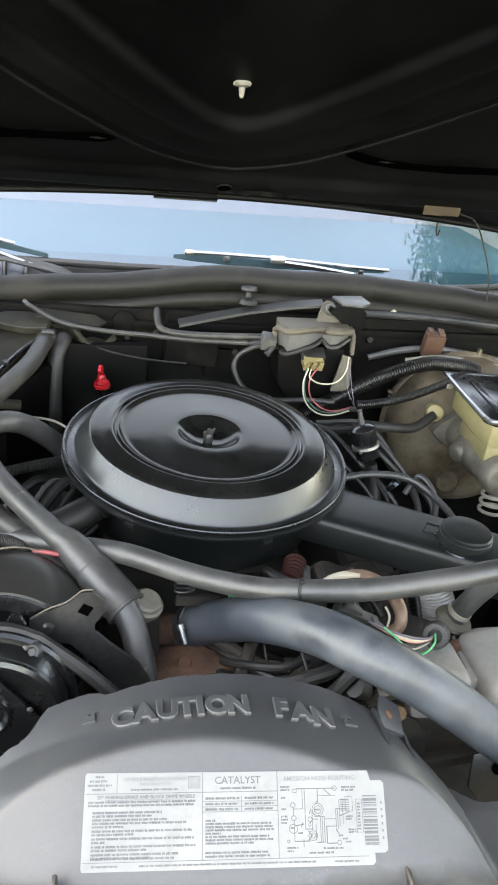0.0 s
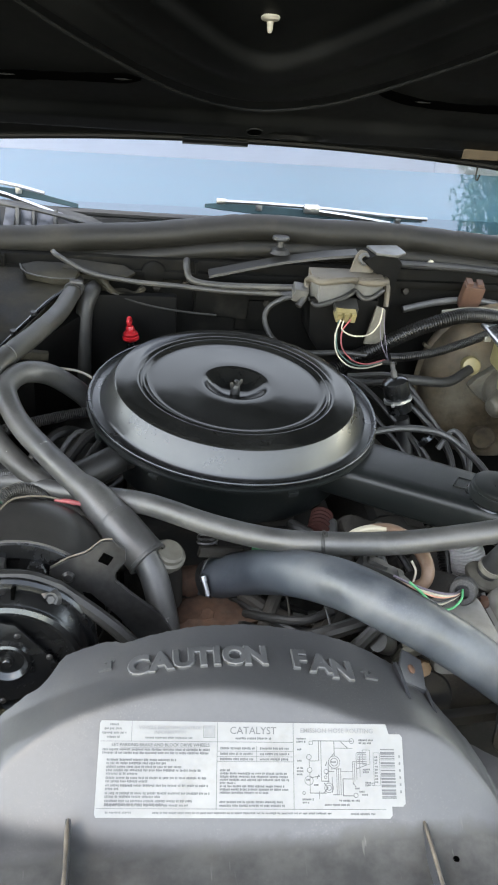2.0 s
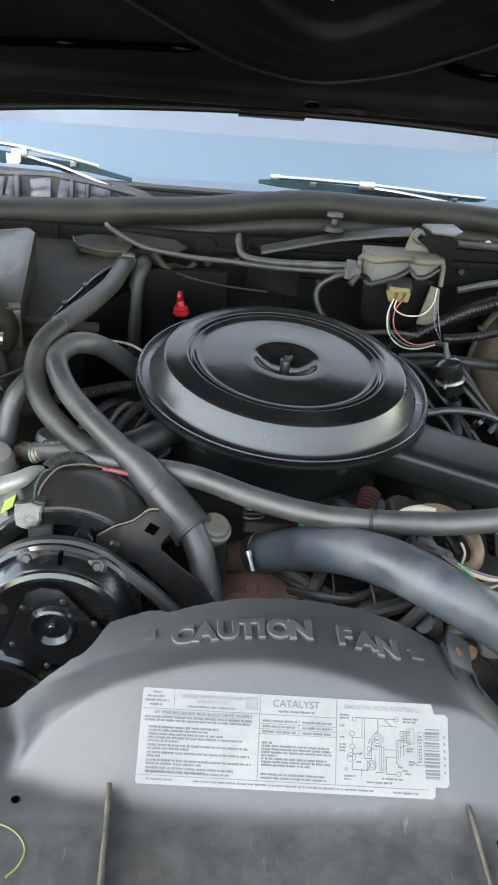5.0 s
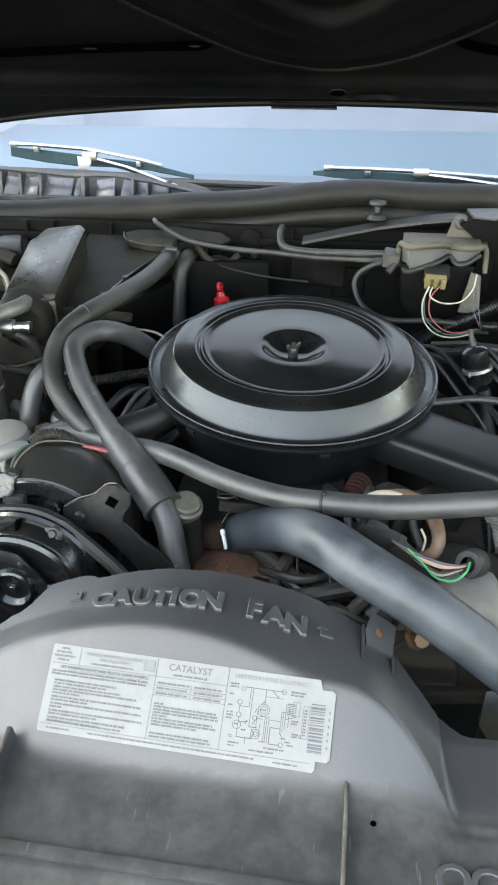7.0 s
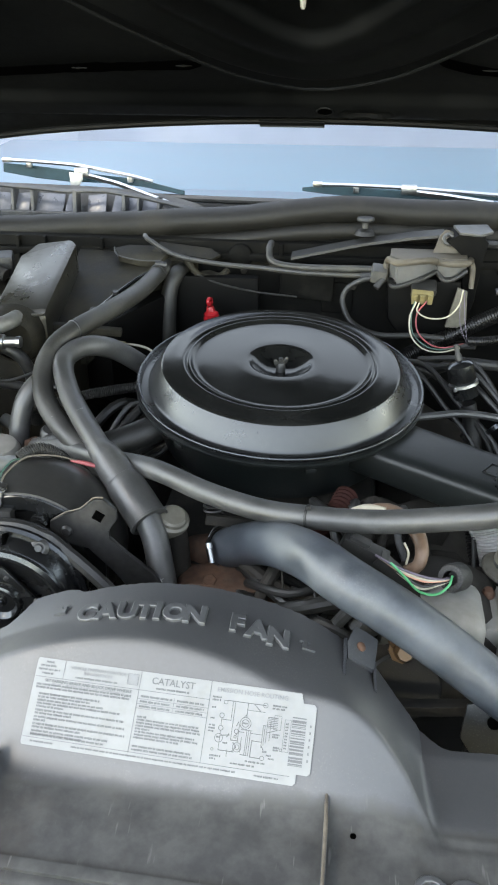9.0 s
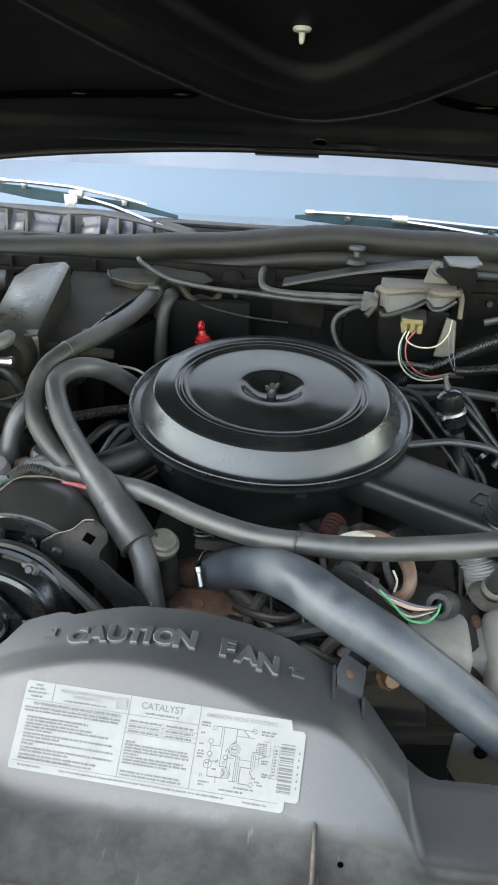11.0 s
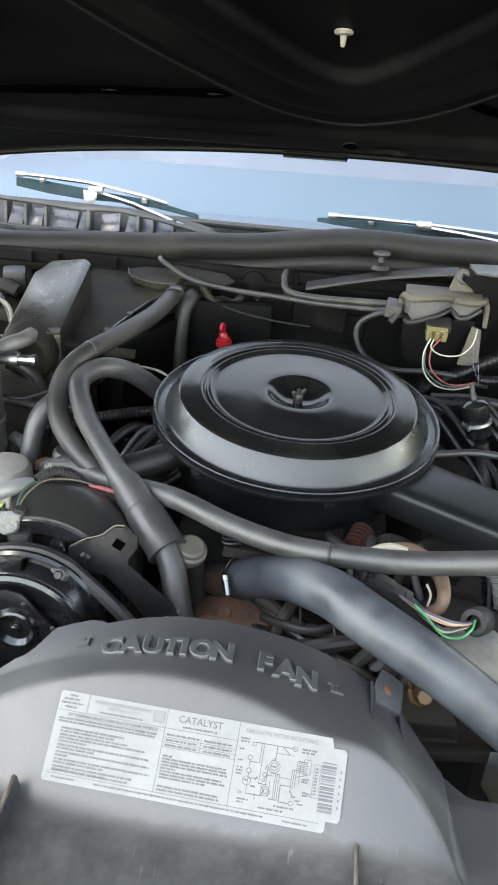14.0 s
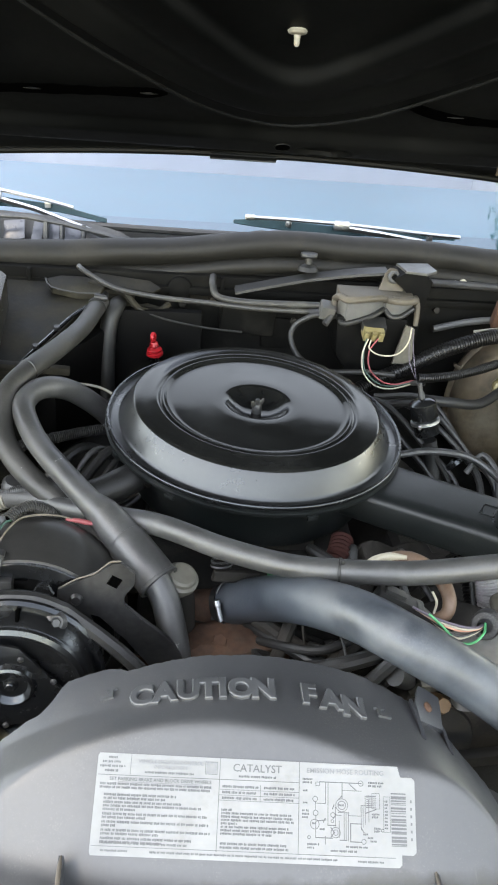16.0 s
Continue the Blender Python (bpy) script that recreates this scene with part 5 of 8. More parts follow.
# ---- firewall equipment ----
def module():
    base = thing("sensor_bracket", (0.10, 0.318, 0.985), "dark steel bracket bolted below the cowl seal", "bracket")
    strip = bmesh.new()
    rail = [(-0.012, 0.305, 0.980), (0.06, 0.312, 0.995), (0.10, 0.315, 1.003), (0.17, 0.312, 1.015), (0.215, 0.305, 1.022)]
    top = [Vector(p) for p in rail]
    rows = [[strip.verts.new(p + off) for p in top] for off in (Vector((0, -0.012, 0)), Vector((0, 0.014, 0.002)), Vector((0, 0.014, -0.003)), Vector((0, -0.009, -0.0025)), Vector((0, -0.010, -0.0040)), Vector((0, -0.0125, -0.0040)))]
    for k in range(len(rows)):
        for j in range(len(top) - 1):
            strip.faces.new((rows[k - 1][j], rows[k - 1][j + 1], rows[k][j + 1], rows[k][j]))
    strip.faces.new([r[0] for r in rows]), strip.faces.new([r[-1] for r in rows][::-1])
    part("strip", strip, DULLBLACK, base, "dull grey edge strip")
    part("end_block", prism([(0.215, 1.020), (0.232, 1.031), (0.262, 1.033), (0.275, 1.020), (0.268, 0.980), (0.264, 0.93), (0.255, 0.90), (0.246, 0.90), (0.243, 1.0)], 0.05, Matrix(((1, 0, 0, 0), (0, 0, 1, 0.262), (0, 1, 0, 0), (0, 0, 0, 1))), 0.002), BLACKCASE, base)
    part("end_cap", prism([(0.226, 0.300), (0.232, 0.258), (0.262, 0.250), (0.280, 0.268), (0.276, 0.308)], 0.004, Matrix.Translation((0, 0, 1.0315)), 0.001), MODULE, base, "grey cap plate")
    m = axis_pose((0.098, 0.325, 1.010), (0, 0.05, 1))
    part("bumper", lathe([(0, 0), (0.016, 0), (0.013, 0.006), (0.0055, 0.010), (0.005, 0.019), (0.0125, 0.020), (0.0135, 0.0225), (0.0125, 0.026), (0, 0.0265)], m, 24), BLACKRUBBER, base, "black rubber bumper")

    mod = thing("sensor_module", (0.19, 0.24, 0.94), "dusty grey plastic sensor module with yellow plug", "sensor module")
    plan = [(0.138, 0.285), (0.136, 0.248), (0.146, 0.232), (0.178, 0.226), (0.192, 0.230), (0.203, 0.244), (0.214, 0.238), (0.228, 0.236), (0.246, 0.242), (0.248, 0.285)]
    body = bmesh.new()
    foot = [0.972, 0.966, 0.960, 0.974, 0.980, 0.981, 0.972, 0.974, 0.985, 0.985]
    low = [body.verts.new((x, y + 0.004, z)) for (x, y), z in zip(plan, foot)]
    high = [body.verts.new((x, y, 0.998)) for x, y in plan]
    body.faces.new(low[::-1]), body.faces.new(high)
    for k in range(len(plan)):
        body.faces.new((low[k - 1], low[k], high[k], high[k - 1]))
    bmesh.ops.bevel(body, geom=list(body.edges), offset=0.0018, segments=2, affect="EDGES")
    part("body", body, MODBODY, mod)
    hem = [(x, y - 0.001, z) for (x, y), z in zip(plan[1:-1], foot[1:-1])]
    part("lower_hem", tube(hem, 0.0038, 4, 10), BLACKRUBBER, mod, "black rubber hem")
    for arm in ([(0.134, 0.262, 0.989), (0.131, 0.256, 0.980), (0.131, 0.254, 0.960)], [(0.251, 0.262, 0.994), (0.255, 0.254, 0.984), (0.256, 0.250, 0.956)]):
        part("rim_arm", tube(arm, [0.0050, 0.0046, 0.0036], 4, 10), MODCAP, mod)
    rim = [(x, y - 0.003, 0.997 + (0.006 if 0.15 < x < 0.195 else 0.0)) for x, y in plan[1:-1]]
    part("cap_rim", tube([(0.133, 0.262, 0.988), *rim, (0.252, 0.262, 0.994)], 0.0052, 4, 10), MODCAP, mod, "dusty beige rim")
    part("cap", prism([(x, y + 0.002) for x, y in plan], 0.008, Matrix.Translation((0, 0, 0.994)), 0.002), MODCAP, mod, "dusty beige top")
    ear = prism([(-0.026, -0.022), (0.020, -0.022), (0.016, 0.010), (0.008, 0.022), (-0.002, 0.024), (-0.009, 0.016), (-0.016, -0.004)], 0.008, Matrix.Translation((0.216, 0.280, 1.008)) @ Matrix.Rotation(radians(66), 4, "X"), 0.002)
    part("ear", ear, MODCAP, mod)
    part("ear_eyelet", lathe([(0.005, 0), (0.0095, 0), (0.0095, 0.003), (0.008, 0.005), (0.005, 0.005)], axis_pose((0.218, 0.272, 1.021), (0, -0.9, 0.45)), 18, True), MODULE, mod)
    part("socket", box((0.036, 0.024, 0.013), pose(0.186, 0.222, 0.964, 25, 0, 0), 0.004), BLACKRUBBER, mod)
    plug = part("plug", box((0.030, 0.018, 0.017), pose(0.184, 0.214, 0.957, 25, 0, 4), 0.002), PLUGYELLOW, mod, "yellowed plastic plug")
    for k, x in enumerate((0.173, 0.184, 0.195)):
        part("plug_rib", box((0.007, 0.004, 0.016), pose(x, 0.202, 0.953, 25, 0, 4), 0.001), PLUGYELLOW, plug)
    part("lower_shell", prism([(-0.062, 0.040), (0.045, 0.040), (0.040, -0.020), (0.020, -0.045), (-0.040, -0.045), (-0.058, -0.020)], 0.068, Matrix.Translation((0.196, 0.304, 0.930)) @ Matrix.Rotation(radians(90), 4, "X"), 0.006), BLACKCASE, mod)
    part("side_web", prism([(0.0, 0.0), (0.03, 0.0), (0.026, 0.055), (0.012, 0.06)], 0.006, Matrix.Translation((0.222, 0.228, 0.905)) @ Matrix.Rotation(radians(90), 4, "X"), 0.001), DUSTYCREAM, mod)
    wires = ((WHITEWIRE, [(0.176, 0.200, 0.950), (0.168, 0.190, 0.930), (0.172, 0.182, 0.905), (0.190, 0.178, 0.888), (0.215, 0.178, 0.884), (0.245, 0.180, 0.892)]),
             (WIREGREEN, [(0.174, 0.202, 0.950), (0.170, 0.192, 0.932), (0.174, 0.186, 0.908), (0.193, 0.182, 0.891), (0.215, 0.180, 0.887), (0.245, 0.182, 0.894)]),
             (PINK, [(0.190, 0.200, 0.951), (0.178, 0.192, 0.935), (0.180, 0.186, 0.912), (0.197, 0.182, 0.895), (0.218, 0.180, 0.890), (0.246, 0.181, 0.897)]),
             (WHITEWIRE, [(0.180, 0.200, 0.949), (0.178, 0.193, 0.938), (0.195, 0.190, 0.930), (0.220, 0.195, 0.931), (0.236, 0.205, 0.945), (0.241, 0.215, 0.965)]),
             (PURPLE, [(0.240, 0.217, 0.966), (0.238, 0.205, 0.945), (0.240, 0.195, 0.920), (0.250, 0.186, 0.898)]),
             (PURPLE, [(0.243, 0.217, 0.964), (0.245, 0.203, 0.935), (0.250, 0.190, 0.905), (0.252, 0.185, 0.895)]))
    for mat, pts in wires:
        part("wire", tube(pts, 0.0007 if mat is PURPLE else 0.0011, 8, 7), mat, mod)
    part("wire_tape", tube([(0.243, 0.182, 0.893), (0.262, 0.175, 0.896)], 0.004, 3, 8), BLACKRUBBER, mod)
    valve = thing("vacuum_connector", (0.12, 0.26, 0.965), "small dusty vacuum line connector beside the module", "connector")
    part("block", box((0.022, 0.022, 0.022), pose(0.121, 0.255, 0.972, 20, 10, 5), 0.003), MODULE, valve)
    part("nipple", tube([(0.112, 0.256, 0.968), (0.095, 0.258, 0.966)], 0.005, 3, 10), STEEL, valve)
    part("nipple", tube([(0.128, 0.248, 0.966), (0.118, 0.24, 0.955)], 0.005, 3, 10), STEEL, valve)


module()

hose("vacuum_line", [(-0.245, 0.318, 1.000), (-0.233, 0.303, 0.996), (-0.190, 0.290, 0.978), (-0.127, 0.285, 0.969), (-0.058, 0.280, 0.966), (0.012, 0.270, 0.964), (0.103, 0.260, 0.966)], 0.0038, DARKHOSE, "thin grey vacuum line along the firewall", sides=10)
hose("vacuum_line", [(-0.045, 0.325, 0.993), (-0.046, 0.300, 0.988), (-0.037, 0.285, 0.974), (0.011, 0.275, 0.971), (0.119, 0.262, 0.976)], 0.0052, DARKHOSE, "hooked grey vacuum line below the cowl", sides=12)
hose("vacuum_line", [(0.112, 0.252, 0.966), (0.096, 0.250, 0.962), (0.076, 0.250, 0.948), (0.071, 0.245, 0.928), (0.087, 0.230, 0.903), (0.125, 0.215, 0.892), (0.181, 0.200, 0.899), (0.22, 0.19, 0.90)], 0.0040, BLACKRUBBER, "looped black vacuum line behind the air cleaner", sides=10)
hose("wiring_loom", [(0.10, 0.140, 0.835), (0.138, 0.175, 0.852), (0.168, 0.205, 0.864), (0.205, 0.221, 0.880), (0.240, 0.226, 0.895), (0.275, 0.226, 0.916), (0.317, 0.222, 0.938), (0.378, 0.230, 0.953), (0.445, 0.250, 0.942), (0.493, 0.260, 0.925), (0.56, 0.28, 0.90)], 0.0105, LOOM,
     "black corrugated wiring loom across the firewall", ridges=0.0038, sides=14)
hose("wiring_loom", [(0.250, 0.172, 0.905), (0.270, 0.172, 0.906), (0.313, 0.180, 0.910), (0.360, 0.190, 0.921), (0.407, 0.200, 0.937), (0.43, 0.21, 0.945)], 0.0062, LOOM, "thin corrugated loom towards the brake reservoir", ridges=0.003, sides=12)
hose("booster_hose", [(0.185, 0.150, 0.855), (0.215, 0.146, 0.874), (0.245, 0.146, 0.883), (0.291, 0.150, 0.879), (0.343, 0.165, 0.871), (0.382, 0.185, 0.884)], 0.0075, BLACKRUBBER, "black vacuum hose to the brake booster", sides=14)
hose("washer_line", [(0.30, 0.30, 0.935), (0.36, 0.305, 0.948), (0.42, 0.305, 0.952), (0.50, 0.29, 0.945), (0.6, 0.26, 0.94)], 0.0055, HOSE, "grey line under the cowl edge", sides=10)
hose("washer_line", [(0.36, 0.285, 0.938), (0.42, 0.282, 0.946), (0.50, 0.27, 0.940), (0.6, 0.25, 0.93)], 0.0035, CREAM, "thin pale line under the cowl edge", sides=8)
cowl_pipe = thing("cowl_pipe", (0.5, 0.325, 0.985), "long dusty metal pipe below the cowl seal", "pipe")
part("pipe", tube([(0.27, 0.33, 1.000), (0.40, 0.328, 0.997), (0.55, 0.315, 0.990), (0.75, 0.30, 0.980)], 0.006, 6, 10), STEEL, cowl_pipe)
spot = thing("sealant_blob", (0.355, 0.351, 0.99), "small white blob of sealant on the cowl", "sealant")
part("blob", lathe([(0, -0.005), (0.0045, -0.003), (0.006, 0), (0.004, 0.003), (0, 0.004)], axis_pose((0.3475, 0.3405, 0.9997), (0, -1, 0.4)), 12), WHITEWIRE, spot)
part("speck", lathe([(0, 0), (0.0018, 0), (0, 0.002)], axis_pose((0.335, 0.3405, 1.0007), (0, -1, 0.4)), 8), WHITEWIRE, spot)


def fluid_cap():
    base = thing("dipstick_cap", (-0.13, 0.241, 0.85), "bright red plastic transmission dipstick cap", "dipstick")
    m = axis_pose((-0.128, 0.241, 0.896), (-0.10, 0.03, 1)) @ Matrix.Scale(0.80, 4)
    part("cap", lathe([(0, -0.004), (0.012, -0.004), (0.0155, -0.001), (0.0155, 0.004), (0.0135, 0.006), (0.0145, 0.009), (0.0125, 0.012), (0.0085, 0.015), (0.0075, 0.022), (0.0065, 0.024), (0, 0.0245)], m, 26), RED, base)
    part("pull_ring", lathe([(0.004, -0.003), (0.0085, -0.003), (0.0095, 0), (0.0085, 0.003), (0.004, 0.003)], m @ Matrix.Translation((0, 0, 0.033)) @ Matrix.Rotation(radians(90), 4, "X"), 20, True), RED, base)
    part("tube", tube([(-0.128, 0.241, 0.897), (-0.125, 0.245, 0.80), (-0.11, 0.26, 0.55)], 0.008, 5, 12), BLACKMETAL, base)


fluid_cap()


def booster():
    base = thing("brake_booster", (0.47, 0.26, 0.70), "dull gold zinc brake booster on the firewall", "brake booster")
    m = axis_pose((0.475, 0.325, 0.818), (-0.10, -1, 0.06))
    prof = [(0, 0.115), (0.045, 0.113), (0.060, 0.104), (0.075, 0.100), (0.100, 0.094), (0.118, 0.082), (0.126, 0.066), (0.128, 0.050), (0.133, 0.048), (0.135, 0.044), (0.133, 0.040), (0.128, 0.036), (0.124, 0.010), (0.10, 0.0), (0, 0)]
    part("shell", lathe(prof, m, 72), BOOSTER, base, smooth=45)
    for k in range(10):
        a = 2 * math.pi * k / 10 + 0.2
        part("crimp", box((0.016, 0.006, 0.010), m @ Matrix.Rotation(a, 4, "Z") @ Matrix.Translation((0.1335, 0, 0.045)), 0.002), BOOSTER, base)
    dimple = part("boss", lathe([(0, 0.012), (0.018, 0.010), (0.024, 0.002), (0.028, -0.004), (0, -0.004)], m @ Matrix.Translation((-0.02, -0.075, 0.098)), 24), BOOSTER, base)
    check = axis_pose((0.388, 0.200, 0.884), (-0.2, -0.95, 0.25))
    part("check_valve", lathe([(0, 0.014), (0.009, 0.014), (0.013, 0.012), (0.0145, 0.008), (0.0145, -0.004), (0.010, -0.006), (0.008, -0.03), (0, -0.03)], check, 24), PLUGYELLOW, base, "yellowed plastic check valve")
    mc = thing("master_cylinder", (0.46, 0.13, 0.80), "cast brake master cylinder with yellowed reservoir", "master cylinder")
    part("body", tube([(0.455, 0.225, 0.845), (0.453, 0.17, 0.843), (0.452, 0.13, 0.842), (0.451, 0.09, 0.840), (0.450, 0.06, 0.838), (0.450, 0.052, 0.838)], [0.037, 0.033, 0.034, 0.030, 0.028, 0.022], 6, 22, wobble=0.06), MASTER, mc)
    part("side_boss", tube([(0.44, 0.16, 0.842), (0.420, 0.150, 0.839), (0.412, 0.147, 0.838), (0.409, 0.146, 0.8375)], [0.024, 0.018, 0.014, 0.010], 5, 18, wobble=0.1), MASTER, mc)
    part("flange", prism([(-0.062, 0.0), (-0.050, -0.014), (-0.020, -0.034), (0.020, -0.034), (0.050, -0.014), (0.062, 0.0), (0.050, 0.014), (0.020, 0.034), (-0.020, 0.034), (-0.050, 0.014)], 0.014, axis_pose((0.458, 0.222, 0.845), (0, -1, 0)), 0.003), MASTER, mc)
    tank = prism([(-0.036, -0.066), (0.055, -0.066), (0.055, 0.070), (-0.040, 0.070)], 0.045, pose(0.458, 0.140, 0.882, 3, 2, 0), 0.008)
    part("reservoir", tank, YELLOW, mc, "yellowed plastic reservoir")
    part("reservoir_foot", box((0.06, 0.10, 0.03), Matrix.Translation((0.455, 0.13, 0.866)), 0.008), YELLOW, mc)
    cm = pose(0.460, 0.138, 0.926, 3, 2, 0)
    part("cover", prism([(-0.052, -0.070), (-0.040, -0.082), (0.052, -0.082), (0.060, -0.070), (0.060, 0.072), (0.052, 0.080), (-0.044, 0.080), (-0.054, 0.070)], 0.012, cm, 0.003), BLACKMETAL, mc, "glossy black cover")
    edge = [(-0.054, -0.072), (-0.040, -0.084), (0.054, -0.084), (0.062, -0.07), (0.062, 0.072), (0.054, 0.082), (-0.046, 0.082), (-0.056, 0.070), (-0.054, -0.072)]
    part("cover_edge", tube([tuple(cm @ Vector((x, y, 0.009))) for x, y in edge], 0.0038, 5, 8), CHROME, mc, "bright metal rim")
    part("cover_ridge", box((0.010, 0.12, 0.003), cm @ Matrix.Translation((-0.026, 0, 0.013)), 0.001), BLACKMETAL, mc)
    part("clip", box((0.010, 0.008, 0.008), cm @ Matrix.Translation((-0.058, 0.055, 0.0)), 0.001), ZINC, mc)
    coil = [(0.444 + 0.025 * math.cos(a), 0.045 + 0.022 * math.sin(a), 0.790 + 0.0020 * a) for a in (0.5 * k for k in range(38))]
    part("brake_line", tube([(0.45, 0.06, 0.835), (0.452, 0.055, 0.83), *coil[::-1], (0.46, 0.03, 0.72)], 0.0026, 3, 7), CREAM, mc, "coiled pale steel brake line")


booster()
plug = thing("relay_connector", (0.40, 0.29, 0.94), "brown plastic connector below the cowl", "connector")
part("body", box((0.032, 0.020, 0.040), pose(0.404, 0.290, 0.965, 14, 4, -6), 0.002), BROWN, plug)
for x in (-0.008, 0.009):
    part("lug", box((0.010, 0.018, 0.006), pose(0.404, 0.294, 0.965, 14, 4, -6) @ Matrix.Translation((x, 0, 0.022)), 0.001), BROWN, plug)

can = thing("vapor_filter", (0.258, 0.065, 0.82), "black cylindrical filter with a bright metal band", "filter")
axis = Vector((0.232, 0.075, 0.905)) - Vector((0.248, 0.068, 0.850))
cm = axis_pose((0.2435, 0.070, 0.866), axis)
part("body", lathe([(0, 0), (0.014, 0), (0.0165, 0.002), (0.0168, 0.024), (0.018, 0.026), (0.018, 0.046), (0.0165, 0.048), (0.010, 0.052), (0, 0.053)], cm, 28), BLACKMETAL, can)
part("band", lathe([(0.0168, 0.018), (0.0195, 0.018), (0.0195, 0.022), (0.0168, 0.022)], cm, 28, True), ZINC, can, "bright metal band")
part("band_lug", box((0.008, 0.004, 0.006), cm @ Matrix.Translation((0.020, -0.004, 0.020)), 0.001), ZINC, can)
part("nipple", lathe([(0, 0.05), (0.0045, 0.05), (0.0045, 0.060), (0.0032, 0.062), (0.0032, 0.074), (0, 0.075)], cm, 12), STEEL, can)
part("lower_tube", tube([(0.246, 0.069, 0.858), (0.254, 0.066, 0.83), (0.262, 0.06, 0.79)], 0.011, 5, 14), BLACKRUBBER, can)


# ---- wires round the distributor ----
def plug_wires():
    base = thing("spark_plug_wires", (0.25, 0.05, 0.78), "bundle of black spark plug wires behind the air cleaner", "wires")
    rng = random.Random(11)
    for k in range(6):
        x = 0.160 + 0.018 * k + rng.uniform(-0.008, 0.008)
        pts = [(x - 0.06, 0.14 + 0.01 * rng.random(), 0.86 + 0.03 * rng.random()), (x + 0.01, 0.11 + 0.02 * rng.random(), 0.875 + 0.02 * rng.random()), (x + 0.06, 0.07 + 0.02 * rng.random(), 0.84 + 0.02 * rng.random()),
               (x + 0.09 + 0.02 * rng.random(), 0.03 + 0.03 * rng.random(), 0.80), (x + 0.10, 0.0 + 0.03 * rng.random(), 0.74)]
        part("wire", tube(pts, 0.0040, 6, 8), BLACKRUBBER, base)
    part("wire_clip", lathe([(0.012, -0.003), (0.015, -0.003), (0.015, 0.003), (0.012, 0.003)], axis_pose((0.285, 0.06, 0.83), (0.6, -0.4, -0.6)), 20, True), BLACKMETAL, base)


plug_wires()
hose("throttle_cable", [(0.17, 0.01, 0.862), (0.195, 0.020, 0.861), (0.239, 0.030, 0.862), (0.294, 0.040, 0.850), (0.328, 0.025, 0.833), (0.345, -0.020, 0.822), (0.36, -0.06, 0.79)], 0.0048, HOSE, "grey throttle cable beside the air cleaner", sides=10)
hose("vacuum_line", [(0.30, 0.05, 0.82), (0.32, 0.055, 0.845), (0.335, 0.03, 0.83), (0.33, 0.0, 0.80), (0.31, -0.02, 0.77)], 0.0045, HOSE, "short curled vacuum line near the booster", sides=10)


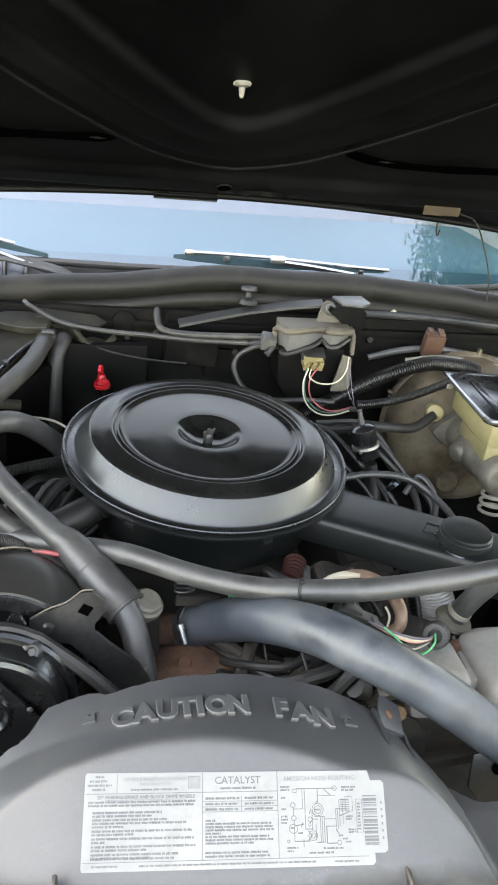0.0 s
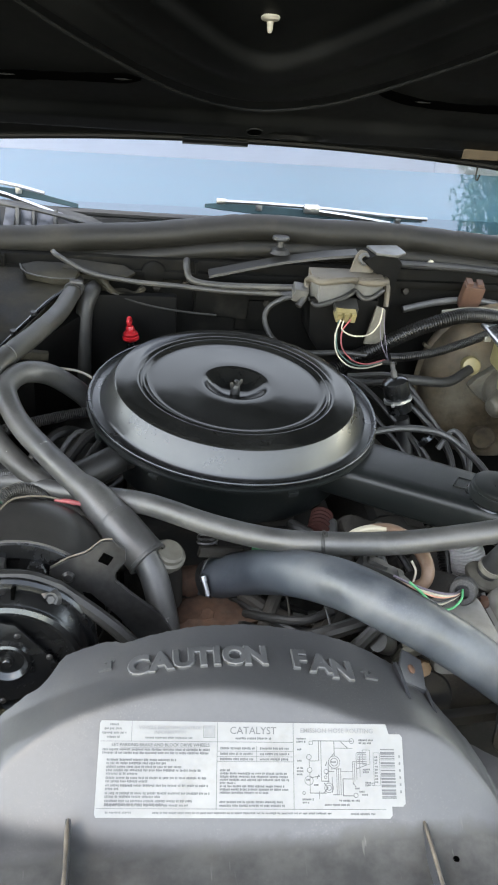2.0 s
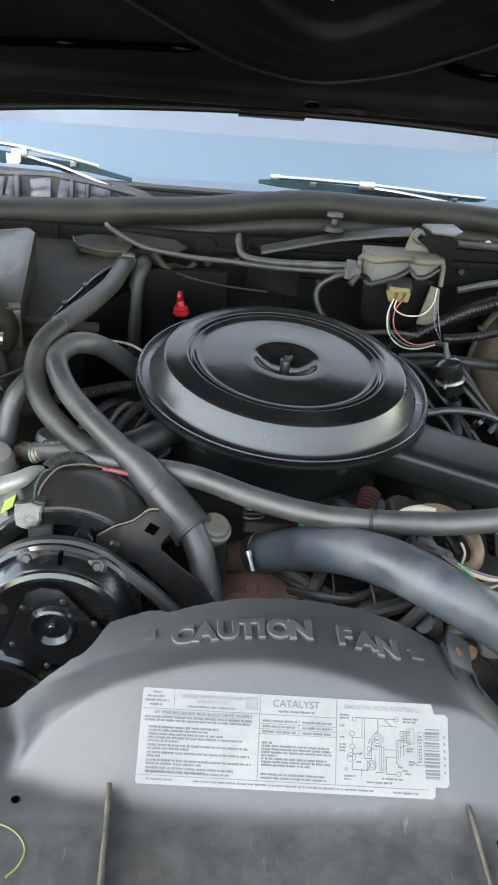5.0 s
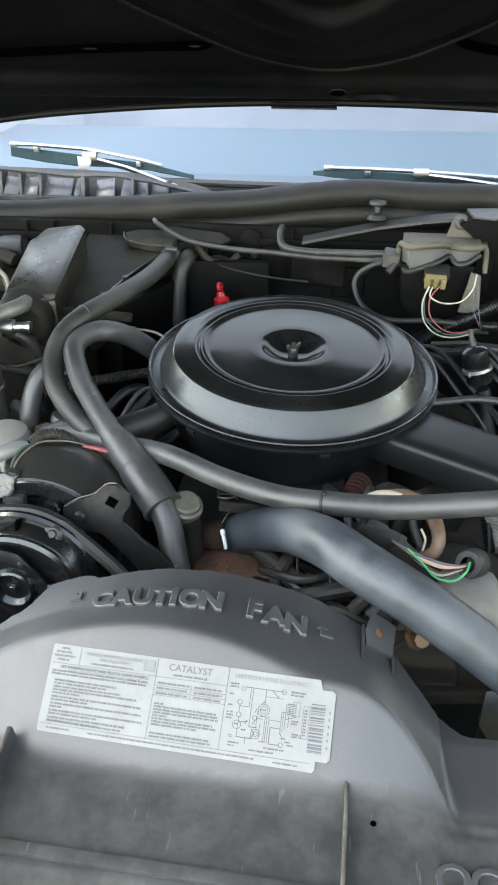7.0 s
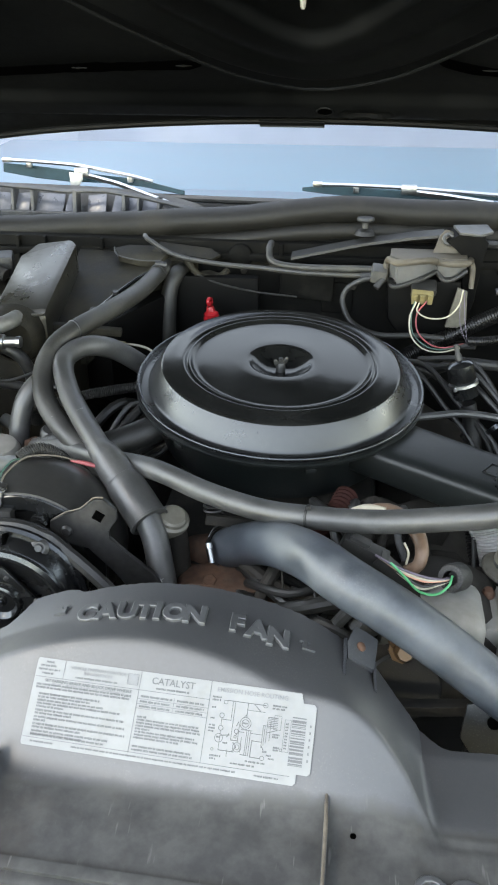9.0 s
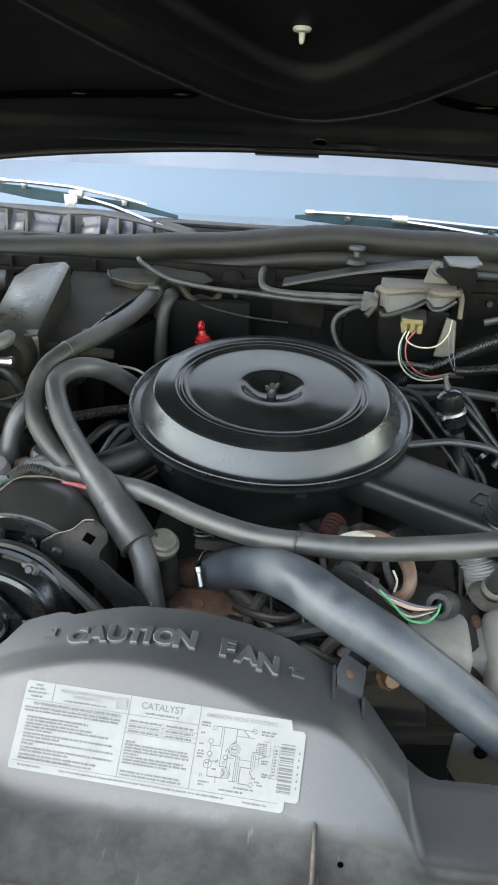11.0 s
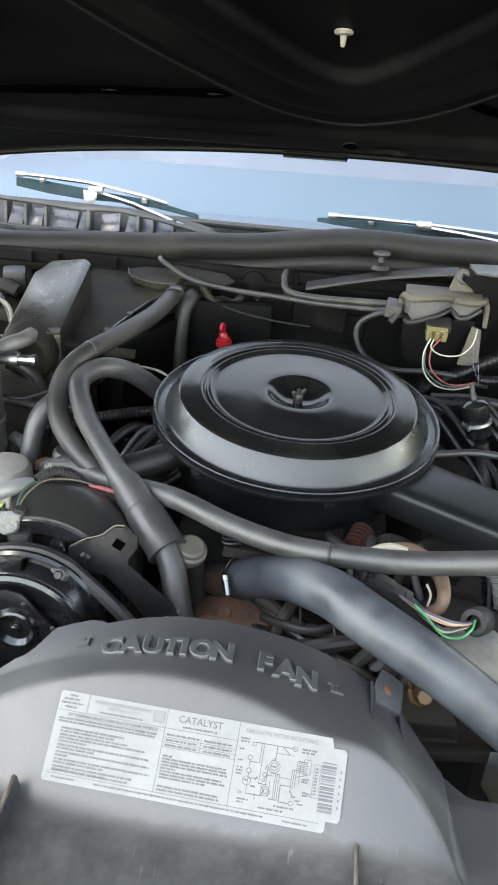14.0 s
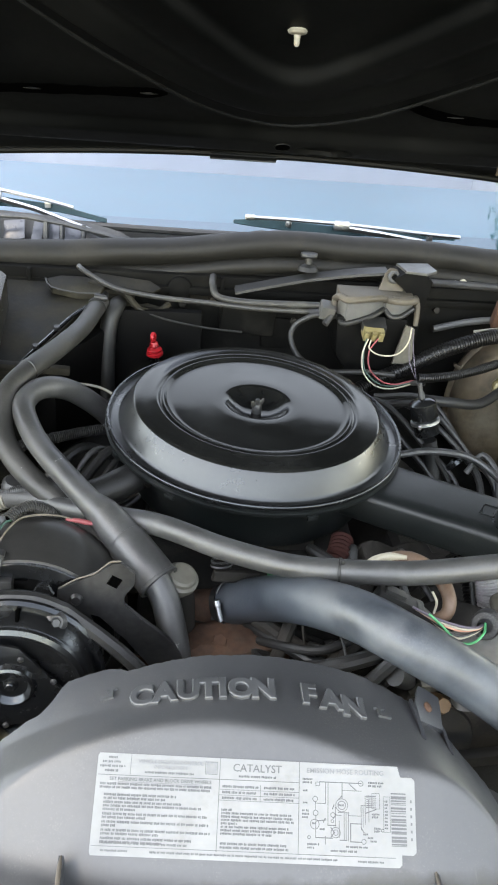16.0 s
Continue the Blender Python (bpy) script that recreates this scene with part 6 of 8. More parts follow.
# ---- passenger side: heater case, evaporator, accumulator ----
def heater_case():
    base = thing("heater_case", (-0.30, 0.25, 0.80), "dusty black heater case on the firewall", "heater case")
    slope = bmesh.new()
    pts = [(-0.345, 0.115, 0.925), (-0.292, 0.125, 0.918), (-0.245, 0.220, 0.950), (-0.225, 0.262, 0.962), (-0.18, 0.300, 0.965), (-0.18, 0.338, 0.972), (-0.36, 0.338, 0.975), (-0.345, 0.25, 0.955)]
    low = [slope.verts.new((x, y, z - 0.06)) for x, y, z in pts]
    high = [slope.verts.new(p) for p in pts]
    slope.faces.new(high), slope.faces.new(low[::-1])
    for k in range(len(pts)):
        slope.faces.new((low[k - 1], low[k], high[k], high[k - 1]))
    bmesh.ops.bevel(slope, geom=list(slope.edges), offset=0.003, segments=2, affect="EDGES")
    part("upper_shell", slope, CASE, base)
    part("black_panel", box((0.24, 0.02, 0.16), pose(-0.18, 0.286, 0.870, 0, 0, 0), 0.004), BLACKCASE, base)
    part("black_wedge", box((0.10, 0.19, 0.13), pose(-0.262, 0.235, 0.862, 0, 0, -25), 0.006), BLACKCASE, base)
    part("edge_flange", tube([(-0.300, 0.120, 0.923), (-0.272, 0.170, 0.940), (-0.240, 0.228, 0.957), (-0.210, 0.270, 0.965)], 0.003, 6, 8), BLACKMETAL, base)
    for u in (0.25, 0.6):
        p = Vector((-0.300, 0.120, 0.926)).lerp(Vector((-0.235, 0.235, 0.962)), u)
        part("screw", hex_bolt(p, (0, -0.2, 1), 0.005, 0.005), STEEL, base)
    part("front_lip", box((0.13, 0.014, 0.010), pose(-0.300, 0.112, 0.922, 0, 6, 8), 0.002), CASE, base)
    dish = thing("vent_plate", (-0.255, 0.305, 0.962), "dusty angular stamped plate on the heater case", "plate")
    dm = pose(-0.246, 0.300, 0.968, 12, 4, -14)
    oval = [(-0.046, -0.002), (-0.030, -0.022), (0.010, -0.024), (0.040, -0.014), (0.040, 0.016), (0.004, 0.024), (-0.030, 0.014)]
    part("plate", prism(oval, 0.012, dm, 0.002), CASE, dish)
    part("folded_edge", tube([tuple(dm @ Vector((x * 1.03, y * 1.05, 0.012))) for x, y in oval[:4]], 0.0012, 2, 8), STEEL, dish, "bare worn edge")
    block = box((0.066, 0.030, 0.036), pose(-0.196, 0.316, 0.958, 10, 4, 4), 0.006)
    for v in block.verts:
        v.co += Vector((1, 1, 1)) * 0.003 * noise.noise(v.co * 60)
    part("nipple_block", block, CASE, base)
    part("block_flange", prism([(-0.05, -0.014), (0.046, -0.018), (0.058, -0.004), (0.040, 0.012), (-0.044, 0.014)], 0.004, pose(-0.180, 0.312, 0.978, 16, 4, -3), 0.001), CASE, base)
    part("lug", prism([(-0.03, -0.012), (0.024, -0.016), (0.034, 0.004), (0.004, 0.014), (-0.026, 0.010)], 0.006, pose(-0.145, 0.306, 0.936, 50, 0, 8), 0.0015), CASE, base)
    for x, z in ((-0.165, 0.944), (-0.128, 0.938)):
        part("screw", hex_bolt((x, 0.299, z), (0, -0.9, 0.4), 0.0045, 0.005), STEEL, base)
    part("nipple", tube([(-0.206, 0.325, 0.963), (-0.209, 0.27, 0.959)], 0.010, 3, 14), STEEL, base)
    part("nipple", tube([(-0.186, 0.325, 0.955), (-0.187, 0.285, 0.954)], 0.010, 3, 14), STEEL, base)
    part("bracket", tube([(-0.178, 0.30, 0.975), (-0.165, 0.285, 0.962), (-0.150, 0.285, 0.948), (-0.125, 0.29, 0.946), (-0.11, 0.30, 0.955)], 0.005, 6, 8), CASE, base)
    part("wire_lead", tube([(-0.165, 0.282, 0.955), (-0.12, 0.275, 0.940), (-0.06, 0.272, 0.930), (0.0, 0.272, 0.925)], 0.0016, 6, 6), BLACKRUBBER, base)
    part("back_panel", box((0.085, 0.010, 0.050), pose(0.012, 0.322, 0.930, 0, 4, 0), 0.004), FIREWALL, base)
    ev = thing("evaporator_case", (-0.37, 0.19, 0.80), "dusty metal-covered evaporator case at the firewall", "evaporator case")
    cover = prism([(-0.412, 0.074), (-0.328, 0.078), (-0.338, 0.262), (-0.350, 0.276), (-0.408, 0.276), (-0.428, 0.258)], 0.13, Matrix.Translation((0, 0, 0.87)), 0.007)
    for v in cover.verts:
        if v.co.z > 0.95:
            v.co.z += 0.15 * (v.co.y - 0.20) - 0.010 + 0.003 * noise.noise(v.co * 25)
            v.co.z -= 0.016 * smooth_step(-0.390, -0.420, v.co.x) + 0.022 * smooth_step(0.10, 0.07, v.co.y)
    part("cover", cover, COVER, ev, "dull foil-faced cover")
    part("cover_seam", tube([(-0.412, 0.070, 0.945), (-0.366, 0.067, 0.953), (-0.328, 0.074, 0.956)], 0.0022, 6, 8), COVER, ev)
    part("neck", lathe([(0.030, 0), (0.036, 0.004), (0.040, 0.012), (0.040, 0.03), (0, 0.03)], axis_pose((-0.372, 0.052, 0.925), (0, 1, 0.1)), 30), CASE, ev)
    part("lower_body", box((0.14, 0.20, 0.20), Matrix.Translation((-0.372, 0.17, 0.80)), 0.01), CASE, ev)
    part("outlet_pipe", tube([(-0.362, 0.060, 0.955), (-0.365, 0.035, 0.957), (-0.378, 0.020, 0.955), (-0.395, 0.012, 0.947)], 0.0105, 6, 16), GREYALU, ev, "aluminium elbow pipe")
    part("hex_nut", lathe([(0.008, 0), (0.016, 0), (0.016, 0.014), (0.008, 0.014)], axis_pose((-0.391, 0.012, 0.950), (-1, -0.2, -0.4)), 6, True), RUST, ev)
    acc = thing("accumulator", (-0.40, -0.04, 0.70), "dull aluminium air conditioning accumulator can", "accumulator")
    part("can", lathe([(0, 0.255), (0.02, 0.253), (0.034, 0.245), (0.040, 0.23), (0.040, 0.14), (0.042, 0.138), (0.042, 0.132), (0.040, 0.13), (0.040, 0.01), (0.03, 0), (0, 0)], Matrix.Translation((-0.412, -0.035, 0.735)), 40), GREYALU, acc)
    part("strap", lathe([(0.0405, 0.075), (0.043, 0.075), (0.043, 0.095), (0.0405, 0.095)], Matrix.Translation((-0.412, -0.035, 0.735)), 40, True), BLACKRUBBER, acc, "black strap")
    part("service_fitting", lathe([(0, 0), (0.0075, 0), (0.0075, 0.018), (0.010, 0.019), (0.010, 0.030), (0.0065, 0.031), (0.0065, 0.046), (0.0075, 0.047), (0.0075, 0.052), (0.004, 0.053), (0, 0.053)], axis_pose((-0.388, 0.000, 0.943), (1, 0.05, 0.02)), 12), CHROME, acc, "bright service fitting")
    part("pipe", tube([(-0.388, 0.03, 0.925), (-0.368, 0.035, 0.918), (-0.352, 0.04, 0.90), (-0.347, 0.045, 0.87), (-0.35, 0.05, 0.80)], 0.0085, 6, 14), STEEL, acc)
    part("cross_pipe", tube([(-0.41, 0.045, 0.865), (-0.345, 0.045, 0.857), (-0.30, 0.05, 0.86)], 0.007, 4, 12), STEEL, acc)
    part("lead", tube([(-0.40, 0.0, 0.898), (-0.36, -0.01, 0.893), (-0.32, 0.01, 0.901), (-0.30, 0.02, 0.908)], 0.0022, 6, 6), BLACKRUBBER, acc)
    part("lower_pipe", tube([(-0.375, 0.0, 0.83), (-0.355, -0.01, 0.825), (-0.335, -0.03, 0.80)], 0.009, 6, 12), GREYALU, acc)


heater_case()


def fender_wiring():
    base = thing("fender_relay", (-0.47, 0.24, 0.92), "dusty relay and wires on the inner fender", "relay")
    part("plate", box((0.12, 0.10, 0.02), pose(-0.475, 0.24, 0.930, 0, 6, 10), 0.004), CASE, base)
    part("block", box((0.035, 0.045, 0.035), pose(-0.465, 0.27, 0.960, 0, 0, 20), 0.006), BLACKRUBBER, base)
    part("coil", tube([(-0.50, 0.25, 0.95), (-0.47, 0.235, 0.962), (-0.445, 0.23, 0.955)], 0.010, 5, 10), GRIME, base)
    for k in range(3):
        part("wire", tube([(-0.50, 0.20 + 0.01 * k, 0.945), (-0.465, 0.185 + 0.01 * k, 0.957), (-0.44, 0.18, 0.945 - 0.01 * k), (-0.435, 0.17, 0.90)], 0.003, 6, 7), HOSE if k else CREAM, base)


fender_wiring()
lead = thing("wire_lead", (-0.234, 0.10, 0.90), "thin pale wire with a yellow end behind the air cleaner", "wire")
part("wire", tube([(-0.236, 0.102, 0.906), (-0.208, 0.092, 0.909), (-0.185, 0.078, 0.909), (-0.16, 0.06, 0.900)], 0.0017, 6, 7), CREAM, lead)
part("terminal", tube([(-0.240, 0.104, 0.906), (-0.226, 0.098, 0.908)], 0.0032, 3, 8), YELLOW, lead)
hose("bypass_hose", [(-0.295, -0.022, 0.905), (-0.303, -0.030, 0.905), (-0.318, -0.047, 0.888), (-0.326, -0.060, 0.855), (-0.327, -0.072, 0.815)], 0.013, HOSE, "short bent rubber hose near the accumulator")
elbow = thing("hose_fitting", (-0.327, -0.075, 0.77), "brass fitting below the bent hose", "fitting")
part("collar", lathe([(0.008, 0), (0.0150, 0), (0.0155, 0.006), (0.0150, 0.012), (0.008, 0.012)], Matrix.Translation((-0.327, -0.073, 0.805)), 20, True), CREAM, elbow)
part("pipe", tube([(-0.327, -0.073, 0.81), (-0.325, -0.075, 0.74), (-0.30, -0.08, 0.70)], 0.011, 4, 14), GRIME, elbow)


# ---- compressor and its neighbours ----
def compressor():
    cx, cz = -0.2265, 0.831
    base = thing("ac_compressor", (cx, -0.25, 0.74), "black air conditioning compressor with clutch pulley", "compressor")

    def along(y):
        return axis_pose((cx, y, cz), (0, -1, 0))

    body = lathe([(0, -0.125), (0.03, -0.122), (0.050, -0.113), (0.066, -0.096), (0.080, -0.076), (0.0880, -0.060), (0.0905, -0.046), (0.0888, -0.030), (0.0846, -0.010), (0.0828, -0.002), (0.0820, 0.0), (0.0806, 0.0010), (0.064, 0.0010), (0.0625, -0.002), (0.0625, -0.012), (0, -0.012)], along(-0.300), 80)
    part("body", body, DARKCASE, base)
    part("seam_ring", lathe([(0.0818, -0.0012), (0.0830, -0.0008), (0.0830, 0.0004), (0.0814, 0.0008)], along(-0.300), 80, True), STEEL, base, "thin bare metal seam")
    part("flange", lathe([(0.0800, 0.0008), (0.0806, 0.0022), (0.0796, 0.0034), (0.0650, 0.0034), (0.0640, 0.0024), (0.0638, -0.004)], along(-0.300), 80), BLACKMETAL, base, smooth=25)
    part("coil_housing", lathe([(0.03, 0), (0.066, 0), (0.071, 0.004), (0.0742, 0.010), (0.0742, 0.018), (0.069, 0.020), (0.03, 0.020)], along(-0.322), 64, True), BLACKMETAL, base)
    pulley = part("pulley", lathe([(0.03, 0), (0.072, 0.0), (0.0763, 0.002), (0.0763, 0.005), (0.0738, 0.008), (0.069, 0.0085), (0.0665, 0.022), (0.0640, 0.026), (0.061, 0.0275), (0.055, 0.0265), (0.052, 0.022), (0.03, 0.020)], along(-0.344), 72, True), BLACKMETAL, base)
    part("pulley_ring", lathe([(0.0555, 0), (0.0655, -0.002), (0.0640, 0.003), (0.0600, 0.0050), (0.0565, 0.004)], along(-0.3685), 72, True), BLACKMETAL, pulley)
    outline = []
    for k in range(3):
        for a, r in ((72, 0.049), (90, 0.052), (108, 0.049), (150, 0.036)):
            ang = radians(a + 120 * k + 8)
            outline.append((r * math.cos(ang), r * math.sin(ang)))
    part("armature", prism(outline, 0.003, along(-0.373), 0.0006), BLACKMETAL, base)
    raised = Matrix.Translation((0, 0, 0.0095)) @ along(-0.376) @ Matrix.Diagonal((0.76, 0.76, 1, 1))
    part("hub", lathe([(0.0, 0.0030), (0.004, 0.0030), (0.007, 0.0022), (0.0095, -0.002), (0.013, -0.003), (0.018, -0.001), (0.0215, 0.004), (0.0235, 0.0052), (0.0265, 0.004), (0.030, -0.002), (0, -0.004)], raised, 48), BLACKMETAL, base)
    part("hub_nut", lathe([(0, 0.0052), (0.0042, 0.0050), (0.0052, 0.004), (0.0052, -0.002), (0, -0.002)], raised, 16), BLACKMETAL, base)
    for a in (20, 75, 130, 200, 260, 320):
        r = 0.038
        p = (cx + r * math.cos(radians(a)), -0.376, cz + r * math.sin(radians(a)))
        part("rivet", lathe([(0, 0.0020), (0.002, 0.0017), (0.0030, 0), (0, 0)], axis_pose(p, (0, -1, 0)), 12), STEEL, base)
    for a in (58, 109):
        p = (cx + 0.068 * math.cos(radians(a)), -0.353, cz + 0.068 * math.sin(radians(a)))
        m = axis_pose(p, (0.3 * math.cos(radians(a)), -0.8, 0.5))
        dent = part("edge_tab", lathe([(0, 0.002), (0.006, 0.003), (0.0095, 0.001), (0.0105, -0.002), (0, -0.002)], m, 16), STEEL, base, "chipped bare metal tab")
        part("tab_screw", hex_bolt(m @ Vector((0, 0, 0.002)), m.to_3x3() @ Vector((0, 0, 1)), 0.004, 0.004), STEEL, dent)
    # slot drawn as a black box, for the shade inside it
    part("slot", box((0.003, 0.012, 0.011), pose(cx + 0.006, -0.357, cz + 0.068, -30, 0, 0), 0.001), HOLE_SHADE, base)
    part("hex_bolt", hex_bolt((-0.2073, -0.3030, 0.8843), (0, -1, 0.25), 0.0100, 0.011), BLACKMETAL, base)
    part("hex_washer", lathe([(0, 0), (0.017, 0), (0.017, 0.003), (0, 0.003)], axis_pose((-0.2073, -0.3010, 0.8837), (0, -1, 0.25)), 24), BLACKCASE, base)
    part("bolt_boss", box((0.055, 0.02, 0.024), pose(-0.212, -0.2915, 0.880, 0, 0, 0), 0.004), BLACKCASE, base)
    part("lime_mark", box((0.014, 0.020, 0.0012), pose(-0.2775, -0.283, 0.9035, 0, -36, 0), 0.0004), LIME, base, "lime paint daub")
    br = thing("compressor_bracket", (-0.14, -0.33, 0.84), "bent steel mounting bracket beside the compressor", "bracket")
    m = Matrix(((1, 0, 0, 0), (0, 0, -1, -0.3055), (0, 1, 0, 0), (0, 0, 0, 1)))
    outline = [(-0.197, 0.868), (-0.195, 0.890), (-0.178, 0.900), (-0.162, 0.9065), (-0.148, 0.919), (-0.139, 0.920), (-0.127, 0.909), (-0.127, 0.897), (-0.137, 0.884), (-0.137, 0.874), (-0.120, 0.858), (-0.094, 0.835), (-0.080, 0.81), (-0.11, 0.80), (-0.135, 0.835), (-0.158, 0.862), (-0.180, 0.868)]
    part("plate", prism(outline, 0.005, m @ Matrix.Translation((0, -0.001, 0)), 0.0008), STEEL, br)
    rim = [(-0.194, -0.3085, 0.889), (-0.190, -0.3085, 0.8925), (-0.178, -0.3085, 0.9005), (-0.170, -0.3085, 0.9035), (-0.162, -0.3085, 0.9070), (-0.154, -0.3085, 0.9145), (-0.148, -0.3085, 0.9195), (-0.139, -0.3085, 0.9205)]
    part("rolled_edge", tube(rim, 0.0007, 6, 8, wobble=0.4), FINEDGE, br, "bare worn metal edge")
    part("square_hole_shade", box((0.010, 0.0015, 0.010), pose(-0.1447, -0.3112, 0.9000, 0, 30, 0), 0.0), HOLE_SHADE, br)
    part("bolt", lathe([(0, 0.004), (0.004, 0.0035), (0.006, 0.001), (0.006, 0), (0, 0)], axis_pose((-0.1786, -0.3108, 0.8800), (0, -1, 0.1)), 16), STEEL, br)
    belt = thing("drive_belt", (-0.15, -0.35, 0.80), "black rubber drive belt on the compressor pulley", "belt")
    pts = [(cx + 0.072 * math.cos(radians(a)), -0.340, cz + 0.072 * math.sin(radians(a))) for a in (200, 170, 140, 110, 80, 60, 48)] + [(-0.13, -0.352, 0.848), (-0.06, -0.365, 0.77)]
    part("belt", tube(pts, 0.0068, 8, 8), BLACKRUBBER, belt)
    plug = thing("clutch_connector", (-0.250, -0.30, 0.89), "cloudy grey plug with wires on the compressor", "connector")
    part("stand", box((0.022, 0.016, 0.030), Matrix.Translation((-0.2455, -0.303, 0.882)), 0.003), DULLBLACK, plug)
    shell = prism([(-0.021, 0.013), (-0.016, -0.014), (-0.005, -0.020), (0.010, -0.012), (0.014, 0.012), (0.002, 0.015)], 0.015, Matrix.Translation((-0.2530, -0.295, 0.9035)) @ Matrix.Rotation(radians(68), 4, "X") @ Matrix.Scale(0.78, 4), 0.002)
    bmesh.ops.subdivide_edges(shell, edges=shell.edges, cuts=1, use_grid_fill=True)
    for v in shell.verts:
        v.co += Vector((1, 1, 1)) * 0.0022 * noise.noise(v.co * 140)
    part("shell", shell, CLOUDY, plug, "crumpled cloudy grey plastic", smooth=12)
    part("boot", box((0.010, 0.010, 0.014), pose(-0.2475, -0.296, 0.9125, 0, 12, 0), 0.002), BLACKRUBBER, plug)
    part("wire", tube([(-0.2430, -0.247, 0.9205), (-0.2485, -0.258, 0.9240), (-0.2535, -0.275, 0.9205), (-0.2530, -0.292, 0.911)], 0.0011, 7, 7), WIREGREEN, plug, "dull green wire")
    part("wire", tube([(-0.250, -0.294, 0.911), (-0.248, -0.280, 0.9215), (-0.236, -0.257, 0.9275), (-0.220, -0.242, 0.9235), (-0.204, -0.234, 0.918), (-0.191, -0.230, 0.912)], 0.0009, 7, 7), MODCAP, plug)
    part("splice", tube([(-0.197, -0.232, 0.913), (-0.186, -0.228, 0.909), (-0.178, -0.226, 0.906), (-0.170, -0.226, 0.904)], [0.0014, 0.0024, 0.0026, 0.0018], 5, 9), PINK, plug, "pink crimp splice")
    sl = [(-0.247, -0.246, 0.9205), (-0.239, -0.238, 0.9245), (-0.227, -0.230, 0.9245), (-0.212, -0.224, 0.914), (-0.204, -0.220, 0.900)]
    part("wire_sleeve", tube(sl, 0.0062, 6, 14, ridges=0.0022), BLACKRUBBER, plug, "ribbed black rubber sleeve")
    part("sleeve_mouth_shade", lathe([(0, 0.0), (0.0040, 0.0), (0.0040, 0.0008), (0, 0.0008)], axis_pose((-0.2472, -0.2464, 0.9204), (-0.008, -0.008, -0.004)), 14), HOLE_SHADE, plug)
    part("split_sleeve", tube([(-0.292, -0.088, 0.848), (-0.268, -0.104, 0.864), (-0.240, -0.120, 0.876), (-0.222, -0.130, 0.877)], 0.0062, 6, 14, ridges=0.0030), HOSE, plug, "dusty corrugated split sleeve")


compressor()


def left_front():
    base = thing("suction_muffler", (-0.315, -0.175, 0.78), "white metal can with silver line near the compressor", "muffler")
    part("can", lathe([(0, 0.088), (0.020, 0.0875), (0.030, 0.084), (0.034, 0.077), (0.0345, 0.060), (0.0345, 0.0), (0, 0)], Matrix.Translation((-0.340, -0.118, 0.774)), 40), JUG, base, "pale metal can")
    part("line", tube([(-0.335, -0.325, 0.905), (-0.305, -0.305, 0.921), (-0.288, -0.288, 0.9235), (-0.2721, -0.2689, 0.9197), (-0.2609, -0.2434, 0.9118), (-0.2540, -0.225, 0.898), (-0.248, -0.205, 0.868)], 0.0082, 8, 16), ALU, base, "silver metal line")
    valve = thing("air_valve", (-0.082, -0.25, 0.76), "cream plastic round vacuum valve", "valve")
    m = axis_pose((-0.088, -0.250, 0.852), (0.27, -0.35, 1)) @ Matrix.Diagonal((0.86, 0.86, 0.9, 1))
    part("cap", lathe([(0, 0.022), (0.014, 0.022), (0.0165, 0.020), (0.0175, 0.016), (0.0205, 0.014), (0.0205, 0.008), (0.018, 0.006), (0.0175, -0.004), (0.010, -0.008), (0, -0.008)], m, 34), DUSTYCREAM, valve)
    part("stem", tube([(-0.087, -0.251, 0.856), (-0.084, -0.250, 0.83), (-0.082, -0.25, 0.76)], [0.0125, 0.014, 0.014], 4, 18), GRIME, valve, "greasy grey neck")
    spring = [(-0.045 + 0.010 * math.cos(a), -0.235 + 0.006 * math.sin(a), 0.862 + 0.0009 * a) for a in (0.7 * k for k in range(26))]
    linkage = thing("throttle_linkage", (-0.045, -0.235, 0.85), "dull metal spring linkage under the crossing hose", "linkage")
    part("spring", tube(spring, 0.0013, 3, 6), STEEL, linkage)
    part("arm", box((0.05, 0.006, 0.012), pose(-0.03, -0.232, 0.850, 0, 12, 15), 0.002), GRIME, linkage)
    pulley = thing("idler_pulley", (-0.30, -0.40, 0.76), "black grooved pulley below the compressor", "pulley")
    part("wheel", lathe([(0.02, 0), (0.062, 0), (0.064, 0.004), (0.058, 0.010), (0.058, 0.014), (0.064, 0.020), (0.062, 0.024), (0.02, 0.024)], axis_pose((-0.285, -0.372, 0.745), (0, -1, 0.05)), 56, True), BLACKMETAL, pulley)
    part("hub", lathe([(0, 0.03), (0.012, 0.03), (0.02, 0.02), (0.024, 0), (0, 0)], axis_pose((-0.285, -0.372, 0.745), (0, -1, 0.05)), 24), STEEL, pulley)


left_front()


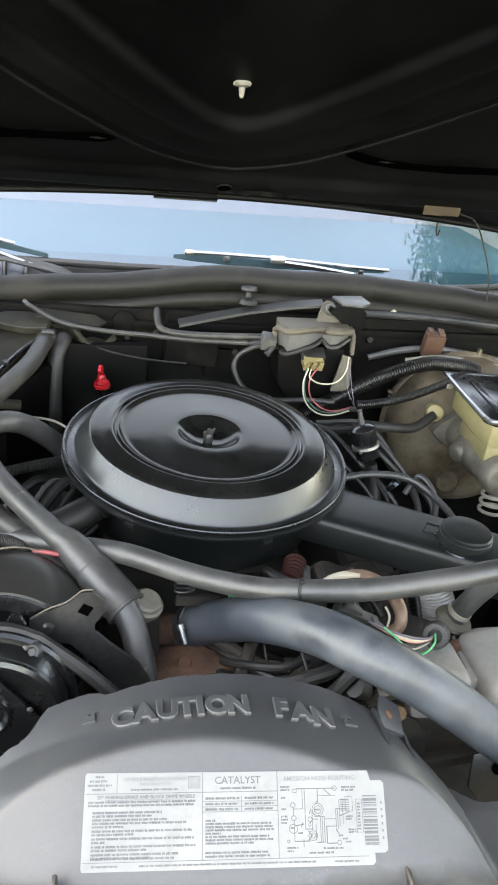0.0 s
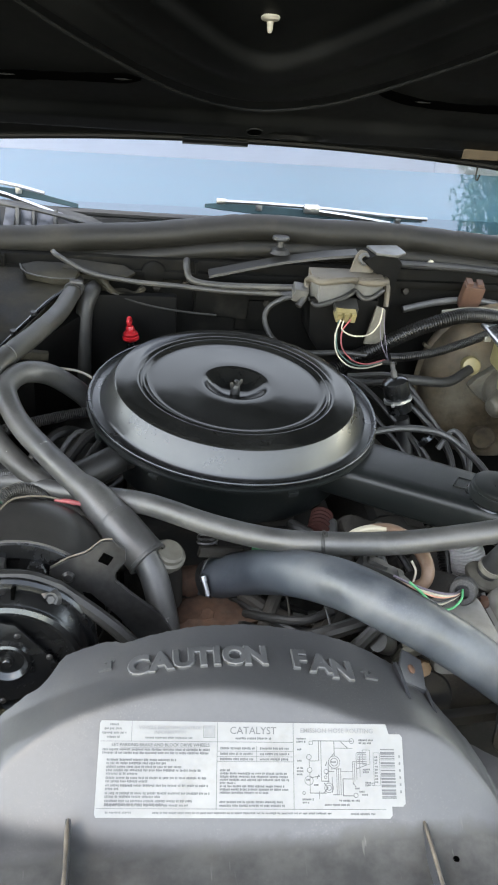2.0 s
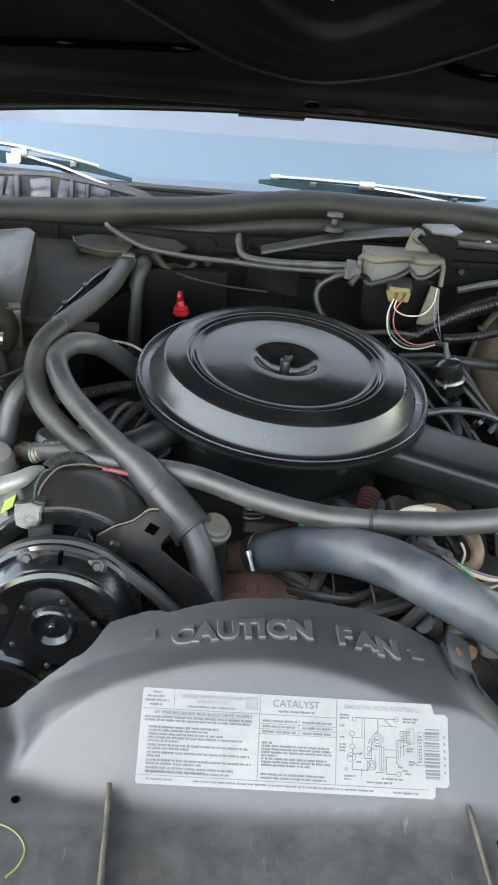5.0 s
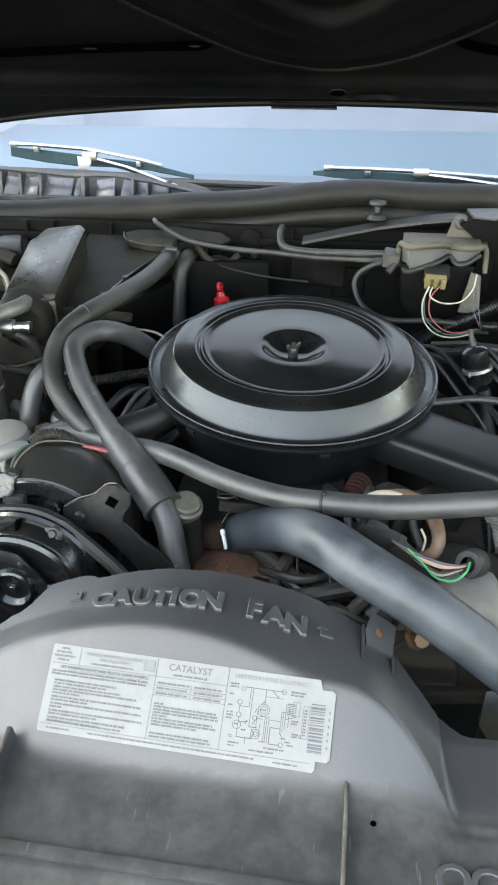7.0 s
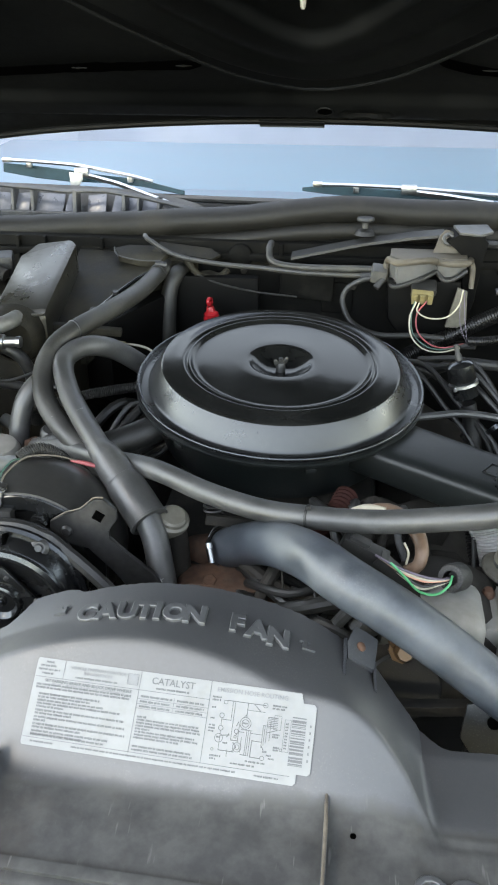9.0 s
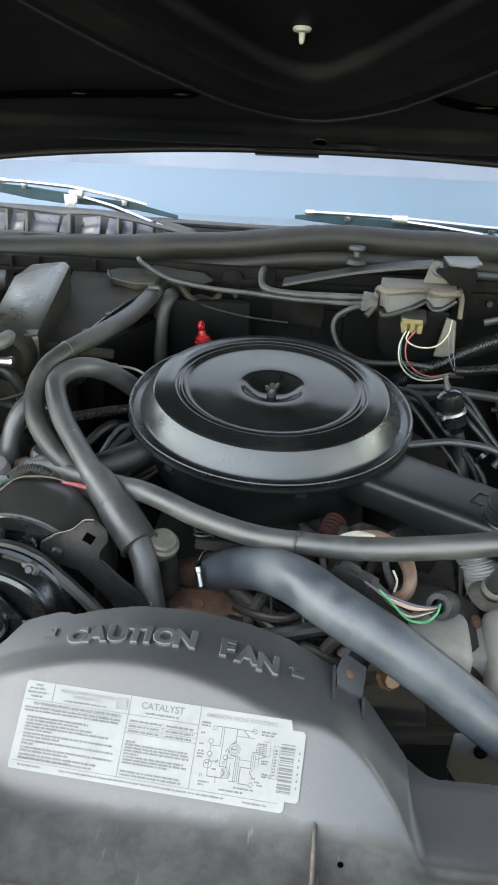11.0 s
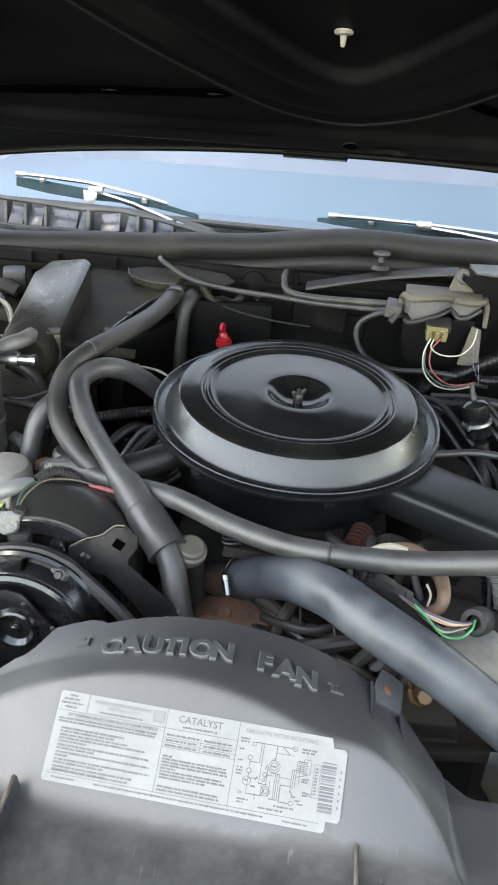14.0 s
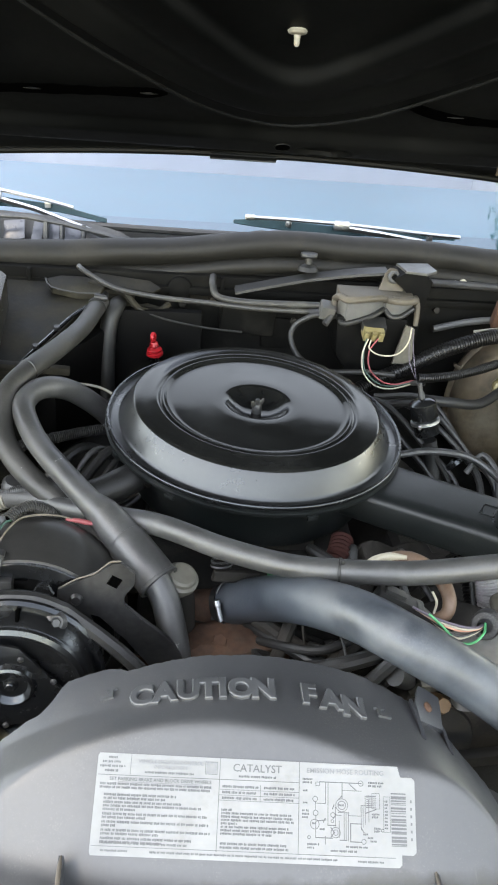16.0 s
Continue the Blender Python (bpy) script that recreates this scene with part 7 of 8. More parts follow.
# ---- the engine under it all ----
def engine():
    base = thing("engine", (0, 0, 0.45), "greasy dark V8 engine below the air cleaner", "engine")
    part("intake", box((0.26, 0.46, 0.10), Matrix.Translation((0, -0.02, 0.745)), 0.02), BLOCK, base)
    part("block", box((0.50, 0.56, 0.34), Matrix.Translation((0, 0.0, 0.53)), 0.04), BLOCK, base)
    for s in (-1, 1):
        m = pose(0.205 * s, -0.01, 0.735, 0, 32 * s, 0)
        cover = part("valve_cover", box((0.125, 0.46, 0.085), m, 0.02, segments=3), BLOCK if s < 0 else GRIME, base)
        for y in (-0.18, 0.0, 0.18):
            part("cover_bolt", hex_bolt(m @ Vector((0.04 * s, y, 0.043)), m.to_3x3() @ Vector((0, 0, 1)), 0.006, 0.006), STEEL, cover)
    part("carburettor", box((0.15, 0.17, 0.10), Matrix.Translation((0, -0.02, 0.785)), 0.015), GRIME, base)
    part("carburettor_throat", lathe([(0, 0), (0.09, 0), (0.085, 0.03), (0.07, 0.04), (0, 0.04)], Matrix.Translation((0, 0, 0.80)), 32), GRIME, base)
    hs = part("thermostat_housing", lathe([(0, 0.035), (0.028, 0.035), (0.034, 0.028), (0.038, 0.012), (0.052, 0.010), (0.054, 0.0), (0, 0)], axis_pose((-0.062, -0.205, 0.752), (0, -0.25, 1)), 26), RUST, base, "rusty iron thermostat housing")
    part("outlet", tube([(-0.085, -0.205, 0.765), (-0.070, -0.212, 0.790), (-0.045, -0.222, 0.804)], [0.024, 0.020, 0.0185], 6, 18), RUST, hs)
    for x, y in ((-0.105, -0.225), (-0.018, -0.215)):
        part("bolt", hex_bolt((x, y, 0.764), (0, -0.3, 1), 0.008, 0.008), RUST, hs)
    part("water_crossover", box((0.20, 0.07, 0.05), pose(-0.03, -0.215, 0.735, 0, 0, 5), 0.012), RUST, base, "rusty intake crossover")
    lump = box((0.105, 0.055, 0.030), pose(-0.028, -0.258, 0.784, -4, 3, 6), 0.012, segments=3)
    bmesh.ops.subdivide_edges(lump, edges=lump.edges, cuts=2, use_grid_fill=True)
    for v in lump.verts:
        v.co += Vector((1, 1, 1)) * 0.010 * noise.noise(v.co * 60)
    part("water_neck", lump, RUST, base, "rusty cast water neck")
    for x, y in ((-0.045, -0.272), (0.006, -0.268)):
        part("neck_bolt", hex_bolt((x, y, 0.796), (0.1, -0.3, 1), 0.008, 0.008), RUST, base)
    part("sensor", lathe([(0, 0.02), (0.006, 0.02), (0.009, 0.012), (0.009, 0), (0, 0)], axis_pose((-0.002, -0.255, 0.765), (0.1, -0.5, 1)), 6), RUST, base)
    part("front_cover", box((0.30, 0.08, 0.30), Matrix.Translation((0, -0.27, 0.55)), 0.03), BLOCK, base)
    part("water_pump", lathe([(0, 0.08), (0.05, 0.08), (0.08, 0.05), (0.085, 0), (0, 0)], axis_pose((-0.03, -0.29, 0.63), (0, -1, 0)), 28), GRIME, base)
    rng = random.Random(3)
    # hoses, pipes and wires between the large parts
    runs = [([(0.02, -0.30, 0.79), (0.05, -0.34, 0.83), (0.075, -0.345, 0.842), (0.12, -0.33, 0.845)], 0.0075, BLACKRUBBER), ([(0.015, -0.25, 0.75), (0.012, -0.29, 0.80), (0.03, -0.26, 0.83)], 0.007, GRIME),
            ([(-0.02, -0.24, 0.80), (0.03, -0.30, 0.81), (0.09, -0.34, 0.80), (0.12, -0.33, 0.77)], 0.006, BLACKRUBBER), ([(0.06, -0.28, 0.86), (0.07, -0.33, 0.83), (0.075, -0.34, 0.80)], 0.0013, STEEL),
            ([(0.03, -0.27, 0.85), (0.035, -0.30, 0.82), (0.034, -0.31, 0.79)], 0.0011, GRIME), ([(-0.01, -0.26, 0.82), (0.05, -0.29, 0.80), (0.10, -0.29, 0.82)], 0.008, GRIME),
            ([(0.09, -0.28, 0.82), (0.06, -0.33, 0.815), (0.04, -0.36, 0.79)], 0.012, GRIME)]
    runs += [([(0.085, -0.30, 0.76), (0.088, -0.345, 0.815), (0.104, -0.352, 0.846), (0.122, -0.345, 0.862)], 0.0065, HOSE), ([(0.10, -0.31, 0.77), (0.106, -0.350, 0.825), (0.122, -0.352, 0.845)], 0.005, BLACKRUBBER),
             ([(0.05, -0.28, 0.79), (0.062, -0.335, 0.818), (0.090, -0.355, 0.822), (0.110, -0.345, 0.80)], 0.0055, BLACKRUBBER), ([(-0.005, -0.27, 0.80), (0.020, -0.305, 0.822), (0.046, -0.318, 0.830), (0.075, -0.31, 0.835)], 0.0045, BLACKRUBBER)]
    for pts, r, mat in runs:
        part("small_hose", tube(pts, r, 6, 10), mat, base)
    for k in range(16):
        x0, y0 = rng.uniform(-0.05, 0.16), rng.uniform(-0.30, -0.22)
        pts = [(x0, y0, rng.uniform(0.74, 0.80)), (x0 + rng.uniform(-0.05, 0.05), y0 - rng.uniform(0, 0.05), rng.uniform(0.78, 0.83)), (x0 + rng.uniform(-0.08, 0.08), y0 + rng.uniform(-0.04, 0.04), rng.uniform(0.74, 0.83))]
        part("small_hose", tube(pts, rng.uniform(0.002, 0.006), 6, 8), rng.choice((GRIME, BLACKRUBBER, BLOCK, HOSE)), base)
    for k in range(7):
        x0 = -0.30 + 0.02 * k
        a, b, c = rng.uniform(-0.02, 0.02), rng.uniform(-0.015, 0.015), rng.uniform(-0.02, 0.01)
        pts = [(x0 - 0.03, -0.01 - 0.012 * k, 0.78 + a), (x0 + 0.03 + b, -0.02 - 0.01 * k + a, 0.825 + c), (x0 + 0.085 - a, 0.02 - 0.012 * k + c, 0.855 + b), (x0 + 0.13, 0.04 - 0.012 * k, 0.845 + c)]
        part("plug_wire", tube(pts, rng.choice((0.0035, 0.0045, 0.007)), 6, 9), (BLACKRUBBER, HOSE, BLACKRUBBER)[k % 3], base)
    part("side_pipe", tube([(-0.20, -0.10, 0.845), (-0.156, -0.09, 0.866), (-0.125, -0.10, 0.884)], 0.011, 6, 12), GRIME, base)
    part("side_pipe", tube([(-0.32, -0.13, 0.76), (-0.27, -0.10, 0.80), (-0.22, -0.08, 0.83)], 0.014, 6, 12), GRIME, base)
    part("ridged_hose", tube([(-0.330, -0.025, 0.858), (-0.300, -0.020, 0.866), (-0.270, -0.005, 0.872), (-0.215, 0.025, 0.873), (-0.17, 0.04, 0.875)], 0.0065, 6, 12, ridges=0.0025), BLACKRUBBER, base, "ribbed black hose")
    part("tan_hose", tube([(-0.290, -0.10, 0.845), (-0.250, -0.105, 0.862), (-0.19, -0.14, 0.872)], 0.0085, 6, 12, ridges=0.004), CREAM, base, "ribbed dusty hose")
    part("silver_cap", lathe([(0, 0.010), (0.011, 0.009), (0.015, 0.005), (0.016, 0), (0.007, -0.004), (0.006, -0.03), (0, -0.03)], axis_pose((-0.272, -0.088, 0.862), (0.1, -0.2, 1)), 20), STEEL, base, "small silver cap")
    part("preheat_tube", tube([(0.055, -0.16, 0.78), (0.072, -0.185, 0.825), (0.083, -0.180, 0.836), (0.094, -0.15, 0.842)], 0.012, 6, 16, ridges=0.006), DARKRED, base, "dull red ribbed preheat tube")
    for x, y, z, size, turn in ((0.135, -0.165, 0.815, (0.055, 0.045, 0.05), 20), (0.105, -0.185, 0.800, (0.04, 0.04, 0.04), -15), (0.175, -0.150, 0.800, (0.06, 0.05, 0.06), 35), (0.205, -0.215, 0.775, (0.07, 0.05, 0.05), 10)):
        cast = box(size, pose(x, y, z, 15, 10, turn), 0.010, segments=3)
        bmesh.ops.subdivide_edges(cast, edges=cast.edges, cuts=1, use_grid_fill=True)
        for v in cast.verts:
            v.co += Vector((1, 1, 1)) * 0.009 * noise.noise(v.co * 55)
        part("casting", cast, GRIME, base)
    for k in range(7):
        x0 = 0.075 + 0.022 * k
        pts = [(x0, -0.13, 0.79 + 0.01 * rng.random()), (x0 + rng.uniform(-0.02, 0.03), -0.17, 0.83 + rng.uniform(-0.02, 0.015)), (x0 + rng.uniform(-0.02, 0.04), -0.21, 0.82 + rng.uniform(-0.02, 0.01)), (x0 + 0.02, -0.25, 0.77)]
        part("small_hose", tube(pts, rng.uniform(0.0025, 0.006), 6, 9), rng.choice((GRIME, BLACKRUBBER, HOSE)), base)
    part("green_plug", box((0.016, 0.010, 0.016), pose(0.0125, -0.231, 0.856, 0, 20, 20), 0.002), GREEN, base, "small green plug")


engine()


# ---- driver side, in front ----
def chamber(at, half, low, high, lean):
    """A blown plastic chamber: a squared oval with a rounded, leaning top."""
    bm = bmesh.new()
    rings = []
    for inset, z in ((0.0, low), (0.0, high - 0.016), (0.0012, high - 0.010), (0.004, high - 0.005), (0.009, high - 0.0015), (0.016, high), (0.030, high + 0.0004)):
        ring = []
        for k in range(48):
            a = 2 * math.pi * k / 48
            c, s = math.cos(a), math.sin(a)
            x = at[0] + (half[0] - inset) * math.copysign(abs(c) ** 0.30, c)
            y = at[1] + (half[1] - inset) * math.copysign(abs(s) ** 0.30, s)
            rise = 0 if z == low else lean * (x - at[0]) + 0.003 * noise.noise(Vector((x * 30, y * 30, z * 20)))
            ring.append(bm.verts.new((x, y, z + rise)))
        rings.append(ring)
    for one, two in zip(rings, rings[1:]):
        for k in range(48):
            bm.faces.new((one[k - 1], one[k], two[k], two[k - 1]))
    bm.faces.new(rings[-1]), bm.faces.new(rings[0][::-1])
    return bm


def emission_parts():
    base = thing("tan_elbow", (0.15, -0.25, 0.80), "tan and white curved plastic duct under the hoses", "duct")
    arc = [(0.098, -0.252, 0.878), (0.115, -0.252, 0.888), (0.135, -0.256, 0.893), (0.152, -0.268, 0.892), (0.163, -0.284, 0.887), (0.167, -0.300, 0.879), (0.164, -0.308, 0.868), (0.154, -0.306, 0.859)]
    part("duct", tube(arc, [0.005, 0.0068, 0.0078, 0.0076, 0.0072, 0.0066, 0.0062, 0.0058], 8, 16), TAN, base)
    part("white_rim", tube([(0.090, -0.256, 0.880), (0.102, -0.257, 0.891), (0.116, -0.258, 0.8965), (0.132, -0.262, 0.8985)], [0.003, 0.0042, 0.0042, 0.002], 6, 10), WHITEWIRE, base, "white rim")
    part("white_stripe", tube([(0.150, -0.298, 0.886), (0.1545, -0.302, 0.877), (0.153, -0.305, 0.866)], 0.0012, 5, 8), WHITEWIRE, base)
    alt = thing("alternator", (0.17, -0.29, 0.74), "greasy dark alternator below the radiator hose", "alternator")
    part("case", lathe([(0, 0.11), (0.04, 0.11), (0.065, 0.10), (0.072, 0.085), (0.072, 0.02), (0.06, 0), (0, 0)], axis_pose((0.19, -0.245, 0.775), (0, -1, 0)), 40), GRIME, alt)
    part("pulley", lathe([(0, 0.02), (0.034, 0.02), (0.036, 0.016), (0.03, 0.010), (0.036, 0.004), (0.034, 0), (0, 0)], axis_pose((0.158, -0.345, 0.760), (0, -1, 0.25)), 36), BLACKRUBBER, alt)
    part("terminal", lathe([(0, 0.022), (0.007, 0.022), (0.009, 0.018), (0.009, 0.006), (0.013, 0.004), (0.013, 0), (0, 0)], axis_pose((0.153, -0.350, 0.800), (0.1, -0.8, 0.5)), 8), ORANGE, alt, "copper terminal nut")
    part("terminal_strap", tube([(0.136, -0.345, 0.835), (0.141, -0.352, 0.815), (0.147, -0.352, 0.803)], 0.003, 5, 8), ORANGE, alt)
    part("rear_plate", box((0.06, 0.012, 0.05), pose(0.160, -0.340, 0.808, 30, 0, 10), 0.006), DUSTYCREAM, alt)
    part("boot", tube([(0.108, -0.358, 0.838), (0.118, -0.352, 0.830), (0.126, -0.345, 0.818)], [0.010, 0.011, 0.008], 5, 12), BLACKRUBBER, alt)
    bar = thing("brace_bar", (0.2, -0.38, 0.76), "black steel brace bar beside the fan shroud", "brace")
    part("bar", box((0.30, 0.012, 0.012), pose(0.285, -0.378, 0.770, 0, -1, 6), 0.002), DARKCASE, bar)
    part("foot", prism([(0, 0), (0.05, 0.01), (0.06, -0.06), (0.03, -0.08), (-0.004, -0.03)], 0.004, Matrix.Translation((0.205, -0.425, 0.815)) @ Matrix.Rotation(radians(68), 4, "X"), 0.001), TRAY, bar)
    for x, z in ((0.228, 0.805), (0.236, 0.765)):
        part("foot_hole_shade", lathe([(0, 0), (0.006, 0), (0.006, 0.001), (0, 0.001)], axis_pose((x, -0.4335 - 0.35 * (0.81 - z), z), (0, -0.93, 0.37)), 16), HOLE_SHADE, bar)
    plug = thing("wire_connector", (0.12, -0.325, 0.87), "black connector with coloured wires beside the radiator hose", "connector")
    part("block", box((0.046, 0.016, 0.018), pose(0.112, -0.318, 0.887, 0, 22, -8), 0.002), BLACKRUBBER, plug)
    part("latch", box((0.020, 0.010, 0.006), pose(0.108, -0.318, 0.899, 0, 22, -8), 0.001), DULLBLACK, plug)
    part("shell", box((0.040, 0.014, 0.012), pose(0.140, -0.326, 0.874, 0, 40, -8), 0.002), DULLBLACK, plug, "dull grey shell")
    for k, (mat, sag) in enumerate(((PURPLE, 0.0), (WHITEWIRE, 0.002), (ORANGEWIRE, 0.003), (STEEL, 0.008), (WHITEWIRE, 0.010), (BLACKRUBBER, 0.012))):
        pts = [(0.122 + 0.003 * k, -0.330, 0.893 - 0.002 * k), (0.142 + 0.002 * k, -0.338, 0.887 - 0.002 * k - 0.4 * sag), (0.166, -0.340, 0.880 - 0.001 * k - sag), (0.182, -0.337, 0.876 - 0.6 * sag), (0.192, -0.328, 0.872 - 0.001 * k)]
        part("wire", tube(pts, 0.0012, 8, 7), mat, plug)
    part("wire", tube([(0.136, -0.336, 0.890), (0.148, -0.343, 0.882), (0.163, -0.345, 0.867), (0.179, -0.343, 0.863), (0.190, -0.338, 0.870), (0.194, -0.328, 0.874)], 0.0012, 8, 7), GREEN, plug, "green wire")
    sm = axis_pose((0.196, -0.326, 0.871), (-0.45, -0.75, 0.45))
    part("socket", lathe([(0.007, 0.010), (0.012, 0.010), (0.0135, 0.006), (0.0135, -0.012), (0.010, -0.016), (0, -0.016), (0, -0.004), (0.007, -0.004)], sm, 24), BLACKRUBBER, plug, "black rubber socket")
    hose("wiring_loom", [(0.226, -0.158, 0.860), (0.236, -0.181, 0.814), (0.244, -0.200, 0.778), (0.248, -0.21, 0.74)], 0.0092, LOOM, "short upright corrugated loom", ridges=0.004, sides=14)
    foil = thing("foil_sleeve", (0.257, -0.205, 0.775), "crinkled white foil heat sleeve", "sleeve")
    part("sleeve", tube([(0.242, -0.182, 0.856), (0.249, -0.188, 0.838), (0.258, -0.1994, 0.811), (0.263, -0.206, 0.77)], 0.0190, 6, 20, ridges=0.0035, wobble=0.35), FOIL, foil)
    purge = thing("purge_valve", (0.258, -0.247, 0.806), "dull metal mushroom valve on a rubber hose", "valve")
    pm = axis_pose((0.2542, -0.2487, 0.8276), (0.22, -0.18, 0.95))
    part("disc", lathe([(0, 0.006), (0.012, 0.006), (0.020, 0.003), (0.0215, 0.0), (0.020, -0.003), (0.014, -0.008), (0.008, -0.018), (0, -0.02)], pm, 34), MASTER, purge)
    part("hose", tube([(0.2562, -0.2497, 0.8336), (0.2612, -0.2537, 0.8506), (0.2712, -0.2607, 0.8756), (0.2852, -0.2687, 0.9006)], 0.0118, 6, 16), HOSE, purge)
    part("clamp", lathe([(0.0118, -0.003), (0.0132, -0.003), (0.0132, 0.003), (0.0118, 0.003)], axis_pose((0.2582, -0.2512, 0.8416), (0.25, -0.2, 0.9)), 24, True), CREAM, purge, "pale hose clamp")
    tank = thing("washer_bottle", (0.30, -0.33, 0.66), "aged white plastic bottle beside the radiator hose", "bottle")
    part("main_chamber", chamber((0.345, -0.326), (0.105, 0.053), 0.785, 0.848, 0.06), JUG, tank, smooth=70)
    part("side_chamber", chamber((0.1955, -0.336), (0.0300, 0.034), 0.806, 0.8525, 0.04), JUG, tank, smooth=70)
    part("slot", box((0.010, 0.030, 0.003), pose(0.283, -0.352, 0.8465, 0, -4, 0), 0.001), DULLBLACK, tank, "dark moulded slot")
    part("web", box((0.05, 0.05, 0.025), Matrix.Translation((0.230, -0.322, 0.818)), 0.004), JUG, tank)
    part("stay", box((0.05, 0.03, 0.14), Matrix.Translation((0.40, -0.31, 0.722)), 0.004), BLOCK, tank, "black steel stay")
    part("nipple", lathe([(0, 0.012), (0.004, 0.011), (0.0065, 0.006), (0.007, 0), (0, 0)], axis_pose((0.2343, -0.2975, 0.829), (0, -0.2, 1)), 14), BROWN, tank, "brown plastic nipple")
    part("neck", lathe([(0, 0.016), (0.026, 0.016), (0.030, 0.010), (0.032, 0), (0, 0)], Matrix.Translation((0.345, -0.325, 0.850)), 30), JUG, tank)
    part("cap", lathe([(0, 0.012), (0.018, 0.012), (0.024, 0.008), (0.026, 0), (0, 0)], Matrix.Translation((0.345, -0.325, 0.866)), 30), JUG, tank)


emission_parts()


# ---- wipers ----
def wiper(blade, rubber, arm, label):
    base = thing("wiper", arm[-1], label, "wiper")
    spine = part("blade_frame", ribbon(blade, 0.0052, 0.006, -0.35), CHROME, base, "bright metal blade frame")
    low = [(x, y + 0.010, z - drop) for x, y, z, drop, h in rubber]
    part("blade_strip", ribbon(low, [h for *_, h in rubber], 0.005, 0.25), BLADE, base, "dark teal strip along the blade")
    for k in (1, len(blade) - 2):
        x, y, z = blade[k]
        part("claw", box((0.010, 0.010, 0.013), Matrix.Translation((x, y + 0.004, z - 0.006)), 0.0015), CHROME, spine)
    part("end_cap", box((0.016, 0.008, 0.009), Matrix.Translation(blade[0]), 0.002), CHROME, base)
    part("arm", ribbon(arm, 0.0095, 0.005, -0.5), CHROME, base, "broad bright metal arm")
    x, y, z = arm[0]
    part("pivot", box((0.026, 0.012, 0.015), Matrix.Translation((x, y - 0.003, z + 0.004)), 0.003), CHROME, base)
    return base


right_blade = [(0.016, 0.467, 1.053), (0.08, 0.465, 1.053), (0.165, 0.460, 1.052), (0.24, 0.455, 1.049), (0.315, 0.448, 1.046), (0.365, 0.445, 1.045)]
right_rubber = [(-0.010, 0.468, 1.050, 0.008, 0.006), (0.02, 0.467, 1.051, 0.009, 0.012), (0.08, 0.465, 1.052, 0.012, 0.015), (0.165, 0.460, 1.052, 0.014, 0.014), (0.25, 0.455, 1.049, 0.010, 0.010), (0.36, 0.446, 1.045, 0.006, 0.005)]
wiper(right_blade, right_rubber, [(0.165, 0.450, 1.048), (0.225, 0.447, 1.043), (0.30, 0.440, 1.035)], "parked wiper with bright metal arm at the windscreen base")
left_blade = [(-0.552, 0.545, 1.066), (-0.51, 0.540, 1.066), (-0.423, 0.530, 1.063), (-0.403, 0.525, 1.062), (-0.317, 0.515, 1.050), (-0.274, 0.508, 1.042)]
# left rubber widened into a teal trapezoid, taller than the right one
left_strip = [(-0.565, 0.548, 1.056, 0.006, 0.016), (-0.50, 0.540, 1.055, 0.010, 0.021), (-0.434, 0.530, 1.051, 0.010, 0.020), (-0.38, 0.520, 1.050, 0.010, 0.014), (-0.30, 0.512, 1.044, 0.008, 0.012), (-0.22, 0.505, 1.030, 0.008, 0.007)]
long_wiper = wiper(left_blade, left_strip, [(-0.404, 0.520, 1.049), (-0.335, 0.508, 1.036), (-0.268, 0.490, 1.018), (-0.20, 0.465, 1.002)], "parked wiper with bright metal arm over the cowl intake")
hang = Matrix.Translation((-0.413, 0.512, 1.050)) @ Matrix.Rotation(radians(84), 4, "X")
part("pivot_plate", prism([(-0.012, 0.004), (0.012, 0.002), (0.012, -0.008), (0.003, -0.022), (-0.011, -0.018)], 0.003, hang, 0.0006), ALU, long_wiper, "grey hanging pivot plate")


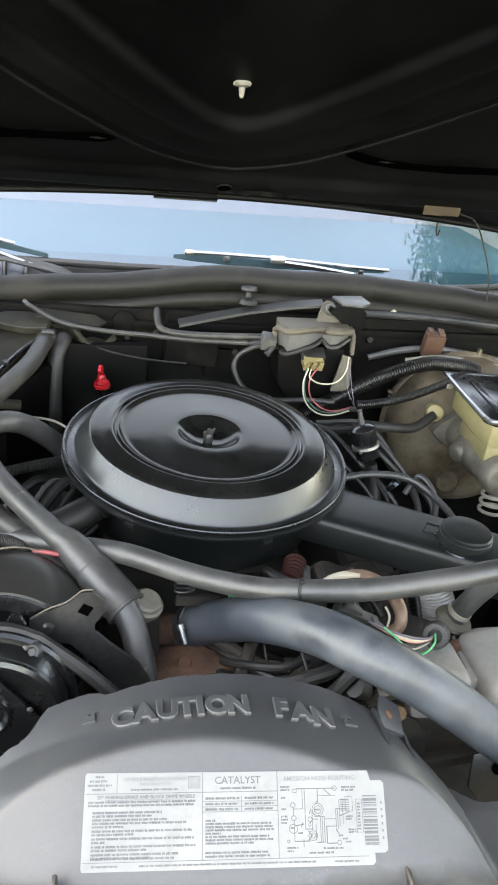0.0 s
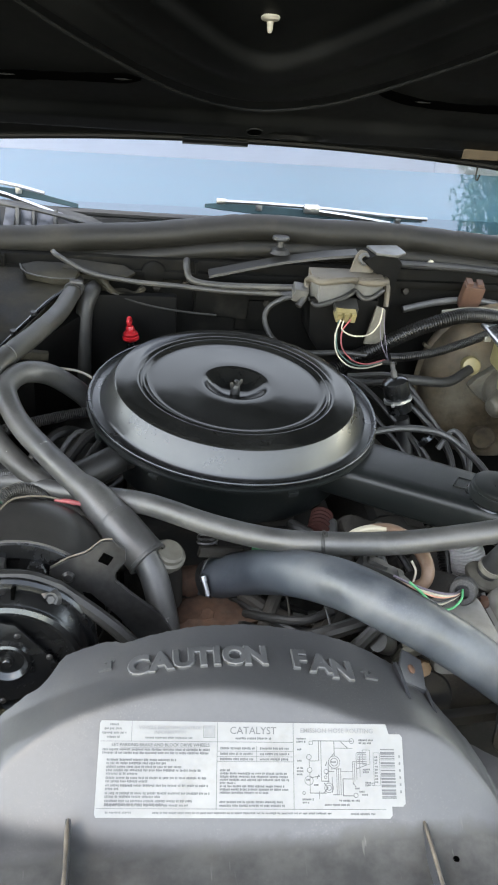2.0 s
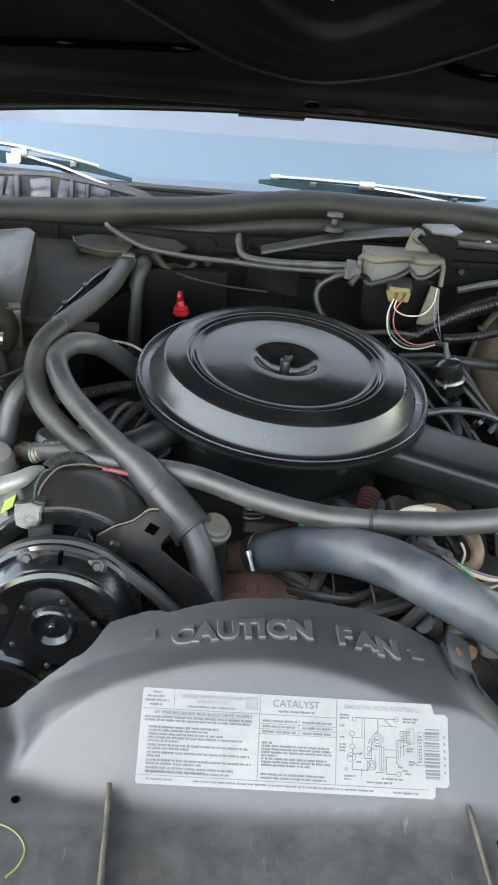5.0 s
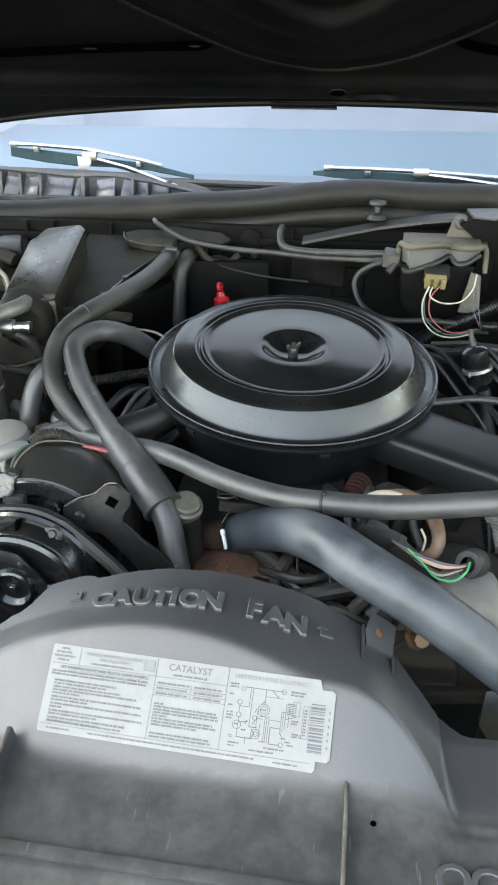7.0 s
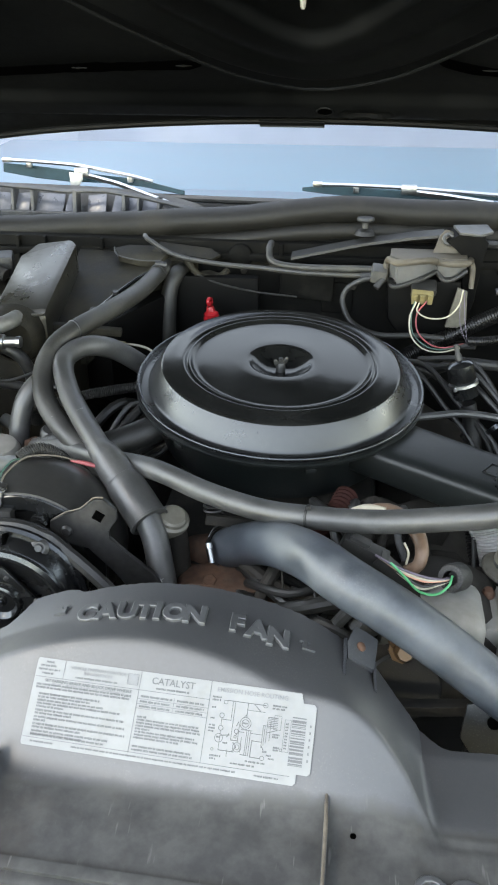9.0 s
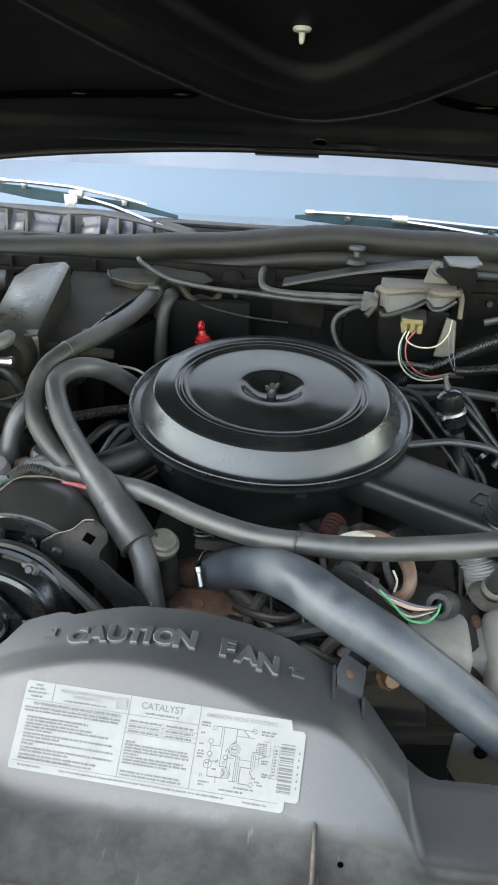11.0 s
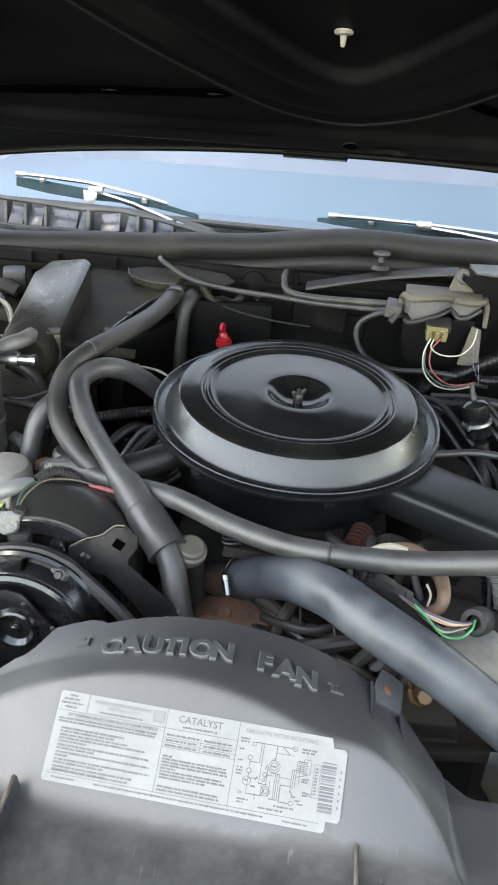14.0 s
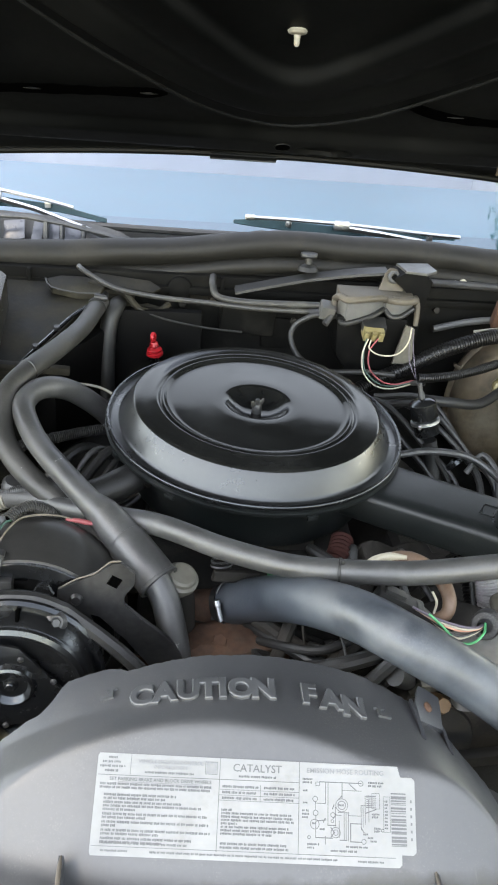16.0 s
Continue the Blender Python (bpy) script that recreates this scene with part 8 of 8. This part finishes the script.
# ---- tree over the drive, mirrored in the windscreen ----
def tree():
    at = Vector((10.2, 4.2, 0))
    base = thing("tree", at, "tall leafy green tree standing beside the drive", "tree")
    part("trunk", tube([at, at + Vector((0.15, 0.05, 3.5)), at + Vector((-0.1, 0.1, 7.0)), at + Vector((0.05, 0.0, 10.5)), at + Vector((0.0, 0.0, 14.0))], [0.38, 0.30, 0.24, 0.16, 0.05], 6, 14), BARK, base)
    rng = random.Random(21)
    for k in range(11):
        a = 2.4 * k + rng.random()
        h = 5.0 + 0.74 * k
        reach = 2.8 * (1 - 0.05 * k)
        tip = at + Vector((reach * math.cos(a), reach * math.sin(a), h + 1.7))
        part("limb", tube([at + Vector((0, 0.05, h)), at + Vector((0.5 * reach * math.cos(a), 0.5 * reach * math.sin(a), h + 0.7)), tip], [0.12, 0.07, 0.02], 5, 8), BARK, base)
    verts, faces = [], []
    for clump in range(600):
        a, b, r = rng.uniform(0, 6.283), rng.uniform(-1, 1), rng.random() ** 0.4
        flat = math.sqrt(1 - b * b) * (3.3 + 0.7 * math.sin(3 * a + 5 * b))
        c = at + Vector((r * flat * math.cos(a), r * flat * math.sin(a), 9.8 + 4.9 * r * b))
        for leaf in range(210):
            q = c + Vector((rng.gauss(0, 0.28), rng.gauss(0, 0.28), rng.gauss(0, 0.24)))
            d, e = Vector((rng.gauss(0, 1), rng.gauss(0, 1), rng.gauss(0, 1))).normalized() * 0.072, Vector((rng.gauss(0, 1), rng.gauss(0, 1), rng.gauss(0, 1))).normalized() * 0.049
            n = len(verts)
            verts += [q - d, q + e, q + d, q - e]
            faces.append((n, n + 1, n + 2, n + 3))
    mesh = bpy.data.meshes.new("crown")
    mesh.from_pydata([v - at for v in verts], [], faces)
    mesh.materials.append(LEAF)
    crown = new("crown", mesh)
    crown.parent = base
    tagged(crown, kind="stuff")
    return base


near_tree = tree()
# two unseen copies, added to block low sky in reflections on the right
for x, y, turn in ((14.0, -2.0, 70), (15.0, 10.5, 200)):
    copy_thing(near_tree, Matrix.Translation((x, y, 0)) @ Matrix.Rotation(radians(turn), 4, "Z"))
